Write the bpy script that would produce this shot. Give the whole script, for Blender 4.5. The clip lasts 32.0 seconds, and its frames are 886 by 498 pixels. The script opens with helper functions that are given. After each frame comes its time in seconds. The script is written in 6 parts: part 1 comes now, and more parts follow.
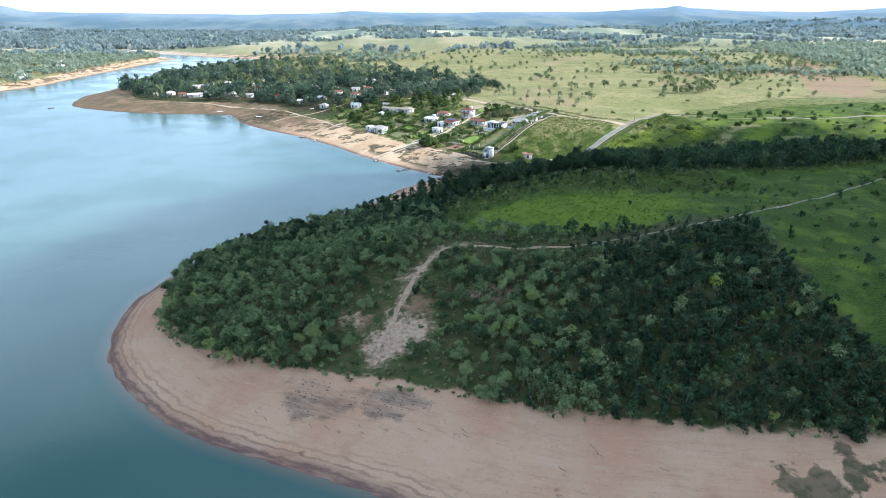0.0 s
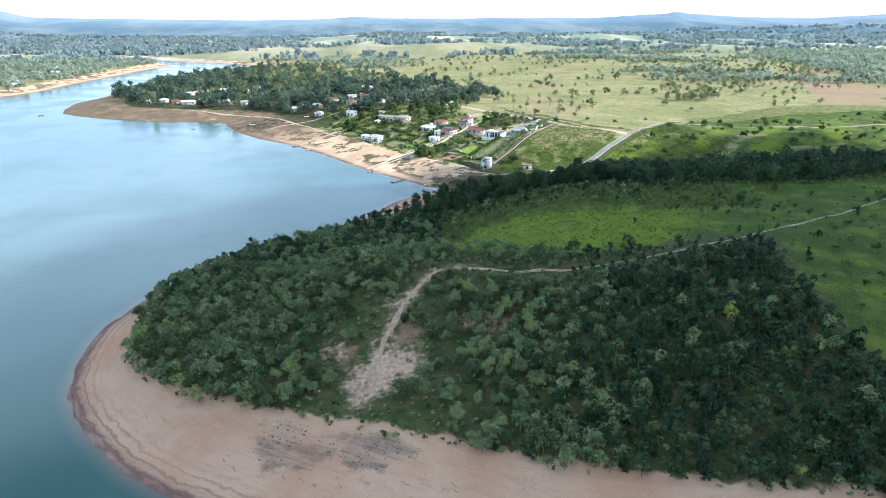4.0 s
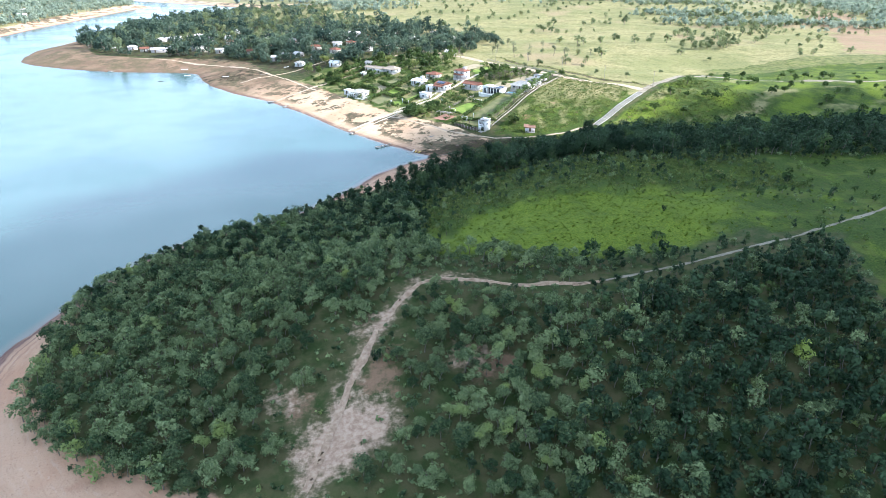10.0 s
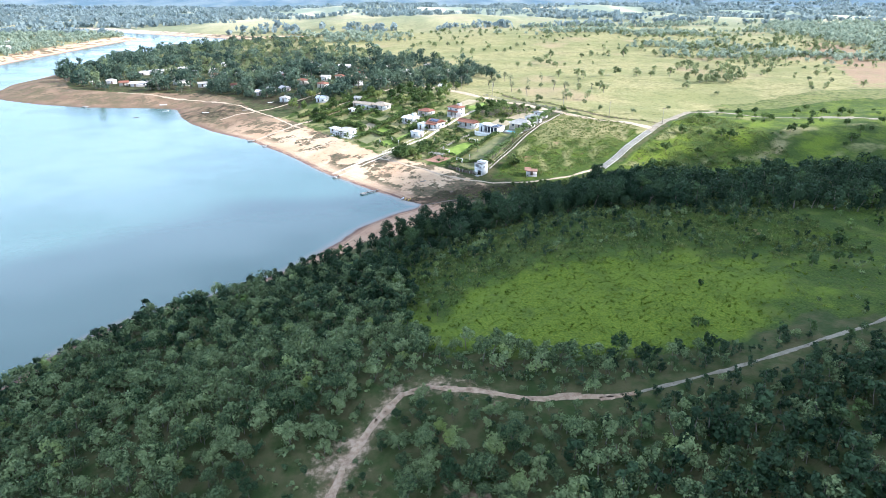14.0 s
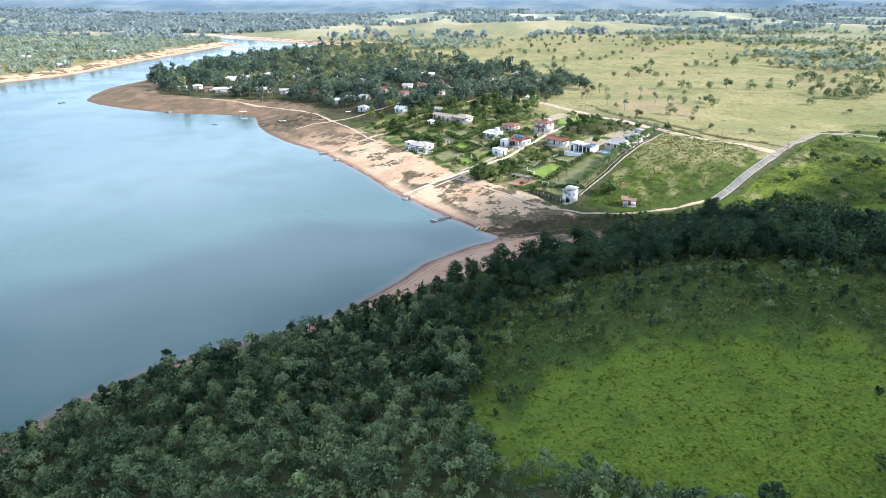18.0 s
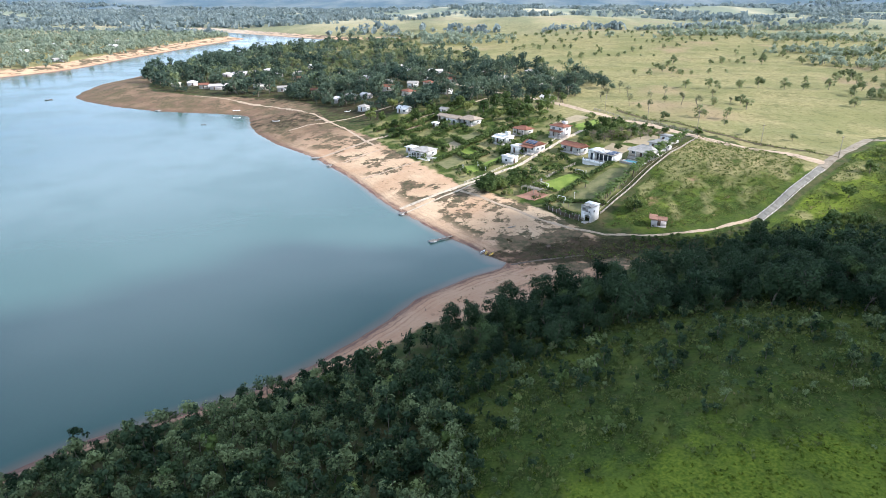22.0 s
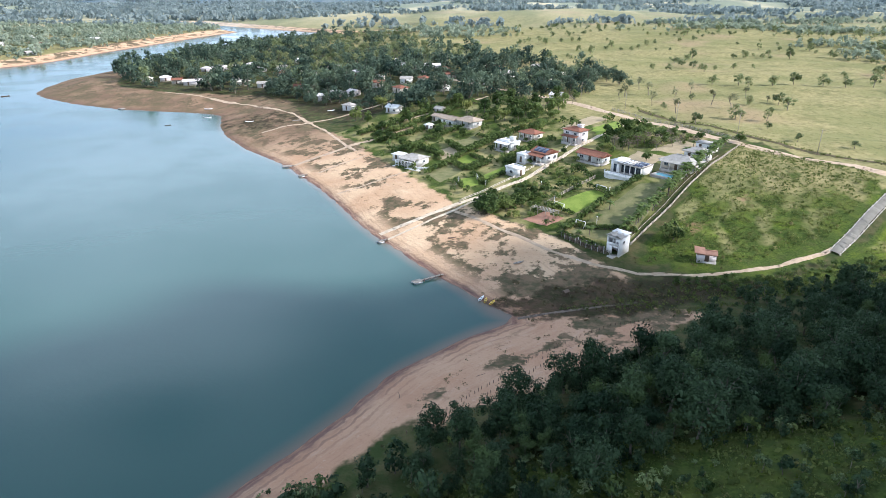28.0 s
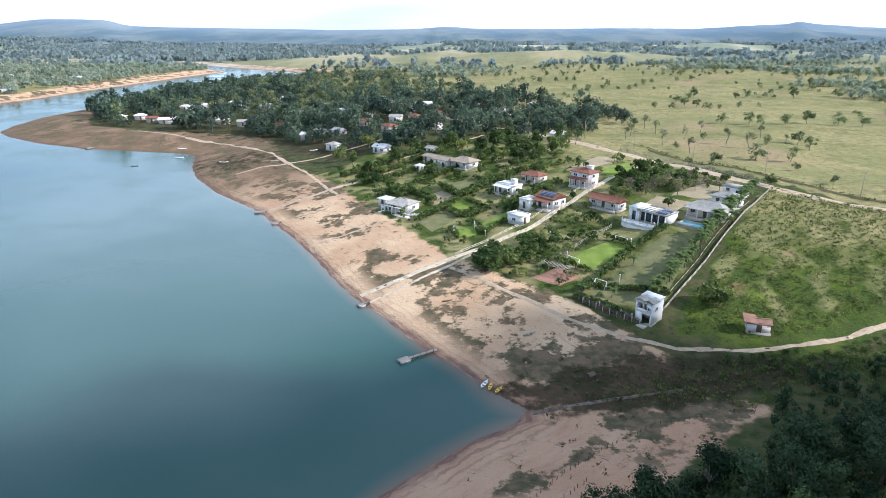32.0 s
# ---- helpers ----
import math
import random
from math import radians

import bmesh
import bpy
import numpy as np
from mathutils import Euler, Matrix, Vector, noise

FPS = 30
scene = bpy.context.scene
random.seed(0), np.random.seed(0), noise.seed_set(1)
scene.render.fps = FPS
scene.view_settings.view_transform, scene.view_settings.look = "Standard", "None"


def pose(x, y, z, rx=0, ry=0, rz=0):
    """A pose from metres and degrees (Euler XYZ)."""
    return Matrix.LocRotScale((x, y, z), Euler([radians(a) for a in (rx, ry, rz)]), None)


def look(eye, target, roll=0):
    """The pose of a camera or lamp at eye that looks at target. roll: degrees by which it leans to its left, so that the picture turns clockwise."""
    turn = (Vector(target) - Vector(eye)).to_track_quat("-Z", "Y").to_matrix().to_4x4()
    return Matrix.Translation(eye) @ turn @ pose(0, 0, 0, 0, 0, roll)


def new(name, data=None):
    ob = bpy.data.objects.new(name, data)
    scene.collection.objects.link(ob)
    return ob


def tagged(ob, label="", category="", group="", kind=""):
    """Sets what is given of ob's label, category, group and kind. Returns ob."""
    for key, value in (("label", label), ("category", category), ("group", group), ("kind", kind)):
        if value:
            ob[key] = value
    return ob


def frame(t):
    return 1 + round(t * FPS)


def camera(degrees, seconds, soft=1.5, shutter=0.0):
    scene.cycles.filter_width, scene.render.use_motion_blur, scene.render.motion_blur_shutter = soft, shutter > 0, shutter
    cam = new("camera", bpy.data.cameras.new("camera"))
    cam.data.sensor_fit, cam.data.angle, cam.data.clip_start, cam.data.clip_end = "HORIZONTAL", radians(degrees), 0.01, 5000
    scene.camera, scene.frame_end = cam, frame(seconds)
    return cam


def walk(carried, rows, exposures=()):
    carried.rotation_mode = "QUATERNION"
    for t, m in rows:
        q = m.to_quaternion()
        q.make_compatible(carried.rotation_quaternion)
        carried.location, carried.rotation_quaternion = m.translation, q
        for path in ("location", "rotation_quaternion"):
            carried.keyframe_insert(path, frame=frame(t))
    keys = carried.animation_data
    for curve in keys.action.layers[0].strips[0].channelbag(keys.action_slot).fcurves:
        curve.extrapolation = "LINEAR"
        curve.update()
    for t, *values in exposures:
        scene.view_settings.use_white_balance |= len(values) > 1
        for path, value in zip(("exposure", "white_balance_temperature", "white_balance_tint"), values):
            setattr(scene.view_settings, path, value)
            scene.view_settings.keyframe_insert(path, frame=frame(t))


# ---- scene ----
cam = camera(70.75, 32.0, soft=0.8)
ROWS = [(0, -29.67, -214.40, 76.75, 69.420, 0.026, -8.111),
        (0.5, -29.24, -213.58, 76.78, 69.546, 0.024, -8.140),
        (1, -28.79, -212.53, 76.81, 69.670, 0.022, -8.098),
        (1.5, -28.31, -211.25, 76.84, 69.814, 0.021, -8.080),
        (2, -27.82, -209.77, 76.86, 69.879, 0.019, -8.063),
        (2.5, -27.30, -208.08, 76.88, 69.998, 0.017, -8.048),
        (4.5, -25.05, -199.54, 76.90, 69.756, 0.009, -8.050),
        (4.6, -24.93, -199.04, 76.90, 69.247, 0.009, -8.033),
        (4.7, -24.81, -198.54, 76.90, 68.229, 0.008, -8.016),
        (4.8, -24.68, -198.03, 76.89, 66.403, 0.008, -8.000),
        (4.9, -24.56, -197.52, 76.89, 64.576, 0.008, -7.983),
        (5, -24.44, -197.00, 76.89, 63.767, 0.007, -7.966),
        (5.5, -23.82, -194.33, 76.88, 63.753, 0.005, -7.974),
        (6, -23.19, -191.52, 76.86, 63.734, 0.004, -8.022),
        (6.5, -22.55, -188.59, 76.83, 63.696, -0.008, -7.996),
        (7, -21.90, -185.54, 76.80, 63.677, -0.021, -8.013),
        (7.5, -21.24, -182.39, 76.75, 63.663, -0.033, -8.052),
        (8, -20.56, -179.14, 76.71, 63.651, -0.045, -8.074),
        (8.5, -19.89, -175.80, 76.65, 63.704, -0.057, -8.101),
        (9, -19.20, -172.37, 76.59, 63.689, -0.069, -8.142),
        (9.5, -18.51, -168.87, 76.52, 63.763, -0.074, -8.213),
        (9.6, -18.37, -168.16, 76.50, 63.852, -0.075, -8.228),
        (9.7, -18.24, -167.45, 76.48, 64.233, -0.076, -8.242),
        (9.8, -18.10, -166.74, 76.47, 64.854, -0.077, -8.257),
        (9.9, -17.96, -166.02, 76.45, 64.968, -0.078, -8.271),
        (10, -17.82, -165.30, 76.43, 65.032, -0.079, -8.286),
        (10.5, -17.12, -161.67, 76.34, 65.108, -0.084, -8.316),
        (11, -16.43, -157.98, 76.25, 65.191, -0.090, -8.401),
        (11.5, -15.73, -154.24, 76.14, 65.264, -0.095, -8.430),
        (12, -15.03, -150.46, 76.02, 65.497, -0.100, -8.529),
        (12.5, -14.33, -146.64, 75.89, 66.243, -0.105, -8.593),
        (13, -13.64, -142.79, 75.76, 67.598, -0.111, -8.647),
        (13.5, -12.95, -138.90, 75.61, 67.504, -0.087, -8.738),
        (15.5, -10.25, -123.20, 74.90, 67.955, 0.007, -7.480),
        (16, -9.59, -119.25, 74.70, 68.031, 0.031, -4.774),
        (16.5, -8.95, -115.30, 74.48, 68.105, 0.054, -2.560),
        (17, -8.32, -111.35, 74.25, 68.200, 0.078, -1.661),
        (17.5, -7.70, -107.40, 74.00, 68.073, 0.101, -1.129),
        (18, -7.09, -103.46, 73.75, 68.100, 0.125, -0.808),
        (18.5, -6.50, -99.53, 73.48, 68.082, 0.148, -0.576),
        (19, -5.92, -95.62, 73.20, 67.968, 0.172, -0.407),
        (19.5, -5.37, -91.72, 72.90, 68.004, 0.154, -0.245),
        (20, -4.83, -87.83, 72.59, 67.918, 0.135, -0.108),
        (20.5, -4.31, -83.97, 72.26, 67.867, 0.117, 0.114),
        (21, -3.81, -80.12, 71.92, 67.730, 0.098, 0.260),
        (21.5, -3.33, -76.29, 71.56, 67.754, 0.080, 0.349),
        (22, -2.87, -72.49, 71.19, 67.735, 0.061, 0.400),
        (22.5, -2.44, -68.71, 70.80, 67.825, 0.043, 0.502),
        (23, -2.03, -64.95, 70.40, 67.886, 0.024, 0.560),
        (23.5, -1.65, -61.21, 69.98, 67.946, 0.018, 0.619),
        (24, -1.30, -57.49, 69.55, 67.957, 0.012, 0.641),
        (24.5, -0.97, -53.80, 69.09, 67.968, 0.007, 0.667),
        (25, -0.67, -50.13, 68.62, 68.011, 0.001, 0.723),
        (25.5, -0.41, -46.48, 68.14, 68.038, -0.005, 0.765),
        (27.5, 0.33, -32.05, 66.01, 68.045, -0.029, 0.705),
        (28, 0.43, -28.48, 65.43, 67.370, -0.035, 0.680),
        (28.5, 0.49, -24.92, 64.83, 67.351, -0.056, 0.611),
        (28.6, 0.50, -24.20, 64.71, 67.994, -0.060, 0.588),
        (28.7, 0.50, -23.49, 64.59, 68.902, -0.065, 0.565),
        (28.8, 0.51, -22.78, 64.46, 69.847, -0.069, 0.542),
        (28.9, 0.51, -22.07, 64.34, 70.830, -0.073, 0.519),
        (29, 0.51, -21.36, 64.21, 71.133, -0.077, 0.496),
        (29.5, 0.49, -17.81, 63.58, 71.361, -0.099, 0.439),
        (30, 0.44, -14.26, 62.92, 71.437, -0.120, 0.309),
        (30.5, 0.34, -10.70, 62.24, 71.388, -0.142, 0.252),
        (31, 0.20, -7.14, 61.54, 71.276, -0.163, 0.150),
        (31.5, 0.01, -3.57, 60.83, 71.153, -0.184, 0.023),
        (32, -0.22, 0.01, 60.09, 70.941, -0.206, -0.079)]
walk(cam, [(t, pose(x, y, z, rx, ry, rz)) for t, x, y, z, rx, ry, rz in ROWS], [(0, 0.56, 5450, 9), (6, 0.84, 5450, 11), (10, 1.06, 5450, 13), (13, 1.06, 5450, 14), (17, 0.82, 5550, 15), (20, 0.6, 5750, 16), (25, 0.48, 5750, 16), (29, 0.41, 5750, 16), (32, 0.26, 5600, 15)])

# ---- sun, sky ----
SUN_HIGH, SUN_SIDE = 31.0, 96.0  # degrees: over the horizon, and clockwise from +y
sun = new("sun", bpy.data.lights.new("sun", "SUN"))
sun.data.energy, sun.data.angle, sun.data.color = 6.4, radians(0.8), (1.0, 0.93, 0.82)
TO_SUN = Vector((math.sin(radians(SUN_SIDE)) * math.cos(radians(SUN_HIGH)), math.cos(radians(SUN_SIDE)) * math.cos(radians(SUN_HIGH)), math.sin(radians(SUN_HIGH))))
sun.matrix_world = look(TO_SUN * 400, (0, 0, 0))
world = bpy.data.worlds.new("sky")
scene.world = world
world.use_nodes = True
wn, wl = world.node_tree.nodes, world.node_tree.links
background = wn["Background"]
sky = wn.new("ShaderNodeTexSky")
sky.sky_type, sky.sun_disc = "NISHITA", False
sky.sun_elevation, sky.sun_rotation = radians(SUN_HIGH), radians(SUN_SIDE)
sky.air_density, sky.dust_density, sky.ozone_density, sky.altitude = 1.0, 0.7, 2.0, 800
where = wn.new("ShaderNodeTexCoord")
flat = wn.new("ShaderNodeMapping")
flat.inputs["Scale"].default_value = (0.8, 0.8, 5.0)
wl.new(where.outputs["Generated"], flat.inputs["Vector"])
puffs = wn.new("ShaderNodeTexNoise")
puffs.inputs["Scale"].default_value, puffs.inputs["Detail"].default_value = 1.7, 2.5
wl.new(flat.outputs["Vector"], puffs.inputs["Vector"])
cover = wn.new("ShaderNodeMapRange")
cover.interpolation_type = "SMOOTHSTEP"
cover.inputs["From Min"].default_value, cover.inputs["From Max"].default_value = 0.41, 0.68
height = wn.new("ShaderNodeSeparateXYZ")
wl.new(where.outputs["Generated"], height.inputs[0])
stack = wn.new("ShaderNodeMath")
stack.operation = "MULTIPLY"
for k, (low, top) in enumerate(((0.15, 0.27), (0.5, 0.36))):
    part_of = wn.new("ShaderNodeMapRange")
    part_of.interpolation_type = "SMOOTHSTEP"
    part_of.inputs["From Min"].default_value, part_of.inputs["From Max"].default_value = low, top
    part_of.inputs["To Max"].default_value = (1.0, 0.11)[k]
    wl.new(height.outputs["Z"], part_of.inputs["Value"])
    wl.new(part_of.outputs["Result"], stack.inputs[k])
dense = wn.new("ShaderNodeMath")
wl.new(puffs.outputs["Fac"], dense.inputs[0])
wl.new(stack.outputs[0], dense.inputs[1])
wl.new(dense.outputs[0], cover.inputs["Value"])
cloudy = wn.new("ShaderNodeMix")
cloudy.data_type = "RGBA"
wl.new(cover.outputs["Result"], cloudy.inputs["Factor"])
wl.new(sky.outputs["Color"], cloudy.inputs[6])
cloudy.inputs[7].default_value = (10.2, 12.1, 13.4, 1)
wl.new(cloudy.outputs[2], background.inputs["Color"])
background.inputs["Strength"].default_value = 0.125


# ---- materials ----
class Nodes:
    """Short hand for building a node material."""

    def __init__(self, name, rough=0.7, metal=0.0):
        self.mat = bpy.data.materials.new(name)
        self.mat.use_nodes = True
        self.nodes, self.links = self.mat.node_tree.nodes, self.mat.node_tree.links
        self.out = self.nodes["Principled BSDF"]
        self.out.inputs["Roughness"].default_value, self.out.inputs["Metallic"].default_value = rough, metal
        self.place = self.nodes.new("ShaderNodeNewGeometry").outputs["Position"]

    def put(self, socket, value):
        if isinstance(value, bpy.types.NodeSocket):
            self.links.new(value, socket)
        elif isinstance(value, tuple) and len(value) == 3 and socket.type == "RGBA":
            socket.default_value = (*value, 1)
        else:
            socket.default_value = value

    def noise(self, scale, detail=3.0, rough=0.55, place=None, warp=0.0):
        n = self.nodes.new("ShaderNodeTexNoise")
        n.inputs["Scale"].default_value, n.inputs["Detail"].default_value, n.inputs["Roughness"].default_value = scale, detail, rough
        n.inputs["Distortion"].default_value = warp
        self.links.new(place or self.place, n.inputs["Vector"])
        return n.outputs["Fac"]

    def math(self, op, a, b=0.0, c=0.0):
        n = self.nodes.new("ShaderNodeMath")
        n.operation = op
        for s, v in zip(n.inputs, (a, b, c)):
            self.put(s, v)
        return n.outputs[0]

    def ramp(self, v, a, b, lo=0.0, hi=1.0):
        n = self.nodes.new("ShaderNodeMapRange")
        n.interpolation_type = "SMOOTHSTEP"
        for key, val in (("Value", v), ("From Min", a), ("From Max", b), ("To Min", lo), ("To Max", hi)):
            self.put(n.inputs[key], val)
        return n.outputs[0]

    def mix(self, f, a, b, blend="MIX"):
        n = self.nodes.new("ShaderNodeMix")
        n.data_type, n.blend_type = "RGBA", blend
        for s, v in ((n.inputs[0], f), (n.inputs[6], a), (n.inputs[7], b)):
            self.put(s, v)
        return n.outputs[2]

    def attr(self, name):
        n = self.nodes.new("ShaderNodeAttribute")
        n.attribute_name = name
        return n.outputs["Fac"]

    def chance(self):
        return self.nodes.new("ShaderNodeObjectInfo").outputs["Random"]

    def island(self):
        return self.nodes.new("ShaderNodeNewGeometry").outputs["Random Per Island"]

    def joined(self, *values):
        n = self.nodes.new("ShaderNodeCombineXYZ")
        for s, v in zip(n.inputs, values):
            self.put(s, v)
        return n.outputs[0]

    def bump(self, height, strength, distance):
        n = self.nodes.new("ShaderNodeBump")
        n.inputs["Strength"].default_value, n.inputs["Distance"].default_value = strength, distance
        self.put(n.inputs["Height"], height)
        self.links.new(n.outputs[0], self.out.inputs["Normal"])
        return self

    def colour(self, value):
        self.put(self.out.inputs["Base Color"], value)
        return self


def plain(name, a, b, scale=1.5, rough=0.7, metal=0.0, relief=0.02):
    """A surface between two close colours at two scales, with fine relief."""
    n = Nodes(name, rough, metal)
    if rough > 0.8:
        n.out.inputs["Specular IOR Level"].default_value = 0.1
    f = n.math("ADD", n.math("MULTIPLY", n.noise(scale), 0.7), n.math("MULTIPLY", n.noise(scale * 9), 0.3))
    n.colour(n.mix(n.ramp(f, 0.3, 0.7), a, b))
    n.bump(n.noise(scale * 12), 0.4, relief)
    return n.mat


def leafy(name, dark, light, odd, rough=0.55, through_=0.22):
    """Leaves: tone by tree and by leaf, with some odd-coloured plants."""
    n = Nodes(name, rough)
    f = n.math("ADD", n.math("MULTIPLY", n.island(), 0.45), n.math("MULTIPLY", n.attr("tone"), 0.75))
    c = n.mix(n.ramp(f, 0.1, 1.1), dark, light)
    n.colour(n.mix(n.ramp(n.math("ADD", n.attr("tone"), n.math("MULTIPLY", n.noise(0.11, 2), 0.5)), 1.08, 1.36), c, odd))
    n.out.inputs["Specular IOR Level"].default_value = 0.08
    thin = n.nodes.new("ShaderNodeBsdfTranslucent")
    both = n.nodes.new("ShaderNodeMixShader")
    n.links.new(n.out.inputs["Base Color"].links[0].from_socket, thin.inputs["Color"])
    both.inputs[0].default_value = through_
    n.links.new(n.out.outputs[0], both.inputs[1])
    n.links.new(thin.outputs[0], both.inputs[2])
    n.links.new(both.outputs[0], n.nodes["Material Output"].inputs["Surface"])
    return n.mat


def ground_material():
    n = Nodes("ground", 0.95)
    n.out.inputs["Specular IOR Level"].default_value = 0.06
    fine, mid, wide = n.noise(2.2, 5), n.noise(0.35, 4), n.noise(0.06, 3)
    d, beach, meadow, dry = n.attr("shore"), n.attr("beach"), n.attr("meadow"), n.attr("dry")
    # sand: pale to reddish, with old waterlines along the shore and a damp foot
    sand = n.mix(n.ramp(wide, 0.35, 0.7), (0.45, 0.285, 0.18), (0.40, 0.225, 0.135))
    sand = n.mix(n.attr("brown"), sand, n.mix(n.ramp(n.noise(0.1, 5), 0.35, 0.65), (0.225, 0.142, 0.088), (0.145, 0.09, 0.058)))
    sand = n.mix(n.ramp(n.noise(0.16, 4), 0.56, 0.8, 0.0, 0.55), sand, (0.33, 0.165, 0.10))
    sand = n.mix(n.math("MULTIPLY", n.attr("pale"), 0.75), sand, n.mix(n.ramp(wide, 0.3, 0.7), (0.61, 0.445, 0.275), (0.47, 0.31, 0.18)))
    apart = n.nodes.new("ShaderNodeSeparateXYZ")
    n.links.new(n.place, apart.inputs[0])
    along = n.joined(n.math("MULTIPLY", d, 1.0), n.math("MULTIPLY", apart.outputs[0], 0.16), n.math("MULTIPLY", apart.outputs[1], 0.16))
    streak = n.noise(0.9, 6, 0.68, along)
    sand = n.mix(n.math("MULTIPLY", n.ramp(streak, 0.52, 0.7), 0.32), sand, (0.24, 0.14, 0.092))
    sand = n.mix(n.math("MULTIPLY", n.ramp(streak, 0.46, 0.3), 0.3), sand, (0.48, 0.355, 0.26))
    lines = n.math("SINE", n.math("MULTIPLY", n.math("ADD", d, n.math("MULTIPLY", mid, 2.4)), 3.6))
    band = n.math("MULTIPLY", n.ramp(lines, 0.15, 0.95), n.ramp(n.math("ADD", d, n.math("MULTIPLY", wide, 6.0)), 11.0, 4.0))
    sand = n.mix(n.math("MULTIPLY", n.math("MULTIPLY", band, n.ramp(n.noise(0.12, 3), 0.25, 0.5)), n.ramp(n.attr("pale"), 0.0, 0.4, 0.6, 0.2)), sand, (0.135, 0.084, 0.066))
    sand = n.mix(n.math("MULTIPLY", n.ramp(fine, 0.55, 0.75), 0.25), sand, (0.26, 0.165, 0.11))
    sand = n.mix(n.math("MULTIPLY", n.ramp(n.noise(1.1, 7, 0.78), 0.56, 0.68), 0.4), sand, (0.20, 0.115, 0.078))
    sand = n.mix(n.math("MULTIPLY", n.ramp(n.noise(0.9, 6, 0.7), 0.42, 0.3), 0.3), sand, (0.56, 0.40, 0.285))
    wet = n.ramp(n.math("ADD", d, n.math("MULTIPLY", mid, 2.4)), 4.4, 1.2)
    sand = n.mix(n.math("MULTIPLY", wet, n.ramp(streak, 0.32, 0.62, 0.45, 1.0)), sand, (0.135, 0.08, 0.066))
    weeds = n.math("MULTIPLY", n.ramp(n.math("ADD", n.noise(0.085, 9, 0.68), n.math("MULTIPLY", n.attr("weedy"), 0.12)), 0.565, 0.615), n.ramp(d, 2.0, 9.0))
    sand = n.mix(n.math("MULTIPLY", weeds, n.ramp(n.attr("weedy"), 0.05, 0.5)), sand, n.mix(n.ramp(n.noise(0.5, 5), 0.38, 0.62), (0.165, 0.115, 0.07), (0.085, 0.075, 0.04)))
    sand = n.mix(n.math("MULTIPLY", n.attr("brown"), n.ramp(n.noise(0.05, 6, 0.66), 0.36, 0.6, 0.3, 0.85)), sand, n.mix(n.ramp(n.noise(0.09, 5, 0.6), 0.4, 0.62), (0.165, 0.108, 0.068), (0.105, 0.088, 0.046)))
    # Sand greys to beige with distance, haze put into its colour.
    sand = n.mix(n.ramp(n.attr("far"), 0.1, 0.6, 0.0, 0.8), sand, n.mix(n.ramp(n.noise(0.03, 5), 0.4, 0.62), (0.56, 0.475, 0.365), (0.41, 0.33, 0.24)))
    stony = n.ramp(n.math("ADD", n.attr("rocky"), n.math("MULTIPLY", n.math("SUBTRACT", n.noise(0.4, 5), 0.5), 7.0)), -0.6, 0.9)
    rock = n.mix(n.ramp(n.noise(1.3, 8, 0.75, along), 0.34, 0.66), (0.055, 0.040, 0.031), (0.26, 0.185, 0.13))
    sand = n.mix(n.math("MULTIPLY", stony, n.ramp(n.noise(0.35, 6, 0.7, along), 0.36, 0.6, 0.12, 0.72)), sand, rock)
    # land: undergrowth, bright meadow, dry pasture
    soil = n.mix(n.ramp(mid, 0.35, 0.65), (0.036, 0.054, 0.016), (0.085, 0.076, 0.034))
    grass = n.mix(n.ramp(fine, 0.3, 0.7), (0.062, 0.100, 0.010), (0.162, 0.190, 0.022))
    grass = n.mix(n.ramp(n.noise(0.09, 4), 0.45, 0.7), grass, (0.115, 0.15, 0.02))
    rough = n.mix(n.ramp(fine, 0.32, 0.68), (0.028, 0.048, 0.010), (0.066, 0.092, 0.019))
    rough = n.mix(n.ramp(n.noise(0.12, 4), 0.5, 0.66), rough, (0.088, 0.108, 0.022))
    straw = n.mix(n.ramp(mid, 0.3, 0.7), (0.295, 0.25, 0.115), (0.205, 0.185, 0.075))
    straw = n.mix(n.ramp(n.noise(0.022, 6, 0.62), 0.42, 0.62), straw, (0.185, 0.178, 0.07))
    straw = n.mix(n.math("MULTIPLY", n.ramp(n.noise(0.11, 6, 0.7), 0.48, 0.66), 0.7), straw, (0.125, 0.125, 0.05))
    straw = n.mix(n.ramp(n.noise(0.012, 3), 0.56, 0.7), straw, (0.27, 0.205, 0.11))
    c = n.mix(n.ramp(n.math("ADD", meadow, n.math("MULTIPLY", n.math("SUBTRACT", mid, 0.5), 0.5)), 0.15, 0.4), soil, rough)
    c = n.mix(n.ramp(n.math("ADD", meadow, n.math("MULTIPLY", n.math("SUBTRACT", n.noise(0.13, 6, 0.65), 0.5), 1.5)), 0.5, 1.1), c, grass)
    c = n.mix(n.ramp(n.math("ADD", dry, n.math("MULTIPLY", n.math("SUBTRACT", mid, 0.5), 0.5)), 0.3, 0.6), c, straw)
    patchy = n.noise(0.55, 5, 0.65)
    c = n.mix(n.math("MULTIPLY", n.ramp(patchy, 0.5, 0.7), n.ramp(meadow, 0.6, 0.95, 0.55, 0.18)), c, n.mix(mid, (0.080, 0.062, 0.030), (0.05, 0.062, 0.018)))
    c = n.mix(n.ramp(n.math("ADD", n.attr("earth"), n.math("MULTIPLY", n.math("SUBTRACT", n.noise(0.4, 6, 0.65), 0.5), 11.0)), -0.2, 2.6, 0.0, 0.8), c, n.mix(fine, (0.19, 0.108, 0.066), (0.29, 0.175, 0.11)))
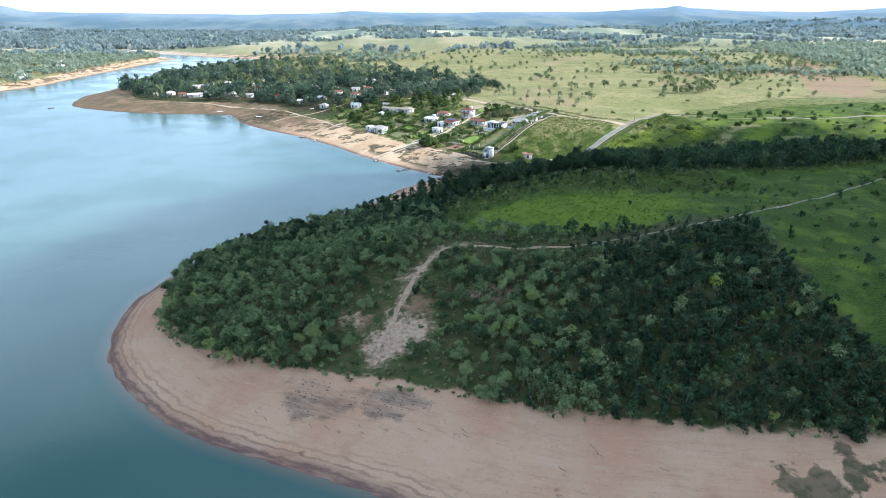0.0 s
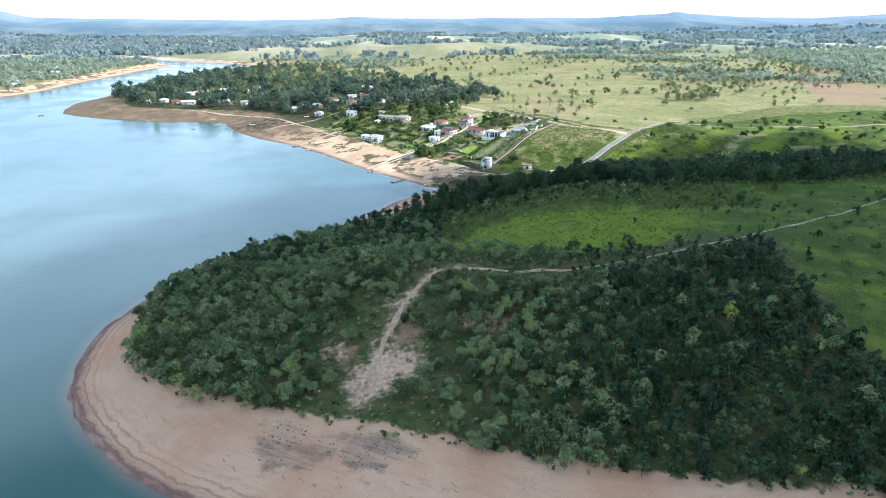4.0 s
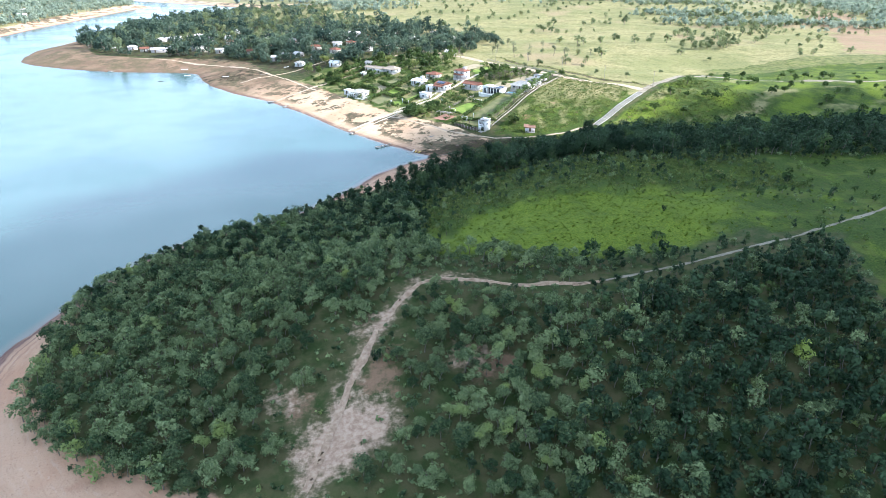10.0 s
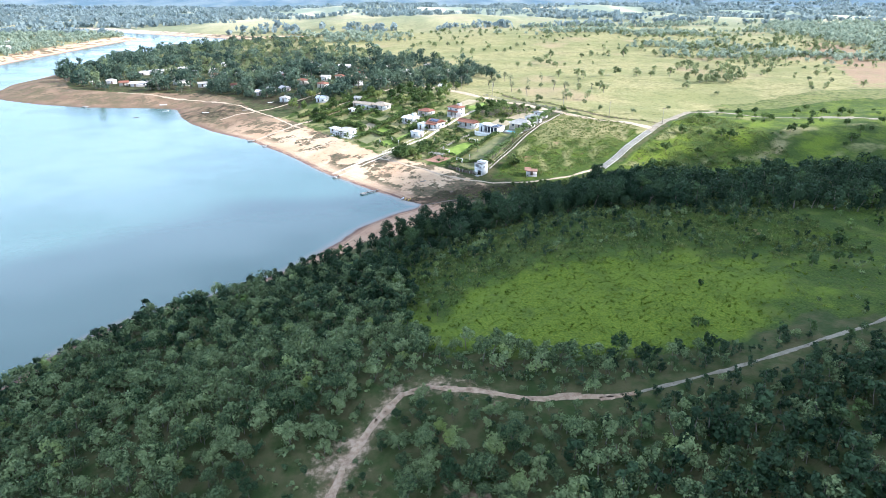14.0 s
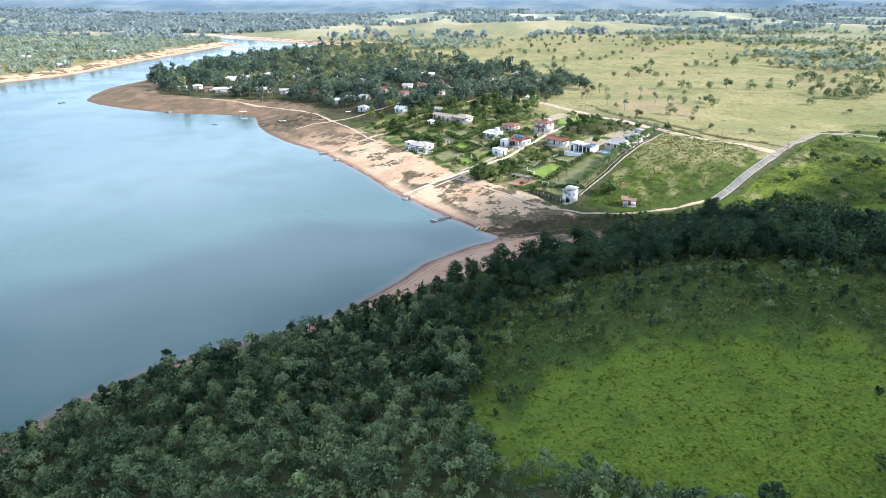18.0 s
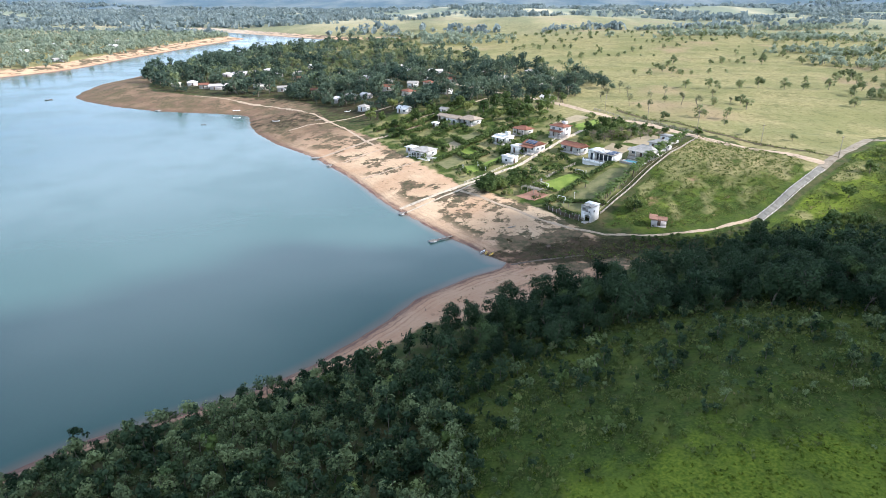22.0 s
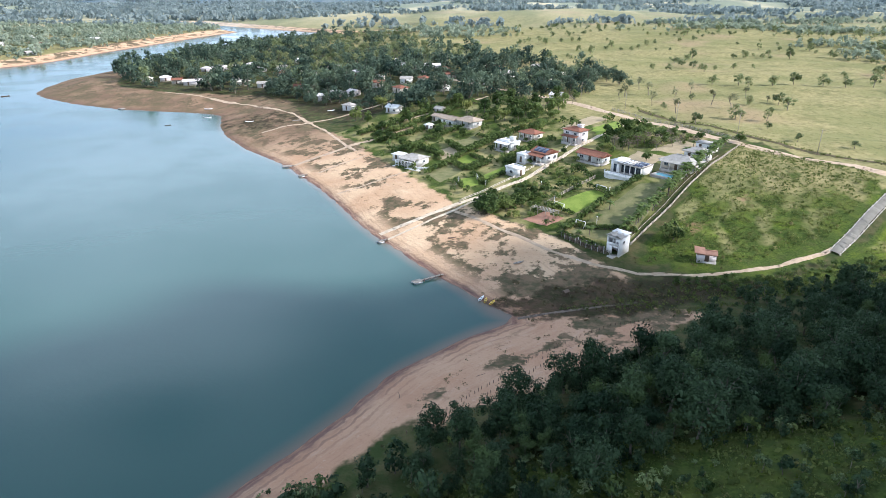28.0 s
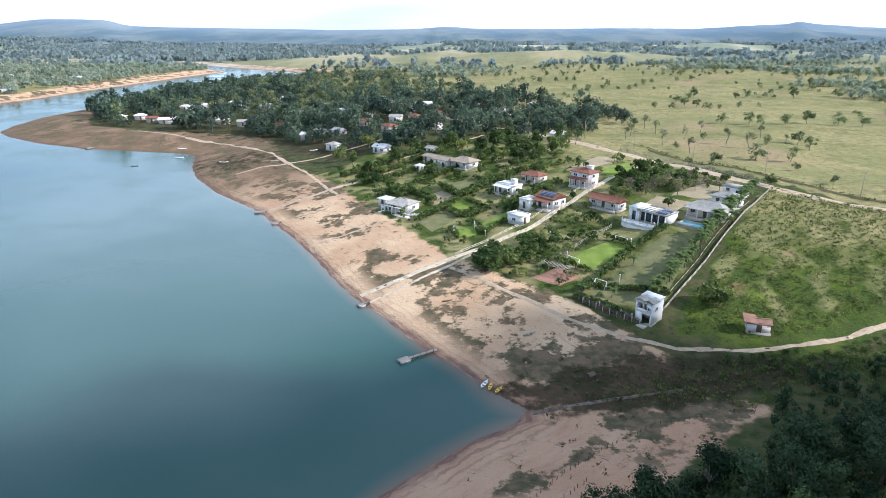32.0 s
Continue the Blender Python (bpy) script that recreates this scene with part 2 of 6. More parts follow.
    c = n.mix(n.ramp(n.math("ADD", n.attr("bare"), n.math("MULTIPLY", n.math("SUBTRACT", n.noise(0.45, 7, 0.7), 0.5), 11.0)), -1.2, 2.4), c, n.mix(n.ramp(n.noise(0.9, 6, 0.7), 0.28, 0.72), (0.27, 0.168, 0.108), (0.47, 0.33, 0.225)))
    stretch = n.nodes.new("ShaderNodeVectorMath")
    stretch.operation = "MULTIPLY"
    stretch.inputs[1].default_value = (1.0, 0.35, 1.0)
    n.links.new(n.place, stretch.inputs[0])
    c = n.mix(n.ramp(n.math("ADD", n.attr("red"), n.math("MULTIPLY", n.math("SUBTRACT", n.noise(0.03, 6, 0.65), 0.5), 2.4)), 0.55, 1.2, 0.0, 0.75), c, n.mix(mid, (0.22, 0.125, 0.085), (0.30, 0.19, 0.125)))
    # Far land pales, then turns blue-grey with distance: haze painted in.
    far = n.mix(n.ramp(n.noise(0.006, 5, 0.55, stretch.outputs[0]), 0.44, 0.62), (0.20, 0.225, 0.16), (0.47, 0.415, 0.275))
    far = n.mix(n.ramp(n.attr("haze_blue"), 0.0, 1.0), far, n.mix(n.ramp(n.noise(0.005, 7, 0.62, stretch.outputs[0]), 0.38, 0.66), n.mix(n.ramp(n.attr("haze_blue"), 1.0, 2.0), (0.08, 0.128, 0.160), (0.165, 0.225, 0.285)), n.mix(n.ramp(n.attr("haze_blue"), 1.0, 2.0), (0.165, 0.200, 0.205), (0.215, 0.262, 0.30))))
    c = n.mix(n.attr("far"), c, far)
    edge = n.math("ADD", beach, n.math("MULTIPLY", n.math("SUBTRACT", n.noise(0.22, 4), 0.5), 7.0))
    c = n.mix(n.ramp(edge, -0.8, 0.8), c, sand)
    mud = n.ramp(n.math("ADD", n.attr("mud"), n.math("MULTIPLY", n.math("SUBTRACT", n.noise(0.2, 6, 0.65), 0.5), 2.2)), 0.28, 0.7)
    n.colour(n.mix(n.math("MULTIPLY", mud, 0.92), c, n.mix(n.ramp(n.noise(0.45, 6, 0.7), 0.36, 0.64), (0.056, 0.037, 0.024), (0.026, 0.031, 0.012))))
    n.bump(n.math("ADD", n.math("ADD", fine, n.math("MULTIPLY", mid, 2.0)), n.math("MULTIPLY", band, -0.22)), 0.6, 0.25)
    return n.mat


def water_material():
    n = Nodes("water", 0.06)
    shallow = n.ramp(n.attr("shore"), -0.5, 4.0)
    deep = n.mix(n.noise(0.012, 3), (0.026, 0.071, 0.061), (0.037, 0.085, 0.071))
    n.colour(n.mix(shallow, (0.13, 0.105, 0.075), deep))
    n.out.inputs["IOR"].default_value = 1.333
    n.put(n.out.inputs["Roughness"], n.ramp(n.noise(0.02, 3), 0.4, 0.65, 0.13, 0.24))
    n.bump(n.math("ADD", n.noise(0.9, 3, 0.6), n.math("MULTIPLY", n.noise(0.16, 2), 2.0)), 0.12, 0.12)
    return n.mat


M_GROUND, M_WATER = ground_material(), water_material()
M_SCRUB = leafy("scrub_leaves", (0.026, 0.054, 0.022), (0.24, 0.285, 0.125), (0.225, 0.27, 0.058))
M_FOREST = leafy("forest_leaves", (0.014, 0.031, 0.014), (0.064, 0.100, 0.046), (0.10, 0.14, 0.032))
M_GARDEN = leafy("garden_leaves", (0.034, 0.062, 0.018), (0.165, 0.215, 0.064), (0.21, 0.22, 0.065), 0.5, 0.38)
M_VILLAGE = leafy("village_leaves", (0.034, 0.058, 0.043), (0.140, 0.185, 0.118), (0.22, 0.25, 0.10), 0.6, 0.38)
# Leaves of the far woods, paled and greyed: some haze is in the colour.
M_FARWOOD = leafy("far_hazed_leaves", (0.225, 0.275, 0.20), (0.33, 0.37, 0.265), (0.355, 0.375, 0.26), 0.8, 0.5)
M_WEED = leafy("weed_leaves", (0.068, 0.096, 0.025), (0.185, 0.205, 0.062), (0.25, 0.205, 0.095), 0.7, 0.45)
# Palest blue-green leaves, with the haze near the horizon painted into them.
M_HAZEWOOD = leafy("haze_tinted_leaves", (0.20, 0.25, 0.245), (0.25, 0.295, 0.278), (0.265, 0.305, 0.27), 0.8, 0.5)
M_BARK = plain("bark", (0.115, 0.095, 0.075), (0.205, 0.175, 0.145), 2.0, 0.9)
M_TRACK = plain("pale_track", (0.25, 0.16, 0.10), (0.45, 0.315, 0.21), 1.1, 0.95, relief=0.05)
M_LANE = plain("dirt_lane", (0.42, 0.335, 0.235), (0.60, 0.50, 0.37), 0.6, 0.95, relief=0.05)
M_DUST = plain("dusty_track", (0.34, 0.25, 0.165), (0.49, 0.375, 0.265), 0.6, 0.95, relief=0.05)
M_ROAD = plain("gravel_road", (0.185, 0.152, 0.108), (0.285, 0.242, 0.18), 0.5, 0.95, relief=0.05)
M_WHITE = plain("white_plaster", (0.76, 0.74, 0.70), (0.61, 0.59, 0.55), 0.8, 0.85)
M_CREAM = plain("cream_plaster", (0.62, 0.55, 0.45), (0.53, 0.46, 0.37), 0.8, 0.8)
M_PINK = plain("pale_plaster", (0.66, 0.60, 0.57), (0.58, 0.51, 0.48), 0.8, 0.8)
M_CLAY = plain("clay_tiles", (0.26, 0.11, 0.07), (0.16, 0.078, 0.052), 1.2, 0.85, relief=0.05)
M_ROOFGREY = plain("fibre_cement", (0.40, 0.37, 0.325), (0.27, 0.25, 0.215), 0.9, 0.85, relief=0.05)
M_PANEL = plain("solar_panel", (0.035, 0.045, 0.075), (0.05, 0.06, 0.095), 1.0, 0.2)
M_WOOD = plain("grey_timber", (0.36, 0.32, 0.27), (0.26, 0.23, 0.19), 2.0, 0.85)
M_DARKWOOD = plain("dark_timber", (0.13, 0.085, 0.055), (0.09, 0.06, 0.04), 2.0, 0.8)
M_CONCRETE = plain("concrete", (0.42, 0.39, 0.345), (0.30, 0.275, 0.24), 0.9, 0.9)
M_TILE = plain("sand_tiles", (0.37, 0.30, 0.225), (0.25, 0.195, 0.14), 1.3, 0.85, relief=0.05)
M_WALL = plain("weathered_wall", (0.34, 0.30, 0.245), (0.235, 0.205, 0.165), 0.9, 0.9)
M_STONE = plain("grey_rock", (0.20, 0.155, 0.12), (0.085, 0.066, 0.052), 1.1, 0.95, relief=0.08)
M_LAWN = plain("mown_lawn", (0.115, 0.17, 0.028), (0.20, 0.25, 0.05), 0.35, 0.95, relief=0.05)
M_OLIVE = plain("worn_lawn", (0.105, 0.112, 0.045), (0.185, 0.172, 0.082), 0.35, 0.95, relief=0.05)
M_BANK = plain("dark_bank", (0.13, 0.095, 0.055), (0.07, 0.07, 0.032), 0.7, 0.95, relief=0.08)
M_EARTH = plain("red_earth", (0.34, 0.19, 0.13), (0.26, 0.145, 0.10), 0.8, 0.95, relief=0.05)
M_POOL = plain("pool_water", (0.16, 0.50, 0.58), (0.22, 0.58, 0.64), 0.6, 0.05)
M_BLUE = plain("blue_paint", (0.05, 0.22, 0.50), (0.07, 0.26, 0.55), 0.6, 0.4)
M_YELLOW = plain("yellow_hull", (0.75, 0.52, 0.06), (0.70, 0.45, 0.05), 0.8, 0.35)
M_HULL = plain("white_hull", (0.80, 0.80, 0.78), (0.72, 0.72, 0.70), 0.8, 0.35)
M_METAL = plain("dull_metal", (0.40, 0.41, 0.42), (0.32, 0.33, 0.34), 1.0, 0.5, 0.7)
M_CLOUD = plain("cloud", (0.85, 0.85, 0.86), (0.9, 0.9, 0.9), 0.01, 1.0)
glass = Nodes("window_glass", 0.06)
glass.colour(glass.mix(glass.noise(0.4), (0.03, 0.04, 0.05), (0.06, 0.075, 0.085)))
M_GLASS = glass.mat


# ---- lie of the land ----
NEAR_SHORE = [(900, -350), (400, -260), (200, -200), (110, -175), (60, -162), (25, -154), (0, -146), (-17, -137), (-26, -130),
              (-35, -124.5), (-45.5, -118.5), (-60, -110), (-70, -102), (-77, -94), (-84, -85), (-90.5, -73.5), (-93, -62),
              (-94, -50), (-93.5, -40), (-90, -30), (-86, -18), (-81, -5), (-74, 5), (-66, 13), (-56, 19), (-47, 24), (-39, 29),
              (-31, 37), (-24.5, 45.5), (-17.6, 55), (-10, 68.5), (-2, 76), (4, 82), (10.5, 86), (15, 89.5)]
VILLAGE_SHORE = [(11, 93.5), (7.5, 97.5), (3.5, 104), (-1.7, 110), (-7.8, 119), (-13.3, 128), (-19.5, 136.3), (-27, 149), (-36, 167),
                 (-46.6, 186), (-56, 200), (-64, 213.5), (-75, 226), (-90, 243), (-107, 268.5), (-117, 290), (-122, 306),
                 (-127, 321), (-137.6, 327), (-161, 332), (-195, 340), (-230, 357), (-261, 379), (-279, 397.5), (-289, 428),
                 (-296, 472), (-291, 506), (-287, 560), (-285, 606), (-264, 662), (-250, 745), (-222, 811), (-169, 905)]
FAR_SHORE = [(-60, 955), (100, 1000), (100, 1045), (-60, 1012), (-176, 1003), (-289, 1098), (-397, 1195), (-520, 1310), (-560, 1270),
             (-430, 1130), (-345, 1045), (-354, 1011), (-364, 922), (-373, 800), (-382, 686), (-383, 600), (-390, 560),
             (-430, 480), (-520, 380), (-700, 250), (-1000, 120), (-1500, -50), (-2200, -350), (-2200, -2000), (900, -2000)]
LAKE = np.array(NEAR_SHORE + VILLAGE_SHORE + FAR_SHORE, float)
CREEK = np.array([(15, 89.5), (50, 97), (95, 108), (150, 112), (230, 100), (330, 100)], float)


def line_distance(x, y, line, closed=False):
    """Distance of points to a broken line."""
    best = np.full(np.shape(x), 1e9)
    ends = np.roll(line, -1, 0) if closed else line[1:]
    for (ax, ay), (bx, by) in zip(line, ends):
        ux, uy = bx - ax, by - ay
        k = np.clip(((x - ax) * ux + (y - ay) * uy) / (ux * ux + uy * uy), 0, 1)
        best = np.minimum(best, (x - ax - k * ux) ** 2 + (y - ay - k * uy) ** 2)
    return np.sqrt(best)


def inside(x, y, poly):
    """Whether points lie in a polygon."""
    hit = np.zeros(np.shape(x), bool)
    for (ax, ay), (bx, by) in zip(poly, np.roll(np.asarray(poly, float), -1, 0)):
        if ay != by:
            hit ^= ((ay > y) != (by > y)) & (x < (bx - ax) * (y - ay) / (by - ay) + ax)
    return hit


def step(a, b, v):
    k = np.clip((v - a) / (b - a), 0, 1)
    return k * k * (3 - 2 * k)


def waves(x, y, size, seed, octaves=3):
    """A smooth random field in about -1..1 from turned sines."""
    rng, out, amp = np.random.RandomState(seed), 0.0, 1.0
    for _ in range(octaves):
        for _ in range(4):
            a, p, s = rng.uniform(0, 6.283, 3)
            k = 6.283 / size * (0.7 + 0.1 * s)
            out = out + amp * 0.3 * np.sin(k * (x * math.cos(a) + y * math.sin(a)) + p)
        size, amp = size / 2.1, amp / 2
    return out


def shore(x, y):
    """Distance from the waterline: inland positive, in the lake negative."""
    d = line_distance(x, y, LAKE, True)
    return np.where(inside(x, y, LAKE), -d, d)


def land(x, y):
    """Height of the ground over the lake."""
    x, y = np.asarray(x, float), np.asarray(y, float)
    d = shore(x, y)
    wobble = waves(x, y, 14, 3, 2) * 0.22
    up = 4.6 * np.clip(d / 27, 0, 1) ** 0.85 + 9.5 * step(22, np.where(y > 95, 115.0, 85.0), d)
    up = up - (9.5 * step(22, 115, d) - 0.5) * 0.75 * (step(20, 95, -x) * step(235, 300, y)) * (d > 22)
    creek = line_distance(x, y, CREEK)
    up = up * (1 - 0.72 * np.exp(-((creek / (30 + 17 * step(45, 100, x) * step(112, 100, y))) ** 2)))
    up = up + 4.5 * np.exp(-(((x - 105) / 70) ** 2 + ((y + 45) / 60) ** 2)) * step(20, 80, d)
    up = up + 6 * np.exp(-(((x - 190) / 60) ** 2 + ((y - 20) / 50) ** 2)) * step(20, 80, d)
    up = up - 6.5 * np.exp(-(((x - 230) / 60) ** 2 + ((y - 220) / 50) ** 2))
    up = up + wobble * step(0, 12, d) + waves(x, y, 55, 5, 2) * 0.7 * step(15, 60, d)
    r = np.hypot(x, y)
    up = up + (waves(x, y, 620, 11, 3) * 6 + 2) * step(350, 1000, r) * (1 - 0.7 * step(100, 300, -x)) * step(0, 200, d)
    up = up + 10 * np.exp(-(((x - 120) / 330) ** 2 + ((y - 1250) / 160) ** 2)) * step(0, 150, d)
    side, reach = np.degrees(np.arctan2(x, y + 100)), np.hypot(x, y + 100)
    ridge = 74 + 5 * waves(side, np.zeros_like(side), 17, 21, 3) + 21 * np.exp(-(((side - 27.8) / 4.6) ** 2)) + 13 * np.exp(-(((side - 27.7) / 0.7) ** 2))
    ridge = ridge + 30 * step(-33.6, -29.8, side) * step(-24.4, -26.6, side) + 14 * np.exp(-(((side + 29) / 7) ** 2)) + 22 * np.exp(-(((side - 43) / 3.5) ** 2))
    far = step(2700, 4300, reach)
    up = up + 34 * np.exp(-(((side + 36) / 6) ** 2) - ((reach - 2150) / 420) ** 2) + 13 * np.exp(-(((side - 2) / 9) ** 2) - ((reach - 2300) / 300) ** 2) + 16 * np.exp(-(((side - 24) / 8) ** 2) - ((reach - 2000) / 300) ** 2)
    up = up + ridge * far
    return np.where(d > 0, up, np.maximum(-0.13 * np.abs(d), -5))

# ---- mesh helpers ----
def mesh_of(name, verts, faces, mats=(), tone=None, slots=None):
    """A mesh from arrays; tone is a number for each vertex, slots a material number for each face."""
    me = bpy.data.meshes.new(name)
    verts, faces = np.asarray(verts, np.float32), np.asarray(faces, np.int32)
    me.vertices.add(len(verts))
    me.vertices.foreach_set("co", verts.ravel())
    sides = faces.shape[1]
    me.loops.add(faces.size)
    me.loops.foreach_set("vertex_index", faces.ravel())
    me.polygons.add(len(faces))
    me.polygons.foreach_set("loop_start", np.arange(0, faces.size, sides, dtype=np.int32))
    if slots is not None:
        me.polygons.foreach_set("material_index", np.asarray(slots, np.int32))
    for m in mats:
        me.materials.append(m)
    if tone is not None:
        me.attributes.new("tone", "FLOAT", "POINT").data.foreach_set("value", np.asarray(tone, np.float32))
    me.update(calc_edges=True)
    return me


def part(name, me, parent=None, label="", at=None):
    """Links a mesh as one object, under a thing or a part."""
    ob = new(name, me)
    if parent is not None:
        ob.parent = parent
    if at is not None:
        ob.matrix_basis = at
    return tagged(ob, label)


# ---- ground ----
REACH = 200.0
us = REACH * np.sinh(np.linspace(-math.asinh(4900 / REACH), math.asinh(4900 / REACH), 430))
vs = REACH * np.sinh(np.linspace(-math.asinh(1500 / REACH), math.asinh(4900 / REACH), 420))
GX, GY = np.meshgrid(us, vs)
GX, GY = GX.ravel(), GY.ravel()
GZ, GD = land(GX, GY), shore(GX, GY)


def grid_faces(nx, ny):
    k = (np.arange(ny - 1)[:, None] * nx + np.arange(nx - 1)).ravel()
    return np.stack([k, k + 1, k + nx + 1, k + nx], 1)


def lay(x, y):
    """Height of the ground sheet itself, between its own vertices."""
    x, y = np.atleast_1d(np.asarray(x, float)), np.atleast_1d(np.asarray(y, float))
    i, j = np.clip(np.searchsorted(us, x) - 1, 0, len(us) - 2), np.clip(np.searchsorted(vs, y) - 1, 0, len(vs) - 2)
    a, b = (x - us[i]) / (us[i + 1] - us[i]), (y - vs[j]) / (vs[j + 1] - vs[j])
    z = GZ.reshape(len(vs), len(us))
    return z[j, i] * (1 - a) * (1 - b) + z[j, i + 1] * a * (1 - b) + z[j + 1, i] * (1 - a) * b + z[j + 1, i + 1] * a * b


def high(x, y):
    return float(lay(x, y)[0])


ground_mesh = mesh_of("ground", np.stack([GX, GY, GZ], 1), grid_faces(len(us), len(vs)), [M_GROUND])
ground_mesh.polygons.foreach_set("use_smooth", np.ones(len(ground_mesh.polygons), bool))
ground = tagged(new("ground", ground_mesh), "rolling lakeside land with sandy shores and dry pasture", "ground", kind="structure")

BEACH_WIDTHS = [(0, -140, 31), (-30, -120, 27), (-60, -105, 23), (-85, -78, 17), (-93, -55, 11), (-92, -38, 8), (-85, -15, 2.5), (-66, 13, 2.5),
                (-40, 29, 4), (-22, 50, 10), (-5, 74, 14), (14, 90, 20), (0, 106, 32), (22, 104, 42), (45, 103, 34), (60, 100, 12), (-19, 136, 27), (-50, 190, 28), (-75, 226, 34), (-120, 300, 40),
                (-160, 332, 34), (-230, 357, 36), (-285, 410, 55), (-290, 560, 14), (-250, 745, 10), (-370, 800, 30), (-390, 560, 24), (-600, 330, 20), (120, -180, 36)]


def beach_width(x, y):
    top, low = 0.0, 0.0
    for bx, by, w in BEACH_WIDTHS:
        k = 1 / ((x - bx) ** 2 + (y - by) ** 2 + 20) ** 2
        top, low = top + k * w, low + k
    return top / low


MEADOW = [(-1, -36), (-5, -20), (-4, 0), (-8, 22), (-10, 34), (10, 40), (45, 44), (105, 43), (190, 30), (260, 60), (300, 40), (300, -120), (80, -118), (78, -95), (84, -70), (92, -48),
          (73, -40), (58, -45), (40, -48), (20, -44)]


def meadow_bright(x, y):
    """Where the meadow grass is a brighter, yellower green."""
    return step(1.35, 0.7, np.hypot((x - 38) / 44, (y + 25 - 0.12 * (x - 38)) / 23) + 0.22 * waves(x, y, 20, 6))


def masks(x, y):
    """Shares of bright meadow, dry pasture, and haze painted in by distance."""
    r = np.hypot(x, y - 60)
    bright = meadow_bright(x, y)
    lawn = inside(x, y, MEADOW) * (0.45 - 0.12 * step(-4, 14, y) * step(85, 60, x) + 0.06 * step(70, 90, x) + (0.55 - 0.06 * step(70, 90, x)) * bright + 0.25 * step(0.2, 0.7, waves(x, y, 26, 19)) * (1 - bright) * step(22, 2, y))
    lawn = np.maximum(lawn, 0.6 * inside(x, y, [(200, 150), (420, 150), (420, 240), (330, 260), (215, 235)]))
    lawn = np.maximum(lawn, inside(x, y, [(62, 97), (72, 104), (95, 112), (140, 150), (200, 215), (330, 190), (330, 90), (130, 90)]) * (0.7 + 0.35 * waves(x, y, 35, 49)))
    lawn = np.maximum(lawn, inside(x, y, [(48, 116), (108, 200), (134, 150), (98, 118), (66, 104)]) * 0.6)
    lawn = np.maximum(lawn, inside(x, y, [(-55, 250), (-10, 160), (10, 140), (45, 120), (105, 205), (60, 270), (-20, 290)]) * 0.42)
    lawn = np.maximum(lawn, 0.24 * np.exp(-(((x + 24) / 26) ** 2 + ((y + 100 + 0.3 * (x + 24)) / 8) ** 2)))
    dry = step(215, 240, y - 0.15 * x) * step(40, 75, x + 0.25 * (y - 230))
    dry = np.maximum(dry, step(560, 680, r))
    dry = np.maximum(dry, inside(x, y, [(60, 270), (110, 205), (134, 150), (200, 222), (420, 215), (420, 600), (-40, 640), (60, 420)]) * 1.0)
    dry = np.maximum(dry, inside(x, y, [(52, 121), (106, 197), (133, 152), (100, 124), (75, 117)]) * (0.27 + 0.36 * waves(x, y, 11, 8) + 0.46 * step(126, 166, y)))
    dry = np.maximum(dry, inside(x, y, [(-55, 250), (-10, 160), (10, 140), (45, 120), (105, 205), (60, 270), (-20, 290)]) * (0.47 + 0.42 * waves(x, y, 16, 14)))
    dry = np.maximum(dry, inside(x, y, [(104, 116), (140, 148), (200, 213), (330, 190), (330, 120), (150, 112)]) * (0.2 + 0.4 * waves(x, y, 24, 15)))
    dry = dry * (1 - 0.55 * inside(x, y, [(200, 150), (420, 150), (420, 240), (330, 260), (215, 235)]))
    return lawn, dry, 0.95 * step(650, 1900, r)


def within(outlines):
    """How deep points of the ground lie in any of these outlines, in metres; negative outside."""
    best = np.full(GX.shape, -30.0)
    near_ = np.hypot(GX, GY) < 350
    for line in outlines:
        p = np.array(line, float)
        d = line_distance(GX[near_], GY[near_], p, True)
        best[near_] = np.maximum(best[near_], np.where(inside(GX[near_], GY[near_], p), d, -d))
    return best


HILL_PATH = [(-31.5, -104), (-28, -95), (-23.5, -82), (-18.5, -66), (-13, -58), (-8, -51), (-4, -48.5), (1, -48.8), (9, -53), (19, -57.5), (32, -57), (46, -54.5), (59, -52), (72, -49.5), (86, -45), (103, -40), (132, -27), (158, -15.5), (230, 15)]
BARE = [[(-32, -102.5), (-30.4, -102.3), (-28.3, -97.5), (-29.8, -97.2)], [(-31, -86), (-28, -95), (-21, -92), (-12.5, -85), (-14, -78), (-19, -79), (-22, -74), (-25, -80)], [(-36, -76), (-31, -80), (-29, -75), (-34, -71)], [(-4, -74), (4, -77), (6, -72), (-1, -69)], [(-20, -62), (-14, -63), (-13, -57), (-19, -58)]]
EARTH = [[(-34, -78), (-29, -71), (-25, -75), (-30, -83)], [(-20, -65), (-15, -62), (-11, -66), (-13, -71)], [(0, -79), (9, -80), (11, -74), (2, -70)], [(-21, -78), (-12, -79), (-12, -69), (-18, -68)], [(60, 128), (66, 134), (70, 131), (65, 126)], [(79, 141), (86, 147), (88, 143), (82, 139)], [(60, 96), (66, 98), (72, 97), (68, 93)]]
ROCKS = [[(-46, -95), (-47, -103), (-43, -109), (-38, -109), (-36, -102), (-39, -97)], [(-37, -101), (-36, -108), (-31, -110), (-31, -102)], [(-32, -102), (-30, -111), (-24, -112), (-16, -111), (-17, -107), (-24, -103)]]
WEEDS = [[(37, -135.4), (42, -133.5), (47, -136), (50, -140), (50.5, -144), (44, -145), (34, -141)], [(25.5, -134), (31, -133.4), (30.3, -137.5), (27, -139.5)], [(49.5, -133), (54, -134), (56, -135), (61, -136), (66, -137), (62, -141), (53, -140), (51, -136.5)], [(8, 70), (13, 75), (22, 80), (20, 76), (13, 70)], [(-8, 57), (-4, 62), (0, 63), (-2, 58)]]
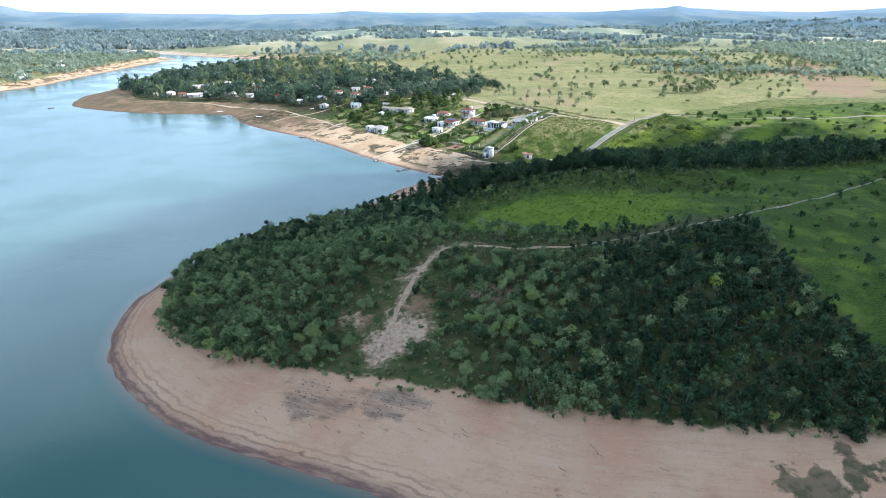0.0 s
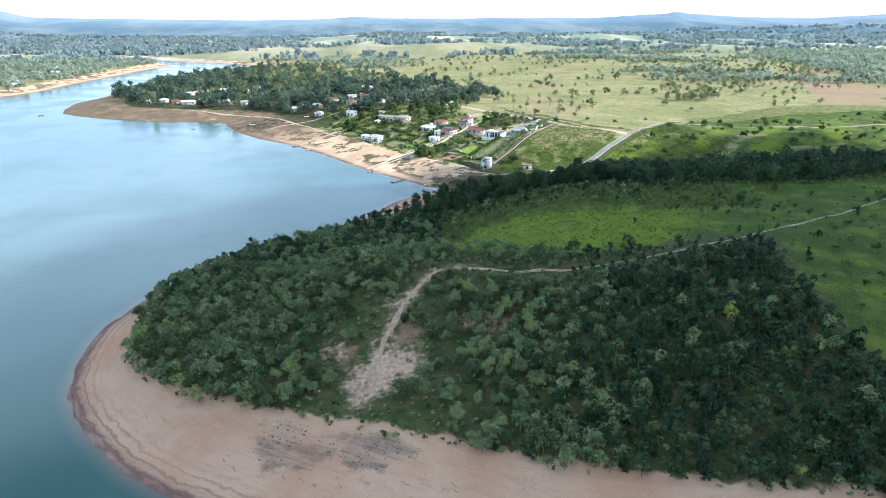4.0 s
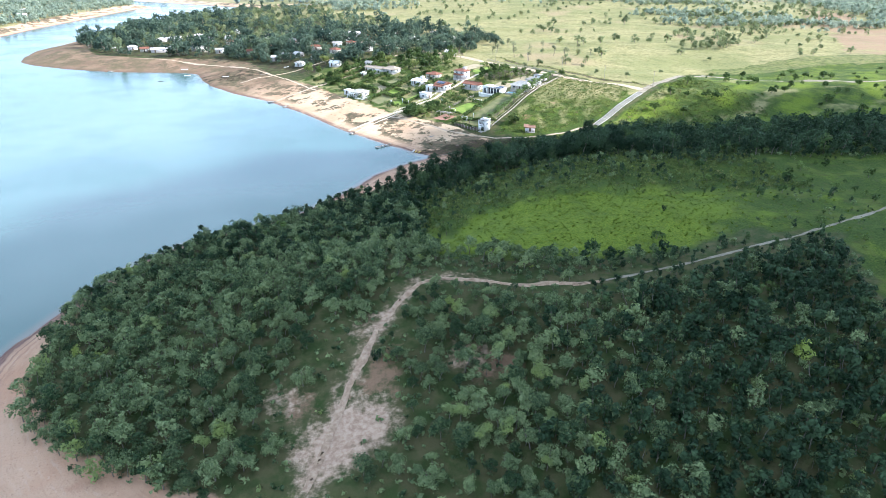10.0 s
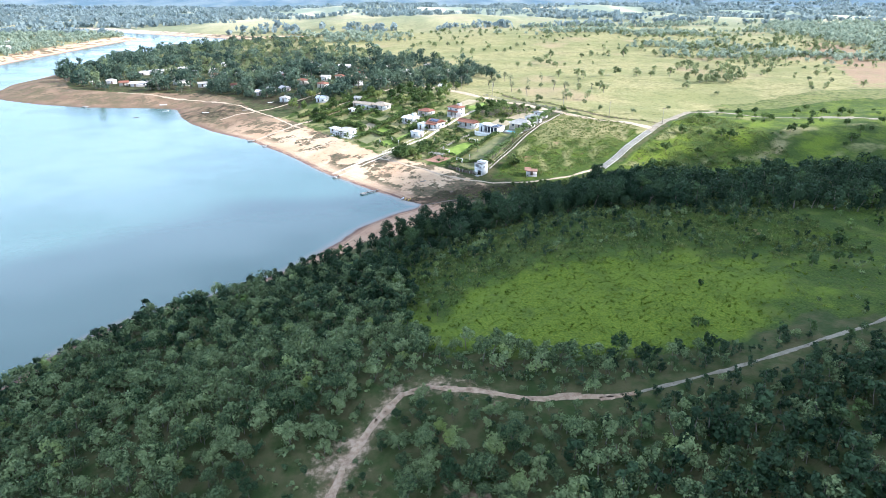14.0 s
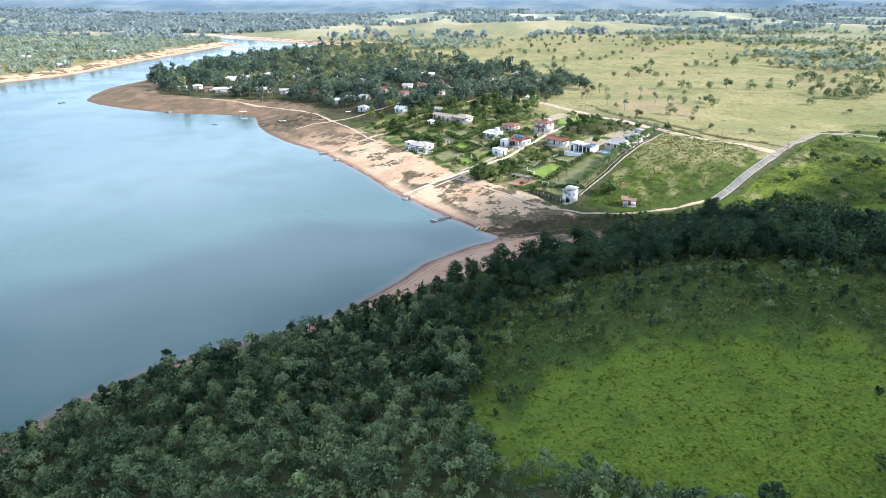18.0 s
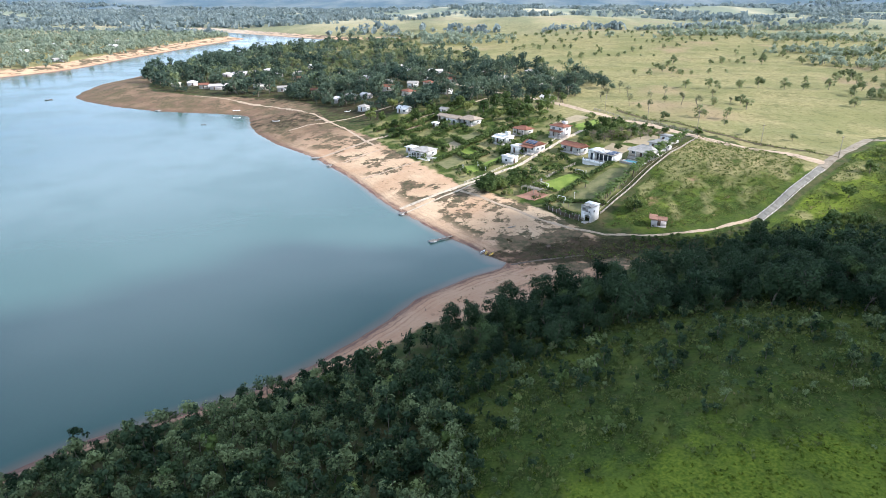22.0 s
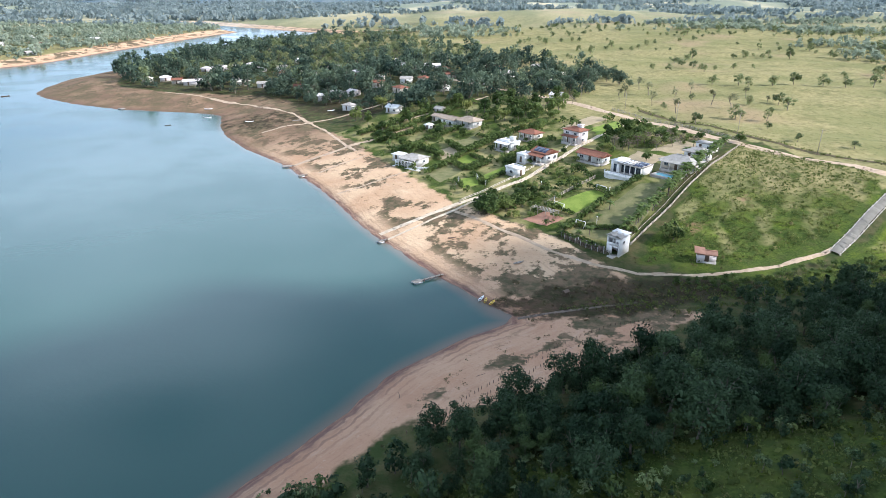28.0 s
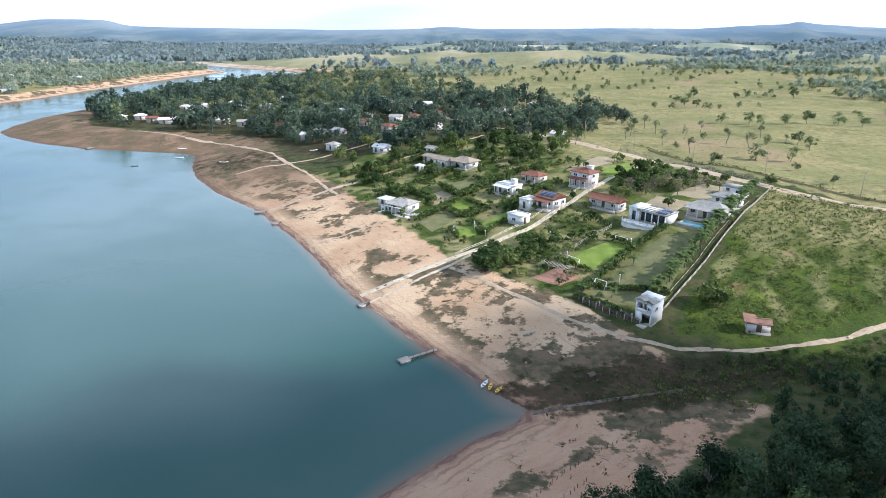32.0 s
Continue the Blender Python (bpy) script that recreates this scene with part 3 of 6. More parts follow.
SPIT = [[(8, 80), (22, 87), (36, 90.5), (50, 91), (55, 87), (44, 81), (29, 69), (17, 61), (5, 55), (-3, 50), (-6, 56), (0, 74)]]
# Two of these masks grow with distance alone and carry painted haze.
lawn, dry, haze_share = masks(GX, GY)
for key, values in (("shore", np.clip(GD, -60, 200)), ("bare", np.maximum(within(BARE), np.where(GX < 12, 1.1, -2) - 0.9 * line_distance(GX, GY, np.array(HILL_PATH, float)))), ("earth", within(EARTH)), ("rocky", within(ROCKS)), ("beach", np.maximum(np.where(GD < 0, 9.0, beach_width(GX, GY) - GD), within(SPIT))), ("meadow", lawn), ("dry", dry), ("far", haze_share), ("red", inside(GX, GY, [(580, 660), (470, 464), (376, 310), (340, 262), (385, 236), (470, 290), (498, 348), (524, 453), (575, 545)]) * 1.0), ("haze_blue", step(1700, 3200, np.hypot(GX, GY)) + step(3000, 4300, np.hypot(GX, GY))), ("brown", step(205, 275, GY) * (GX > -305) * (GY < 500)), ("mud", 1.25 * np.exp(-(((GX - 42) / 31) ** 2 + ((GY - 98 - 0.12 * (GX - 40)) / 8.5) ** 2) ** 1.5) + 0.55 * np.exp(-(((GX + 90) / 44) ** 2 + ((GY - 290) / 26) ** 2)) + 0.5 * inside(GX, GY, [(-230, 400), (-150, 362), (-100, 336), (-60, 290), (-40, 268), (-30, 290), (-60, 345), (-120, 400), (-200, 440)])),
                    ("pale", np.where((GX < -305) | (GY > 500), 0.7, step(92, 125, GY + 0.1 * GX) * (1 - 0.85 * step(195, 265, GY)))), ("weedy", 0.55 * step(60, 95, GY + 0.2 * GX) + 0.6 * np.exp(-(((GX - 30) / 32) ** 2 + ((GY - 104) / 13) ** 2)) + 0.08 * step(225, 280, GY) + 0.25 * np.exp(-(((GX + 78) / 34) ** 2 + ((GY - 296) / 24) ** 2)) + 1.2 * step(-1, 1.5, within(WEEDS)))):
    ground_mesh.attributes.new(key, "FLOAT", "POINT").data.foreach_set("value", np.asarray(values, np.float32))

# ---- lake ----
wx = 160 * np.sinh(np.linspace(-math.asinh(4500 / 160), math.asinh(1500 / 160), 150))
wy = 160 * np.sinh(np.linspace(-math.asinh(2000 / 160), math.asinh(1700 / 160), 150))
WX, WY = (a.ravel() for a in np.meshgrid(wx, wy))
lake_mesh = mesh_of("lake", np.stack([WX, WY, 0 * WX], 1), grid_faces(150, 150), [M_WATER])
lake_mesh.attributes.new("shore", "FLOAT", "POINT").data.foreach_set("value", np.asarray(np.clip(-shore(WX, WY), -5, 60), np.float32))
lake = tagged(new("water", lake_mesh), "calm green-blue reservoir water at low level", "water", kind="structure")


# ---- tracks and roads ----
def smooth_line(points, gap=1.1):
    """Points at even gaps along a rounded line."""
    p = np.array(points, float)
    for _ in range(3):
        q = np.empty((2 * len(p), 2))
        q[0::2], q[1::2] = np.vstack([p[:1], 0.75 * p[:-1] + 0.25 * p[1:]])[: len(p)], np.vstack([0.25 * p[:-1] + 0.75 * p[1:], p[-1:]])
        p = q
    s = np.r_[0, np.cumsum(np.hypot(*np.diff(p, axis=0).T))]
    k = np.arange(0, s[-1], gap)
    return np.stack([np.interp(k, s, p[:, 0]), np.interp(k, s, p[:, 1])], 1)


def strip(name, points, width, mat, label, category, rise=0.10, ragged=0.25, seed=1, offset=0.0, kind="structure"):
    """A draped band of ground along a line."""
    c = smooth_line(points)
    t = np.gradient(c, axis=0)
    t /= np.linalg.norm(t, axis=1)[:, None] + 1e-9
    side = np.stack([-t[:, 1], t[:, 0]], 1)
    rng = np.random.RandomState(seed)
    rows = []
    for k in (-1, -0.4, 0.4, 1):
        off = width / 2 * k * (1 + ragged * (0.45 * waves(c[:, 0] + 40 * k, c[:, 1], 7.0, seed, 3) + 0.25 * (rng.rand(len(c)) - 0.5)) * (abs(k) == 1)) + offset
        q = c + side * off[:, None]
        rows.append(np.column_stack([q, lay(q[:, 0], q[:, 1]) + (rise if abs(k) < 1 else rise * 0.35)]))
    v = np.stack(rows, 1).reshape(-1, 3)
    return tagged(new(name, mesh_of(name, v, grid_faces(4, len(c)), [mat])), label, category, kind=kind)


strip("footpath", HILL_PATH[1:11], 1.15, M_TRACK, "pale sandy footpath worn through the scrub", "path", ragged=0.7, rise=0.2)
strip("footpath", HILL_PATH[10:], 0.7, M_ROAD, "narrow pale footpath along the edge of the scrub", "path", ragged=1.2, rise=0.08)
LAKE_TRACK = [(-180, 372), (-128.8, 347), (-96.5, 320), (-67, 278), (-51, 243), (-38, 221), (-27, 203), (-7, 167), (2, 148), (11.5, 137.5), (21.6, 124.2), (31, 116), (41, 110.5), (51, 107.5), (61.5, 109), (74, 111), (90, 115), (99, 120)]
strip("dirt_track", LAKE_TRACK[:6], 1.2, M_DUST, "faint dirt track round the upper beach of the point", "track", ragged=0.9)
strip("dirt_track", LAKE_TRACK[8:], 1.25, M_DUST, "pale dirt track behind the lake beach", "track", ragged=0.7)
MAIN_ROAD = [(98, 118), (113, 131), (137, 153), (170, 188), (200, 220), (214, 213), (222, 190), (240, 160), (290, 158), (380, 160)]
strip("road", [(130, 146.5)] + MAIN_ROAD[2:], 3.3, M_ROAD, "pale gravel road climbing from the lake", "road", ragged=0.2, rise=0.16)
M_PAVED = plain("worn_paving", (0.165, 0.152, 0.125), (0.22, 0.205, 0.17), 0.7, 0.9, relief=0.02)
strip("road_ramp", [(97.5, 117.5), (113, 131), (133, 149.3)], 2.3, M_PAVED, "grey paved ramp between low kerb walls", "road", ragged=0.0, rise=0.35)
TOP_ROAD = [(137, 153), (122, 169), (105, 196), (88, 220), (72, 258), (60, 280), (20, 340), (-40, 420)]
strip("road", TOP_ROAD, 4.6, M_DUST, "pale gravel road behind the gardens", "road", ragged=0.3, rise=0.16)
strip("dirt_lane", [(-19.7, 138.4), (2.3, 152), (18.2, 164.6), (29, 175.5), (51, 200.7), (72, 226)], 1.8, M_LANE, "pale straight lane from the road down to the lake", "lane", ragged=0.2)
strip("dirt_lane", [(-62, 212.5), (-38, 230), (-15, 255), (20, 300)], 2.0, M_DUST, "narrow pale lane down to a jetty", "lane", ragged=0.4)
strip("dirt_lane", [(-38, 175.5), (-25.6, 181.8), (-13, 190.2)], 0.9, M_DUST, "narrow pale walk from the villa across the beach", "lane", ragged=0.4)
strip("dirt_lane", [(-89, 265), (-76, 271.5), (-64, 278), (-46, 291), (-20, 312)], 1.6, M_DUST, "pale straight lane across the upper beach", "lane", ragged=0.3)
strip("driveway", [(-37, 253.5), (-21, 263.2), (-4.2, 272.9)], 1.6, M_LANE, "pale straight driveway to the villas", "driveway", ragged=0.15)
strip("dirt_lane", [(-33, 214), (-42, 206), (-50, 199)], 1.0, M_DUST, "narrow pale walk across the beach", "lane", ragged=0.4)

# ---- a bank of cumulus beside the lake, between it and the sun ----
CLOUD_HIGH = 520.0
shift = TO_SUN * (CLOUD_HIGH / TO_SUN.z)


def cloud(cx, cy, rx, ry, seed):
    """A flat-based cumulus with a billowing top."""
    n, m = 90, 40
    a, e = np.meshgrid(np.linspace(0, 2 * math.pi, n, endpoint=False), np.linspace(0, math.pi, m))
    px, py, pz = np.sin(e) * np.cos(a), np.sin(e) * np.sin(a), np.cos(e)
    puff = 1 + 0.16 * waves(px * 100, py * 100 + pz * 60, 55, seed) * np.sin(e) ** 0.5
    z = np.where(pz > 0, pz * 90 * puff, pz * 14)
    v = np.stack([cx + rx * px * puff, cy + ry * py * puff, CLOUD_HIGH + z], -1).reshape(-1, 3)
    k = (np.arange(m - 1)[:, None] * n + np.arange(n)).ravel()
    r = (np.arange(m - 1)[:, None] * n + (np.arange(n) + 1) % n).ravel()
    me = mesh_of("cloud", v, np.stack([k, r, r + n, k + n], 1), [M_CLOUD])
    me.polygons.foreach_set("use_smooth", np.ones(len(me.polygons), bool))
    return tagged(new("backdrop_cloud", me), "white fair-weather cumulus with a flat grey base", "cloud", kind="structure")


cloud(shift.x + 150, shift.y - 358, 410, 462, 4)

# ---- plants ----
def leaf_cloud(rng, wide, tall, base, clumps, leaves, leaf, flat=1.0, full=False):
    """Leaf blades on clumps that fill an uneven crown; returns vertices, four a blade."""
    d = rng.normal(size=(clumps, 3))
    d /= np.linalg.norm(d, axis=1)[:, None]
    d[:, 2] = np.clip(d[:, 2] * 1.15, -0.85, 1) if full else np.abs(d[:, 2]) * 1.3 - 0.45
    mids = d * np.array([wide, wide, tall / 2]) * (0.35 + 0.5 * rng.rand(clumps, 1)) * rng.uniform(0.75, 1.15, (clumps, 1))
    sizes = wide * rng.uniform(0.28, 0.5, clumps)
    own = rng.randint(0, clumps, leaves)
    n = rng.normal(size=(leaves, 3))
    n[:, 2] = n[:, 2] * 0.8 + 0.45
    n /= np.linalg.norm(n, axis=1)[:, None]
    inner = (np.arange(leaves) % 7 == 0)[:, None]
    p = mids[own] + n * sizes[own, None] * np.where(inner, 0.45, 0.72 + 0.36 * rng.rand(leaves, 1)) * np.array([1, 1, flat])
    p[:, 2] += base + tall / 2
    n = n + 0.3 * rng.normal(size=(leaves, 3))
    n /= np.linalg.norm(n, axis=1)[:, None]
    u = np.cross(n, rng.normal(size=(leaves, 3)))
    u /= np.linalg.norm(u, axis=1)[:, None] + 1e-9
    w = np.cross(n, u)
    s = leaf * rng.uniform(0.6, 1.35, (leaves, 1)) * np.where(inner, 1.9, 1.0)
    return np.stack([p - u * s, p - w * s * 0.62 + n * s * 0.2, p + u * s, p + w * s * 0.62 + n * s * 0.2], 1).reshape(-1, 3)


def stem(points, radii, sides=5):
    """A tapered bent tube; returns vertices and faces."""
    pts, ring = np.array(points, float), np.linspace(0, 2 * math.pi, sides, endpoint=False)
    v = np.concatenate([p + r * np.stack([np.cos(ring), np.sin(ring), 0 * ring], 1) for p, r in zip(pts, radii)])
    k = (np.arange(len(pts) - 1)[:, None] * sides + np.arange(sides)).ravel()
    r = (np.arange(len(pts) - 1)[:, None] * sides + (np.arange(sides) + 1) % sides).ravel()
    return v, np.stack([k, r, r + sides, k + sides], 1)


def trunk_arrays(rng, height, wide, thick, limbs, sides=5):
    fork = height * rng.uniform(0.35, 0.5)
    lean = rng.normal(size=2) * 0.08 * height
    vs_, fs_, n = [], [], 0
    lines = [([(0, 0, -0.3), (lean[0] * 0.4, lean[1] * 0.4, fork * 0.6), (lean[0], lean[1], fork), (lean[0] * 1.4, lean[1] * 1.4, height * 0.8)], [thick * 1.3, thick, thick * 0.75, thick * 0.2])]
    for k in range(limbs):
        a = 6.283 * (k + rng.rand() * 0.6) / limbs
        e = np.array([math.cos(a), math.sin(a)]) * wide * 0.5
        lines.append(([(lean[0], lean[1], fork * 0.95), (lean[0] + e[0] * 0.5, lean[1] + e[1] * 0.5, fork + (height - fork) * 0.35), (lean[0] + e[0], lean[1] + e[1], height * 0.68)],
                      [thick * 0.6, thick * 0.4, thick * 0.12]))
    for pts, radii in lines:
        v, f = stem(pts, radii, sides)
        vs_.append(v), fs_.append(f + n)
        n += len(v)
    return np.concatenate(vs_), np.concatenate(fs_)


class Kind:
    """A kind of tree: a few shapes, drawn as single trees or joined into a wood."""

    def __init__(self, name, mat, seed, height, wide, crown, clumps, leaves, leaf, thick, limbs, shapes=6, flat=1.0, full=False):
        self.name, self.mat = name, mat
        self.shapes = []
        for k in range(shapes):
            rng = np.random.RandomState(seed * 100 + k)
            h, w = height * rng.uniform(0.85, 1.18), wide * rng.uniform(0.85, 1.2)
            t = h * crown * rng.uniform(0.9, 1.1)
            self.shapes.append((leaf_cloud(rng, w, t, h - t, clumps, leaves, leaf, flat, full), *trunk_arrays(rng, h, w, thick * rng.uniform(0.8, 1.2), limbs, 5 if limbs > 1 else 4), (k + rng.rand()) / shapes))
        self.stem_sides = 5 if limbs > 1 else 4
        self.meshes = None

    def single(self, x, y, size, turn, label, group, k):
        if self.meshes is None:
            self.meshes = [(mesh_of("trunk", tv, tf, [M_BARK]), mesh_of("crown", lv, np.arange(len(lv)).reshape(-1, 4), [self.mat], np.full(len(lv), tone))) for lv, tv, tf, tone in self.shapes]
        trunk, crown = self.meshes[k % len(self.meshes)]
        top = tagged(new(self.name), label, "tree", group)
        top.matrix_basis = pose(x, y, high(x, y) - 0.05, 0, 0, turn) @ Matrix.Diagonal((size, size, size * (0.9 + 0.2 * ((k * 37 % 10) / 10)), 1))
        part("trunk", trunk, top)
        part("crown", crown, top)
        return top

    def wood(self, name, places, label, category="wood", seed=1, share=1.0, broad=1.0, sink=0.0):
        """Many of them joined: places are rows of x, y, size."""
        rng, places = np.random.RandomState(seed), np.asarray(places, float)
        z = lay(places[:, 0], places[:, 1]) - 0.05 - sink
        verts, tones, tverts, tfaces, n = [], [], [], [], 0
        for (x, y, s), h in zip(places, z):
            lv, tv, tf, tone = self.shapes[rng.randint(len(self.shapes))]
            tv, tf = tv[: 4 * self.stem_sides], tf[: 3 * self.stem_sides]
            a, st = rng.uniform(0, 6.283), s * rng.uniform(0.85, 1.15)
            m = np.array([[math.cos(a) * s, -math.sin(a) * s, 0], [math.sin(a) * s, math.cos(a) * s, 0], [0, 0, st]]).T
            if share < 1:
                lv = lv[: int(len(lv) * share) // 4 * 4].reshape(-1, 4, 3)
                mid = lv.mean(1, keepdims=True)
                lv = (mid + (lv - mid) * broad).reshape(-1, 3)
            verts.append(lv @ m + (x, y, h))
            tones.append(np.full(len(lv), np.clip(rng.rand() * 0.75 + 0.25 * tone + 0.06 * rng.randn(), 0, 1.1), np.float32))
            tverts.append(tv @ m + (x, y, h))
            tfaces.append(tf + n)
            n += len(tv)
        lv, tv = np.concatenate(verts), np.concatenate(tverts)
        lf = np.arange(len(lv)).reshape(-1, 4)
        faces = np.concatenate([lf, np.concatenate(tfaces) + len(lv)])
        me = mesh_of(name, np.concatenate([lv, tv]), faces, [self.mat, M_BARK], np.concatenate([*tones, np.zeros(len(tv), np.float32)]), np.r_[np.zeros(len(lf)), np.ones(n * 0 + len(faces) - len(lf))])
        return tagged(new(name, me), label, category, kind="stuff")


def scatter(x0, x1, y0, y1, gap, share, seed, low=0.75, top=1.3):
    """Jittered places x, y, size where share(x, y) exceeds a random number."""
    rng = np.random.RandomState(seed)
    gx, gy = np.meshgrid(np.arange(x0, x1, gap), np.arange(y0, y1, gap))
    x = gx.ravel() + rng.uniform(-0.5, 0.5, gx.size) * gap * 0.95 + (np.arange(gx.shape[0]) % 2 * gap / 2)[:, None].repeat(gx.shape[1], 1).ravel()
    y = gy.ravel() + rng.uniform(-0.5, 0.5, gx.size) * gap * 0.95
    keep = rng.rand(x.size) < share(x, y)
    size = low + (top - low) * rng.rand(x.size) ** 1.5
    return np.stack([x, y, size], 1)[keep]


WOOD = [(-86, -45), (-80, -67), (-74, -75), (-61, -87), (-48, -92), (-33, -99), (-15, -108), (-2, -115), (8, -119.5), (18, -122), (27, -125.2), (37, -127.8), (47, -129.6), (57, -134), (68, -136), (77, -122), (76, -100), (78, -80), (86, -58), (88, -49),
        (74, -47), (58, -47), (40, -47), (20, -41), (3, -36), (-3, -20), (2, 0), (-2, 18), (-14, 33), (-24, 41), (-34, 31), (-48, 20), (-66, 9), (-80, -10), (-88, -30)]
CLEARING = [(-37, -76), (-31, -91), (-28, -95), (-20, -92), (-12, -85), (-13, -73), (-17, -68), (-24, -72)]
PATH_LINE = np.array(HILL_PATH, float)
FOREST = [(-14, 12), (4, 19), (13, 29), (24, 36), (40, 42), (56, 41), (72, 35), (92, 28), (110, 20), (130, 12), (155, 4), (215, 20), (300, 60), (300, 100), (230, 84), (160, 72), (128, 76), (112, 86), (97, 91), (82, 89), (68, 80), (54, 73), (44, 70), (31.5, 65), (20.8, 58.5), (9, 52.5), (-1, 46), (-8, 39.5), (-20, 36), (-27, 32), (-33, 25.5), (-39, 17), (-30, 10)]


def scrub_share(x, y):
    s = inside(x, y, WOOD) * 1.0
    s = s * (1 - 0.97 * inside(x, y, CLEARING)) * step(1.0, 2.4 - 1.0 * (x > 14), line_distance(x, y, PATH_LINE))
    open_ground = np.exp(-(((x + 24) / 16) ** 2 + ((y + 84) / 16) ** 2)) + 0.8 * np.exp(-(((x + 24) / 15) ** 2 + ((y + 60) / 12) ** 2)) + 0.55 * np.exp(-(((x - 2) / 20) ** 2 + ((y + 76) / 12) ** 2)) + 1.15 * np.exp(-(((x + 24) / 26) ** 2 + ((y + 100 + 0.3 * (x + 24)) / 6.5) ** 2))
    s = s * step(4.0, 6.5, shore(x, y) - 9 * step(20, 40, y) + 3.5 * step(-45, -25, y) * (y < 30))
    return s * np.clip(1.05 - 0.85 * open_ground + 0.25 * waves(x, y, 26, 17), 0, 1)


scrub = Kind("scrub_tree", M_SCRUB, 3, 4.3, 1.75, 0.86, 11, 900, 0.145, 0.08, 3, 8)
SCRUB_LABEL = "small grey-green savanna tree in dense scrub"
places = scatter(-100, 110, -140, 50, 2.45, scrub_share, 31, 0.6, 1.2)
places[:, 2] *= 0.5 + 0.5 * step(2, 11, line_distance(places[:, 0], places[:, 1], PATH_LINE))
# Darker trees towards +x stand in for deeper shade; northern ones are denser growth.
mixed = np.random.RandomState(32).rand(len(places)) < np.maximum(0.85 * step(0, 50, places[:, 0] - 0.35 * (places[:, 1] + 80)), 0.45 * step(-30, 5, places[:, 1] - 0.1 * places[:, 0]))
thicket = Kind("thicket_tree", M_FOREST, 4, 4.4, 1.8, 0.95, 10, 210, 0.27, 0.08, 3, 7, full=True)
thicket.wood("dark_thicket", places[mixed], "darker-leaved thicket in the scrub, partly standing in for shade", seed=25)
places = places[~mixed]
near = np.argsort(np.hypot(places[:, 0] + 15, places[:, 1] + 80))
for k, j in enumerate(near[:280]):
    x, y, s = places[j]
    scrub.single(x, y, s, k * 47 % 360, SCRUB_LABEL, "scrub trees on the headland", k)
scrub.wood("scrub_wood", places[near[280:]], "dense grey-green savanna scrub on the headland", seed=5, share=0.27, broad=1.45)

forest = Kind("forest_tree", M_FOREST, 7, 7.4, 2.8, 0.95, 24, 2300, 0.15, 0.14, 4, 7, full=True)
places = scatter(-45, 305, 0, 125, 3.6, lambda x, y: inside(x, y, FOREST) * (0.98 + 0.15 * waves(x, y, 30, 9)) * step(2.5, 4.5, shore(x, y)), 41, 0.6, 1.4)
places[:, 2] *= (1 - 0.22 * step(60, 110, places[:, 0])) * (0.52 + 0.48 * step(26, 56, places[:, 1] + 0.35 * places[:, 0]))
near = np.argsort(np.hypot(places[:, 0] - 40, places[:, 1] - 65))
for k, j in enumerate(near[:230]):
    x, y, s = places[j]
    forest.single(x, y, s, k * 61 % 360, "tall dark green tree in the belt along the creek", "trees in the creek wood", k)
forest.wood("creek_wood", places[near[230:]], "dark green wood along the creek", seed=6, share=0.1, broad=2.4)

edge_ = scatter(-16, 210, -5, 50, 2.5, lambda x, y: inside(x, y, MEADOW) * step(-2, 30, y - 0.03 * x + 8 * waves(x, y, 17, 12)) * step(-0.55, 0.3, waves(x, y, 13, 5)) * (1 - 0.8 * np.exp(-(((x - 36) / 8) ** 2 + ((y - 36) / 5) ** 2))), 42, 0.25, 0.8)
mixed = np.random.RandomState(46).rand(len(edge_)) < 0.55
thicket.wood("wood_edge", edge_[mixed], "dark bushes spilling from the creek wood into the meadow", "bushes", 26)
scrub.wood("wood_edge", edge_[~mixed], "grey-green young trees between creek wood and meadow", "bushes", 29, share=0.16, broad=1.9)

fringe = scatter(-12, 112, -50, 42, 2.6, lambda x, y: inside(x, y, MEADOW) * (1 - meadow_bright(x, y)) ** 2 * (0.28 + 0.5 * waves(x, y, 14, 21) + 0.45 * step(24, 0, x - 0.3 * y)), 44, 0.16, 0.5)
half = len(fringe) // 2
order_ = np.random.RandomState(45).permutation(len(fringe))
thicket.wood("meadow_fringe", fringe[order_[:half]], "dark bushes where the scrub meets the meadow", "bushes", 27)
scrub.wood("scrub_fringe", fringe[order_[half:]], "young grey-green trees at the edge of the meadow", "bushes", 28, share=0.18, broad=1.8)

# edge of the wood by the bay and bushes over the meadow
bush = Kind("garden_bush", M_GARDEN, 33, 5.2, 3.0, 0.97, 14, 520, 0.34, 0.12, 4, 4)
shrub = Kind("shrub", M_GARDEN, 9, 1.9, 1.15, 0.9, 8, 190, 0.155, 0.05, 3)
places = scatter(-40, 300, -120, 60, 5.0, lambda x, y: inside(x, y, MEADOW) * (0.05 + 0.75 * step(4, 34, y) * step(-0.1, 0.5, waves(x, y, 15, 3)) + 0.4 * step(12, -2, x) + 0.75 * step(78, 95, x) * (0.5 + 0.6 * waves(x, y, 40, 3))), 43, 0.35, 1.9)
for k, (x, y, s) in enumerate(places[:240]):
    shrub.single(x, y, s, k * 53 % 360, "low rounded green shrub standing in the meadow", "shrubs in the meadow", k)
if len(places) > 240:
    shrub.wood("shrubs", places[240:], "low green shrubs scattered over grass", "shrubs", 8, share=0.4, broad=1.5)
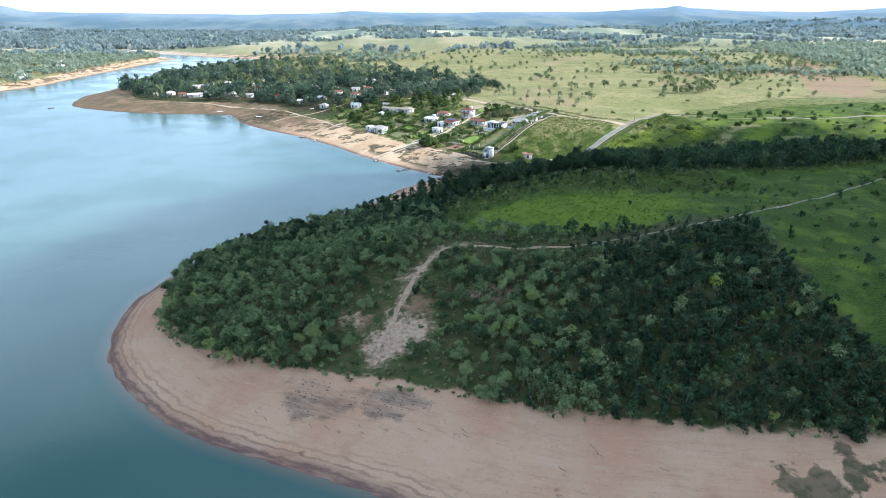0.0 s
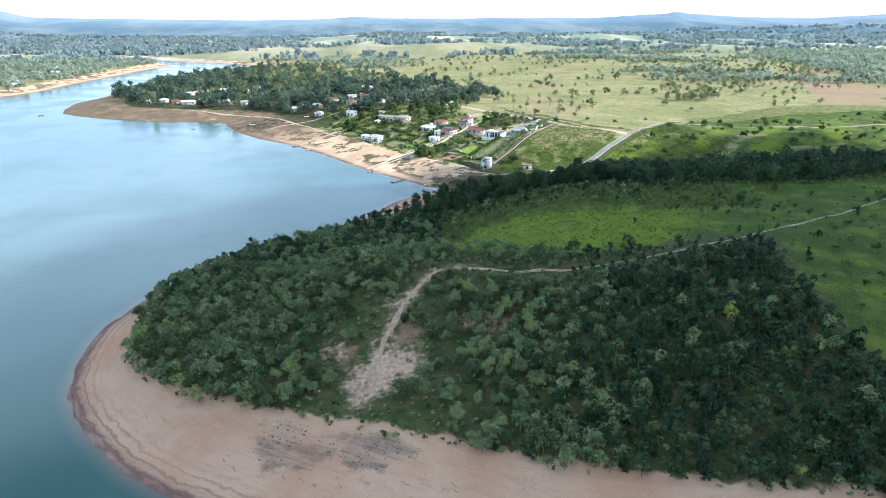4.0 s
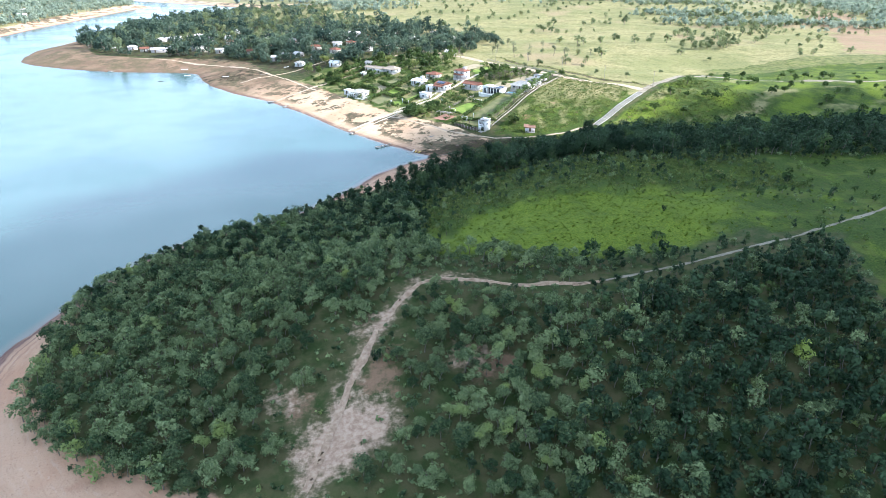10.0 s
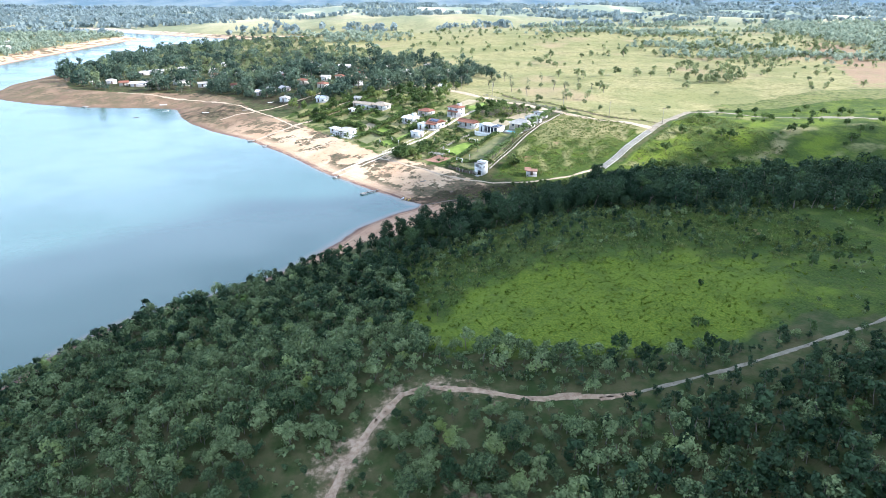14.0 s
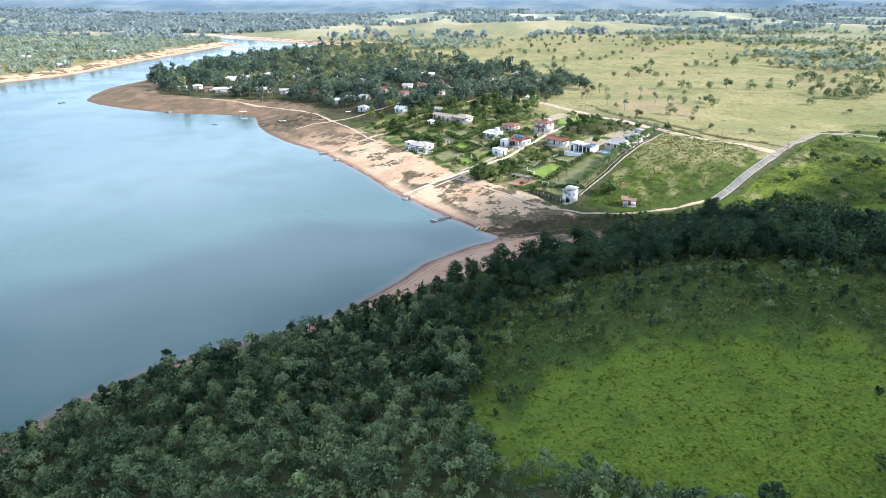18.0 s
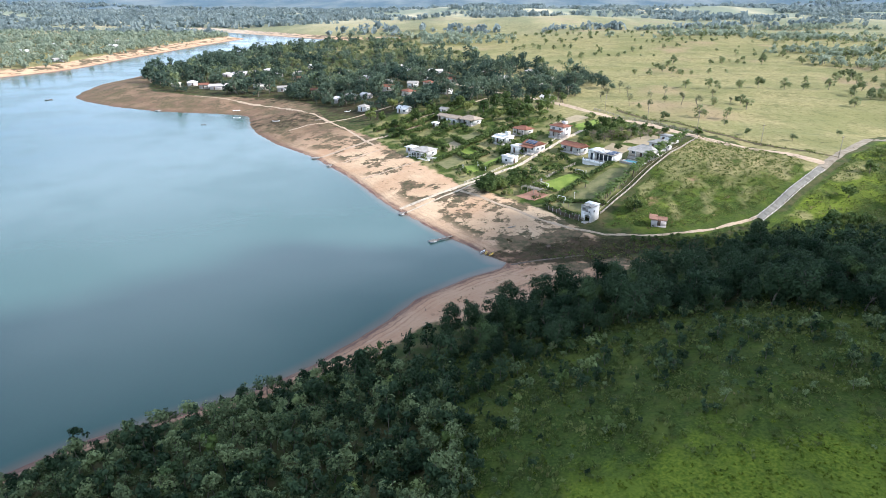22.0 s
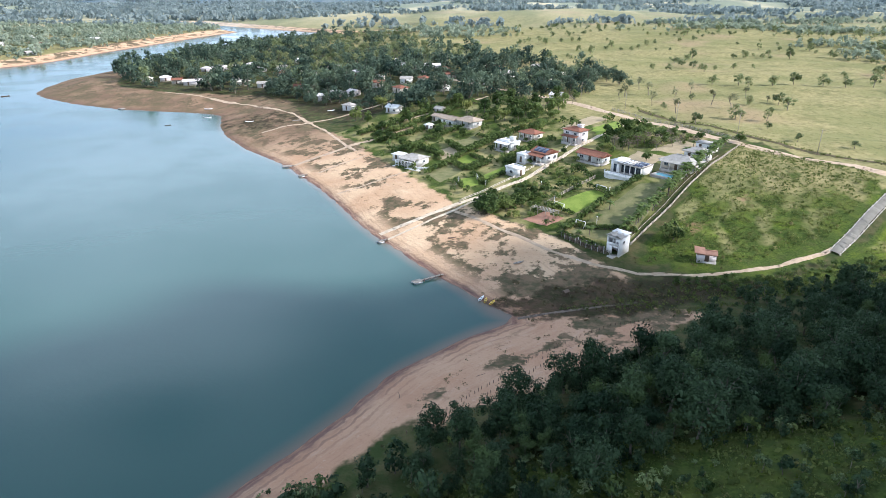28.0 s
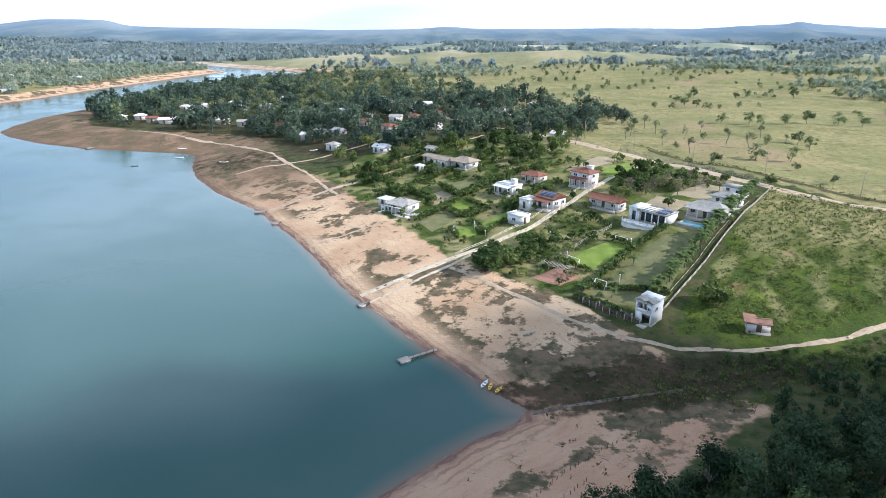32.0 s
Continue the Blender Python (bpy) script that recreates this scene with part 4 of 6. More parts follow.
for x, y, s in ((15.4, 15.8, 1.2), (32.8, 14.6, 1.5), (35, 3.3, 1.5), (67, 4.7, 1.3), (61, -23.5, 1.2), (35, 17, 2.2), (46, 26, 2.0)):
    thicket.single(x, y, 0.36 * s, x * 9, "large rounded dark shrub", "large shrubs", int(x) % 6)

thicket.single(-16.1, -70.5, 0.72, 40, "dense dark rounded bush beside the footpath", "large shrubs", 1)

# village woods
garden = Kind("garden_tree", M_GARDEN, 12, 7.0, 3.1, 0.9, 12, 360, 0.46, 0.16, 3, 8, full=True)
village = Kind("village_tree", M_VILLAGE, 13, 7.4, 3.9, 1.0, 14, 420, 0.40, 0.16, 3, 9, full=True)
VILLAGE_WOOD = [(-212, 398), (-195, 385), (-160, 372), (-116, 360), (-85, 335), (-60, 300), (-20, 275), (17, 283), (45, 298), (74, 308), (104, 333), (96, 380), (82, 430), (33, 545), (-17, 607), (-60, 800), (-150, 880), (-215, 790), (-245, 720), (-262, 640), (-275, 560), (-270, 480), (-230, 420)]


POINT_HOUSES = [(-198, 416, 9, 6, 0), (-185, 404, 8, 6, 1), (-173, 402, 16, 7, 0), (-164, 414, 7, 6, 2), (-177, 469, 15, 8, 0), (-166, 470, 12, 8, 3), (-158, 485, 11, 7, 0), (-137, 395, 9, 7, 3), (-209, 412, 7, 6, 3), (-11, 416, 10, 7, 0), (-4, 403, 9, 6, 1), (36, 374, 10, 7, 2), (-26, 356, 8, 6, 2), (-41, 316, 9, 6, 1), (-55, 335, 8, 6, 0), (-67, 348, 9, 7, 2), (-42, 354, 10, 6, 1), (-52, 299, 7, 6, 2), (-15, 356, 9, 7, 1), (-72, 336, 8, 6, 0), (-97, 432, 10, 7, 2), (-27, 322, 9, 7, 1), (-4, 319, 9, 7, 2), (-58, 399, 9, 6, 1), (23, 440, 9, 7, 0), (-36, 440, 9, 7, 2), (55, 345, 9, 6, 3), (-120, 432, 9, 7, 1), (54, 290, 8, 6, 0), (-185, 460, 9, 6, 0), (-122, 387, 8, 6, 2), (-95, 374, 8, 6, 1), (-78, 391, 11, 7, 1), (-128, 514, 9, 8, 0), (-143, 404, 10, 7, 2), (10, 467, 10, 7, 1), (-15, 419, 11, 7, 0), (36, 380, 11, 7, 0), (-45, 375, 9, 6, 3), (-20, 386, 9, 6, 2), (18, 345, 9, 6, 2), (30, 410, 9, 7, 1), (-66, 420, 9, 6, 0), (60, 420, 9, 6, 2), (0, 372, 8, 6, 1), (72, 372, 8, 6, 3), (-45, 470, 10, 7, 0), (-90, 470, 10, 7, 3), (-146, 460, 15, 7, 0), (-108, 440, 12, 7, 0), (-130, 468, 10, 7, 2)]


def village_share(x, y):
    gap = 1.0
    for hx, hy, w, d, _ in POINT_HOUSES:
        gap = gap * (1 - 0.9 * (np.abs(x - hx) < w / 2 + 2) * (y > hy - (6 if hy < 345 else 15 if hx > -130 else 21)) * (y < hy + d / 2 + 1))
    return gap * inside(x, y, VILLAGE_WOOD) * np.clip(0.58 + 0.85 * waves(x, y, 34, 23) - 0.75 * step(410, 520, y) * step(-215, -120, x) + 0.5 * np.exp(-(((x + 85) / 40) ** 2 + ((y - 360) / 30) ** 2)), 0.05, 1) * step(6, 10, shore(x, y) - 14 * step(500, 560, y))


places = scatter(-290, 120, 260, 900, 6.4, village_share, 47, 0.5, 1.75)
near = np.argsort(np.hypot(places[:, 0], places[:, 1] - 150))
for k, j in enumerate(near[:230]):
    x, y, s = places[j]
    village.single(x, y, s, k * 71 % 360, "leafy dark green tree among village houses", "trees in the village", k)
village.wood("village_wood", places[near[230:]], "dark leafy trees round the lakeside village", seed=9, share=0.34, broad=1.38)

# pasture and far woods
M_PASTURE = leafy("pasture_leaves", (0.11, 0.14, 0.065), (0.27, 0.30, 0.14), (0.28, 0.275, 0.14), 0.55, 0.5)
pasture = Kind("pasture_tree", M_PASTURE, 15, 5.6, 2.9, 0.84, 11, 260, 0.36, 0.14, 3, 8, 0.9, True)
places = scatter(60, 700, 200, 950, 14, lambda x, y: masks(x, y)[1] * np.clip(0.07 + 0.8 * waves(x, y, 80, 29), 0.03, 0.95) * (line_distance(x, y, np.array(TOP_ROAD, float)) > 7) * (line_distance(x, y, np.array(MAIN_ROAD, float)) > 7) * ((x > 60 + 0.1 * y) | (y > 430)), 53, 0.5, 1.35)
near = np.argsort(np.hypot(places[:, 0], places[:, 1]))
for k, j in enumerate(near[:220]):
    x, y, s = places[j]
    pasture.single(x, y, s, k * 67 % 360, "spreading tree standing alone in dry pasture", "trees in the pasture", k)
clumps_ = np.concatenate([scatter(225, 570, 290, 720, 9.5, lambda x, y: inside(x, y, [(250, 300), (285, 480), (540, 700), (560, 520), (373, 350)]) * np.clip(0.28 + 0.5 * waves(x, y, 90, 37), 0.02, 0.9), 54, 0.6, 1.5), scatter(235, 290, 290, 325, 5, lambda x, y: np.exp(-(((x - 262) / 17) ** 2 + ((y - 306) / 9) ** 2)), 55, 0.7, 1.2)])
pasture.wood("pasture_wood", clumps_, "clumps of trees over dry pasture", seed=15)
open_wood = scatter(-270, 70, 440, 900, 10, lambda x, y: inside(x, y, VILLAGE_WOOD) * np.clip(0.62 + 0.6 * waves(x, y, 70, 38), 0, 1) * step(6, 10, shore(x, y)), 58, 0.6, 1.4)
pasture.wood("open_wood", open_wood, "light green trees behind the village", seed=17)
if len(near) > 220:
    pasture.wood("pasture_trees", places[near[220:]], "scattered trees in dry pasture", seed=10)
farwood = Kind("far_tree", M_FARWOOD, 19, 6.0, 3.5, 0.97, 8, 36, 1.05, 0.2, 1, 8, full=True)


def far_share_of(x, y):
    woods = step(0.12, 0.5, waves(x, y * 1.6, 420, 33, 3) + 0.22 * step(900, 1400, y) + 0.25 * step(300, 700, x) - 0.1 + 0.5 * step(250, 420, -x))
    woods = np.maximum(woods, inside(x, y, [(505, 330), (545, 450), (590, 600), (760, 1000), (1500, 1000), (900, 420)]) * 0.95)
    woods = np.maximum(woods, inside(x, y, [(-395, 590), (-392, 700), (-390, 900), (-405, 1000), (-520, 1020), (-1200, 800), (-1500, 200), (-760, 330), (-560, 430)]) * 0.7)
    fields = step(-0.2, 0.3, waves(x, y * 1.5, 170, 71, 3))
    woods = woods * np.where(inside(x, y, [(500, 330), (540, 450), (585, 600), (740, 1000), (1500, 1000), (900, 420)]), 1.0, np.where(x < -330, 0.55 + 0.45 * fields, 0.06 + 0.94 * fields)) * (np.abs(x + 20) < 0.98 * (y + 190)) 
    return woods * step(14, 30, shore(x, y)) * (1 - inside(x, y, VILLAGE_WOOD)) * ((np.hypot(x, y) > 570) | (x < -300))


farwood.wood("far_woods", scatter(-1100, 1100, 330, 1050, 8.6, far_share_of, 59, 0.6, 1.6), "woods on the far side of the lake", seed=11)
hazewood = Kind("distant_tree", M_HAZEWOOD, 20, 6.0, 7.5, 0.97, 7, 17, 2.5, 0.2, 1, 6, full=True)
hazewood.wood("distant_woods", scatter(-2300, 2300, 1050, 2700, 19, lambda x, y: far_share_of(x, y), 61, 0.9, 1.7), "woods near the horizon, leaves tinted blue-green for haze", seed=16)

# ---- buildings ----
def boxes(rows):
    """Vertices and faces of boxes, each a row of middle x, y, z and size x, y, z."""
    v, f = [], []
    q = np.array([(0, 3, 2, 1), (4, 5, 6, 7), (0, 1, 5, 4), (1, 2, 6, 5), (2, 3, 7, 6), (3, 0, 4, 7)])
    for k, (x, y, z, a, b, c) in enumerate(rows):
        v += [(x + a / 2 * i, y + b / 2 * j, z + c / 2 * l) for l in (-1, 1) for i, j in ((-1, -1), (1, -1), (1, 1), (-1, 1))]
        f.append(q + 8 * k)
    return np.array(v), np.concatenate(f)


SHARED = {}


def box_mesh(name, rows, mat):
    key = (name, tuple(rows), mat.name)
    if key not in SHARED:
        SHARED[key] = mesh_of(name, *boxes(rows), [mat])
    return SHARED[key]


def window(parent, at, w, h, mat=None):
    """A framed window, proud of its wall, with a sill; local y points out of the wall."""
    mat = mat or M_WHITE
    t = 0.09
    fr = part("window", box_mesh("window", [(0, 0.03, h / 2 - t / 2, w, 0.12, t), (0, 0.03, -h / 2 + t / 2, w, 0.12, t), (-w / 2 + t / 2, 0.03, 0, t, 0.12, h - 2 * t), (w / 2 - t / 2, 0.03, 0, t, 0.12, h - 2 * t), (0, 0.025, 0, 0.05, 0.07, h - 2 * t)], mat), parent, at=at)
    part("pane", box_mesh("pane", [(0, 0.012, 0, w - 2 * t, 0.02, h - 2 * t)], M_GLASS), fr)
    part("sill", box_mesh("sill", [(0, 0.09, -h / 2 - 0.04, w + 0.16, 0.22, 0.07)], M_CONCRETE), fr)


def roof_mesh(kind, w, d, rise, over, thick, mat):
    """A roof slab over w by d, eaves at z 0."""
    a, b = w / 2 + over, d / 2 + over
    if kind == "flat":
        rows = [(0, 0, thick / 2, 2 * a, 2 * b, thick)]
        if over < 0.25:
            rows += [(0, b - 0.08, thick + 0.15, 2 * a, 0.16, 0.3), (0, -b + 0.08, thick + 0.15, 2 * a, 0.16, 0.3), (a - 0.08, 0, thick + 0.15, 0.16, 2 * b - 0.32, 0.3), (-a + 0.08, 0, thick + 0.15, 0.16, 2 * b - 0.32, 0.3)]
        return box_mesh("roof", rows, mat)
    key = (kind, w, d, rise, over, thick, mat.name)
    if key in SHARED:
        return SHARED[key]
    top = {"gable": a, "hip": max(a - b, 0.2)}.get(kind, a)
    if kind == "shed":
        up = [(-a, -b, 0), (a, -b, 0), (a, b, rise), (-a, b, rise)]
        faces = [(4, 5, 6, 7), (3, 2, 1, 0), (0, 1, 5, 4), (1, 2, 6, 5), (2, 3, 7, 6), (3, 0, 4, 7)]
        v = up + [(x, y, z + thick) for x, y, z in up]
    else:
        low = [(-a, -b, 0), (a, -b, 0), (a, b, 0), (-a, b, 0), (-top, 0, rise), (top, 0, rise)]
        v = low + [(x, y, z + thick) for x, y, z in low]
        faces = [(6, 7, 11, 10), (8, 9, 10, 11), (0, 4, 5, 1), (2, 5, 4, 3), (0, 1, 7, 6), (2, 3, 9, 8), (1, 2, 8, 7), (3, 0, 6, 9), (7, 8, 11, 11), (9, 6, 10, 10), (1, 5, 2, 2), (3, 4, 0, 0)]
    bm = bmesh.new()
    bv = [bm.verts.new(p) for p in v]
    for face in faces:
        bm.faces.new([bv[i] for i in dict.fromkeys(face)])
    me = bpy.data.meshes.new("roof")
    bm.to_mesh(me)
    bm.free()
    me.materials.append(mat)
    SHARED[key] = me
    return me


def house(name, label, x, y, turn, w, d, h, roof, wall_mat, roof_mat, rise=1.3, over=0.5, storeys=1, group="", porch=0.0, fine=True, tank=False, solar=0, base=None):
    """A house: walls, roof, windows, door, and what stands on its roof or before its front (local -y)."""
    w, d, h, rise, porch = 0.8 * w, 0.8 * d, 0.83 * h, 0.85 * rise, 0.75 * porch
    z = high(x, y) if base is None else base
    top = tagged(new(name), label, "house", group)
    top.matrix_basis = pose(x, y, z, 0, 0, turn)
    part("foundation", box_mesh("foundation", [(0, 0, -0.75, w + 0.3, d + 0.3, 1.7)], M_CONCRETE), top)
    t = 0.2
    for px, py, a, b in ((0, d / 2 - t / 2, w, t), (0, -d / 2 + t / 2, w, t), (w / 2 - t / 2, 0, t, d - 2 * t), (-w / 2 + t / 2, 0, t, d - 2 * t)):
        part("wall", box_mesh("wall", [(0, 0, h / 2, a, b, h)], wall_mat), top, at=pose(px, py, 0.1))
    part("roof", roof_mesh(roof, w, d, rise, over, 0.16 if roof != "flat" else 0.22, roof_mat), top, at=pose(0, 0, h + 0.1))
    if roof in ("gable", "shed"):
        for s in (-1, 1):
            tri = [(0, -d / 2 + 0.06, 0), (0, d / 2 - 0.06, 0), (0, 0 if roof == "gable" else d / 2 - 0.06, rise * 0.92)]
            me = mesh_of("gable", [(s * 0.09 + e, yy, zz) for e in (-0.09, 0.09) for _, yy, zz in tri], [(0, 1, 2, 2), (3, 5, 4, 4), (0, 3, 4, 1), (1, 4, 5, 2), (2, 5, 3, 0)], [wall_mat])
            part("gable", me, top, at=pose(s * (w / 2 - 0.15), 0, h + 0.1))
    if roof in ("gable", "hip") and w - d > 0.6:
        part("ridge_cap", box_mesh("ridge_cap", [(0, 0, 0, w - (0 if roof == "gable" else d) + 2 * over * (roof == "gable"), 0.3, 0.1)], roof_mat), top, at=pose(0, 0, h + 0.1 + rise + 0.17))
    tall = h / storeys
    for s in range(storeys):
        zz = 0.1 + tall * (s + 0.55)
        for side, run, depth in ((0, w, d), (180, w, d), (90, d, w), (-90, d, w)):
            count = max(1, int(run / (3.0 if fine else 4.5)))
            for k in range(count):
                if side == 180 and s == 0 and k == count // 2:
                    continue
                u = run * ((k + 0.5) / count - 0.5)
                window(top, pose(0, 0, 0, 0, 0, side) @ pose(u, depth / 2, zz), min(1.5, run / count * 0.6), min(1.15, tall * 0.42))
    count = max(1, int(w / (3.0 if fine else 4.5)))
    u = w * ((count // 2 + 0.5) / count - 0.5)
    part("door", box_mesh("door", [(0, 0.03, 1.05, 1.0, 0.08, 2.1), (0.35, 0.09, 1.0, 0.06, 0.06, 0.14)], M_DARKWOOD), top, at=pose(-u, -d / 2, 0.1, 0, 0, 180))
    if porch:
        part("terrace", box_mesh("terrace", [(0, -porch / 2, -0.5, w * 0.9, porch, 1.1)], M_CONCRETE), top, at=pose(0, -d / 2 - 0.16, 0))
        for k in range(4):
            part("porch_post", box_mesh("porch_post", [(0, 0, 1.2, 0.16, 0.16, 2.3)], M_WHITE), top, at=pose(w * 0.42 * (k / 1.5 - 1), -d / 2 - porch + 0.2, 0.05))
        part("porch_roof", roof_mesh("shed", w * 0.92, porch, 0.5, 0.2, 0.12, roof_mat), top, at=pose(0, -d / 2 - porch / 2 - 0.16, 2.4))
    if tank:
        part("water_tank", box_mesh("water_tank", [(0, 0, 0.7, 1.8, 1.6, 1.4), (0, 0, 1.45, 2.1, 1.9, 0.14)], wall_mat), top, at=pose(w * 0.2, d * 0.15, h + rise * 0.55))
    for k in range(solar):
        slope = math.degrees(math.atan2(rise, d / 2)) if roof == "gable" else 0
        part("solar_panel", box_mesh("solar_panel", [(0, 0, 0, 1.7, 2.6, 0.05)], M_PANEL), top, at=pose((k - (solar - 1) / 2) * 1.85, -d * 0.26 if roof == "gable" else 0, h + 0.42 + (rise * 0.5 if roof == "gable" else 0.1), slope, 0, 0))
    return top


V = "villas between the lane and the lake"
house("villa", "white lakeside villa with pale roof and terrace", -12.5, 199, -38, 10, 7, 3.0, "hip", M_WHITE, M_ROOFGREY, 1.2, group=V, porch=2.6)
house("villa", "small white pavilion beside the villa terrace", -19, 205, -38, 4.5, 4.5, 2.6, "hip", M_WHITE, M_WHITE, 0.9, group=V)
house("villa", "white flat-roofed villa with a roof room", 22.5, 205, -49, 9, 6, 3.1, "flat", M_WHITE, M_WHITE, over=0.2, group=V, porch=2.4, tank=True)
house("villa", "white villa with terracotta roof and solar panels", 33.5, 187, -49, 8.5, 7.5, 3.6, "gable", M_WHITE, M_CLAY, 1.5, group=V, porch=3.0, solar=3)
house("villa", "white flat-roofed wing with a blue-white terrace", 27, 187.5, -49, 5, 6, 3.0, "flat", M_WHITE, M_WHITE, over=0.15, group=V)
house("villa", "plain white flat-roofed annex by the lane", 22.5, 177, 41, 5, 6.5, 2.9, "flat", M_WHITE, M_WHITE, over=0.2, group=V)
house("villa", "low house with terracotta hip roof", 32, 212.5, -49, 9, 6, 2.7, "hip", M_CREAM, M_CLAY, 1.3, group=V, porch=1.8)
house("villa", "two-storey pale house with clay roof and water tank", 47, 202.5, -49, 9, 6.5, 5.4, "hip", M_PINK, M_CLAY, 1.2, 0.6, 2, group=V, tank=True, porch=2.0)
house("villa", "long low house under a red clay roof", 49.5, 181.5, -49, 13, 5, 2.6, "gable", M_WHITE, M_CLAY, 1.4, group=V, porch=1.6)
MODERN = (58.5, 167.0, -49)
house("villa", "broad villa with grey hip roofs beside a pool", 74, 166, -49, 13, 8, 3.0, "hip", M_CREAM, M_ROOFGREY, 2.0, 0.8, group=V, porch=2.2)
house("villa", "grey-roofed rear wing of the pool villa", 82, 174, -49, 9, 6, 3.0, "hip", M_WHITE, M_ROOFGREY, 1.6, 0.6, group=V)
house("villa", "white house with a small flat roof by the road", 89, 184.5, -49, 8, 5, 3.0, "flat", M_WHITE, M_ROOFGREY, over=0.3, group=V)
house("villa", "pale house with sand-coloured tile roofs", 1, 247, -44, 9, 7, 3.0, "gable", M_WHITE, M_TILE, 1.4, group=V)
house("villa", "pale house with wide sand-coloured roof", 9, 242, -44, 11, 7, 3.0, "hip", M_WHITE, M_TILE, 1.6, 0.8, group=V, porch=2.0)
house("villa", "pale garage with low roof", -4, 256, -44, 8, 6, 2.8, "gable", M_CREAM, M_TILE, 1.0, group=V)
house("cottage", "small white gabled cottage", -4.5, 268, -40, 5, 4, 2.6, "gable", M_WHITE, M_ROOFGREY, 1.2, group=V)
house("cottage", "white-roofed cottage among trees", -27, 278, -30, 8, 6, 2.8, "gable", M_WHITE, M_WHITE, 1.5, group=V)
house("cottage", "tiny white garden hut", -9, 246, -40, 3, 3, 2.3, "hip", M_WHITE, M_WHITE, 0.8, group=V, fine=False)

def modern_villa(x, y, turn):
    """A flat-roofed villa: glazed hall behind columns, white side blocks, and a bowed raised terrace before it (local -y)."""
    top = tagged(new("villa"), "modern white villa with flat roof, solar panels and bowed terrace", "house", V)
    top.matrix_basis = pose(x, y, high(x, y) + 0.1, 0, 0, turn)
    part("foundation", box_mesh("foundation", [(0, 0, -1.0, 12.0, 6.4, 2.1)], M_CONCRETE), top)
    # bowed terrace with a parapet
    n = 18
    k = np.linspace(-1, 1, n)
    bow = np.stack([6.2 * k - 0.3, -3.25 - 4.2 * np.sqrt(np.clip(1 - (k * 0.97) ** 4, 0, 1))], 1)
    rim = np.concatenate([bow, [(5.9, -3.2), (-6.5, -3.2)]])
    m = len(rim)
    v = np.concatenate([np.column_stack([rim, np.full(m, z)]) for z in (-2.4, 0.05)])
    bm = bmesh.new()
    bv = [bm.verts.new(q) for q in v]
    bm.faces.new(bv[m:])
    for i in range(m):
        bm.faces.new([bv[i], bv[(i + 1) % m], bv[m + (i + 1) % m], bv[m + i]])
    me = bpy.data.meshes.new("terrace")
    bm.to_mesh(me)
    bm.free()
    me.materials.append(M_WHITE)
    part("terrace", me, top, "white raised terrace with a bowed front")
    for i in range(n - 1):
        (ax, ay), (bx, by) = bow[i], bow[i + 1]
        run = math.hypot(bx - ax, by - ay)
        part("parapet", box_mesh("parapet", [(0, 0, 0.4, round(run, 2), 0.14, 0.76)], M_WHITE), top, at=pose((ax + bx) / 2, (ay + by) / 2, 0.05, 0, 0, math.degrees(math.atan2(by - ay, bx - ax))))
        if i % 3 == 1:
            part("rail_post", box_mesh("rail_post", [(0, 0, 0.95, 0.1, 0.1, 0.4)], M_METAL), top, at=pose(ax, ay, 0.05))
    # white block with a tall opening, beside the glazed hall
    for px, py, a, b in ((-5.8, 0.2, 0.22, 5.6), (-3.0, 0.2, 0.22, 5.6), (-4.4, 2.9, 2.6, 0.22), (-5.3, -2.5, 0.8, 0.22), (-3.4, -2.5, 0.6, 0.22)):
        part("wall", box_mesh("wall", [(0, 0, 1.75, a, b, 3.5)], M_WHITE), top, at=pose(px, py, 0.05))
    part("lintel", box_mesh("lintel", [(0, 0, 0, 1.2, 0.22, 0.9)], M_WHITE), top, at=pose(-4.3, -2.5, 3.1))
    part("glass_door", box_mesh("glass_door", [(0, 0, 1.3, 1.2, 0.06, 2.6)], M_GLASS), top, at=pose(-4.3, -2.35, 0.05))
    part("block_roof", box_mesh("block_roof", [(0, 0, 0, 3.3, 6.1, 0.2)], M_WHITE), top, at=pose(-4.4, 0.2, 3.65))
    for px, py, a, b in ((5.5, 0.4, 0.25, 5.6), (1.2, 3.1, 8.4, 0.22)):
        part("wall", box_mesh("wall", [(0, 0, 1.6, a, b, 3.2)], M_WHITE), top, at=pose(px, py, 0.05))
    for i in range(6):
        part("glass_panel", box_mesh("glass_panel", [(0, 0, 1.4, 1.28, 0.06, 2.7), (0.66, 0, 1.4, 0.06, 0.1, 2.8)], M_GLASS), top, at=pose(-2.15 + 1.36 * i, -1.2, 0.05))
    for i in range(5):
        part("column", box_mesh("column", [(0, 0, 1.55, 0.26, 0.26, 3.0)], M_WHITE), top, at=pose(-2.6 + 2.0 * i, -2.75, 0.05))
    part("hall_roof", box_mesh("hall_roof", [(0, 0, 0.12, 8.9, 6.7, 0.24), (0, -3.3, 0.3, 8.9, 0.1, 0.2), (0, 3.3, 0.3, 8.9, 0.1, 0.2), (4.4, 0, 0.3, 0.1, 6.5, 0.2), (-4.4, 0, 0.3, 0.1, 6.5, 0.2)], M_ROOFGREY), top, "pale grey flat roof", at=pose(1.35, 0.05, 3.1))
    for i in range(6):
        part("solar_panel", box_mesh("solar_panel", [(0, 0, 0, 1.0, 2.4, 0.05)], M_PANEL), top, at=pose(2.6 + 1.08 * (i % 3), -1.4 + 2.7 * (i // 3), 3.55, 8, 0, 0))
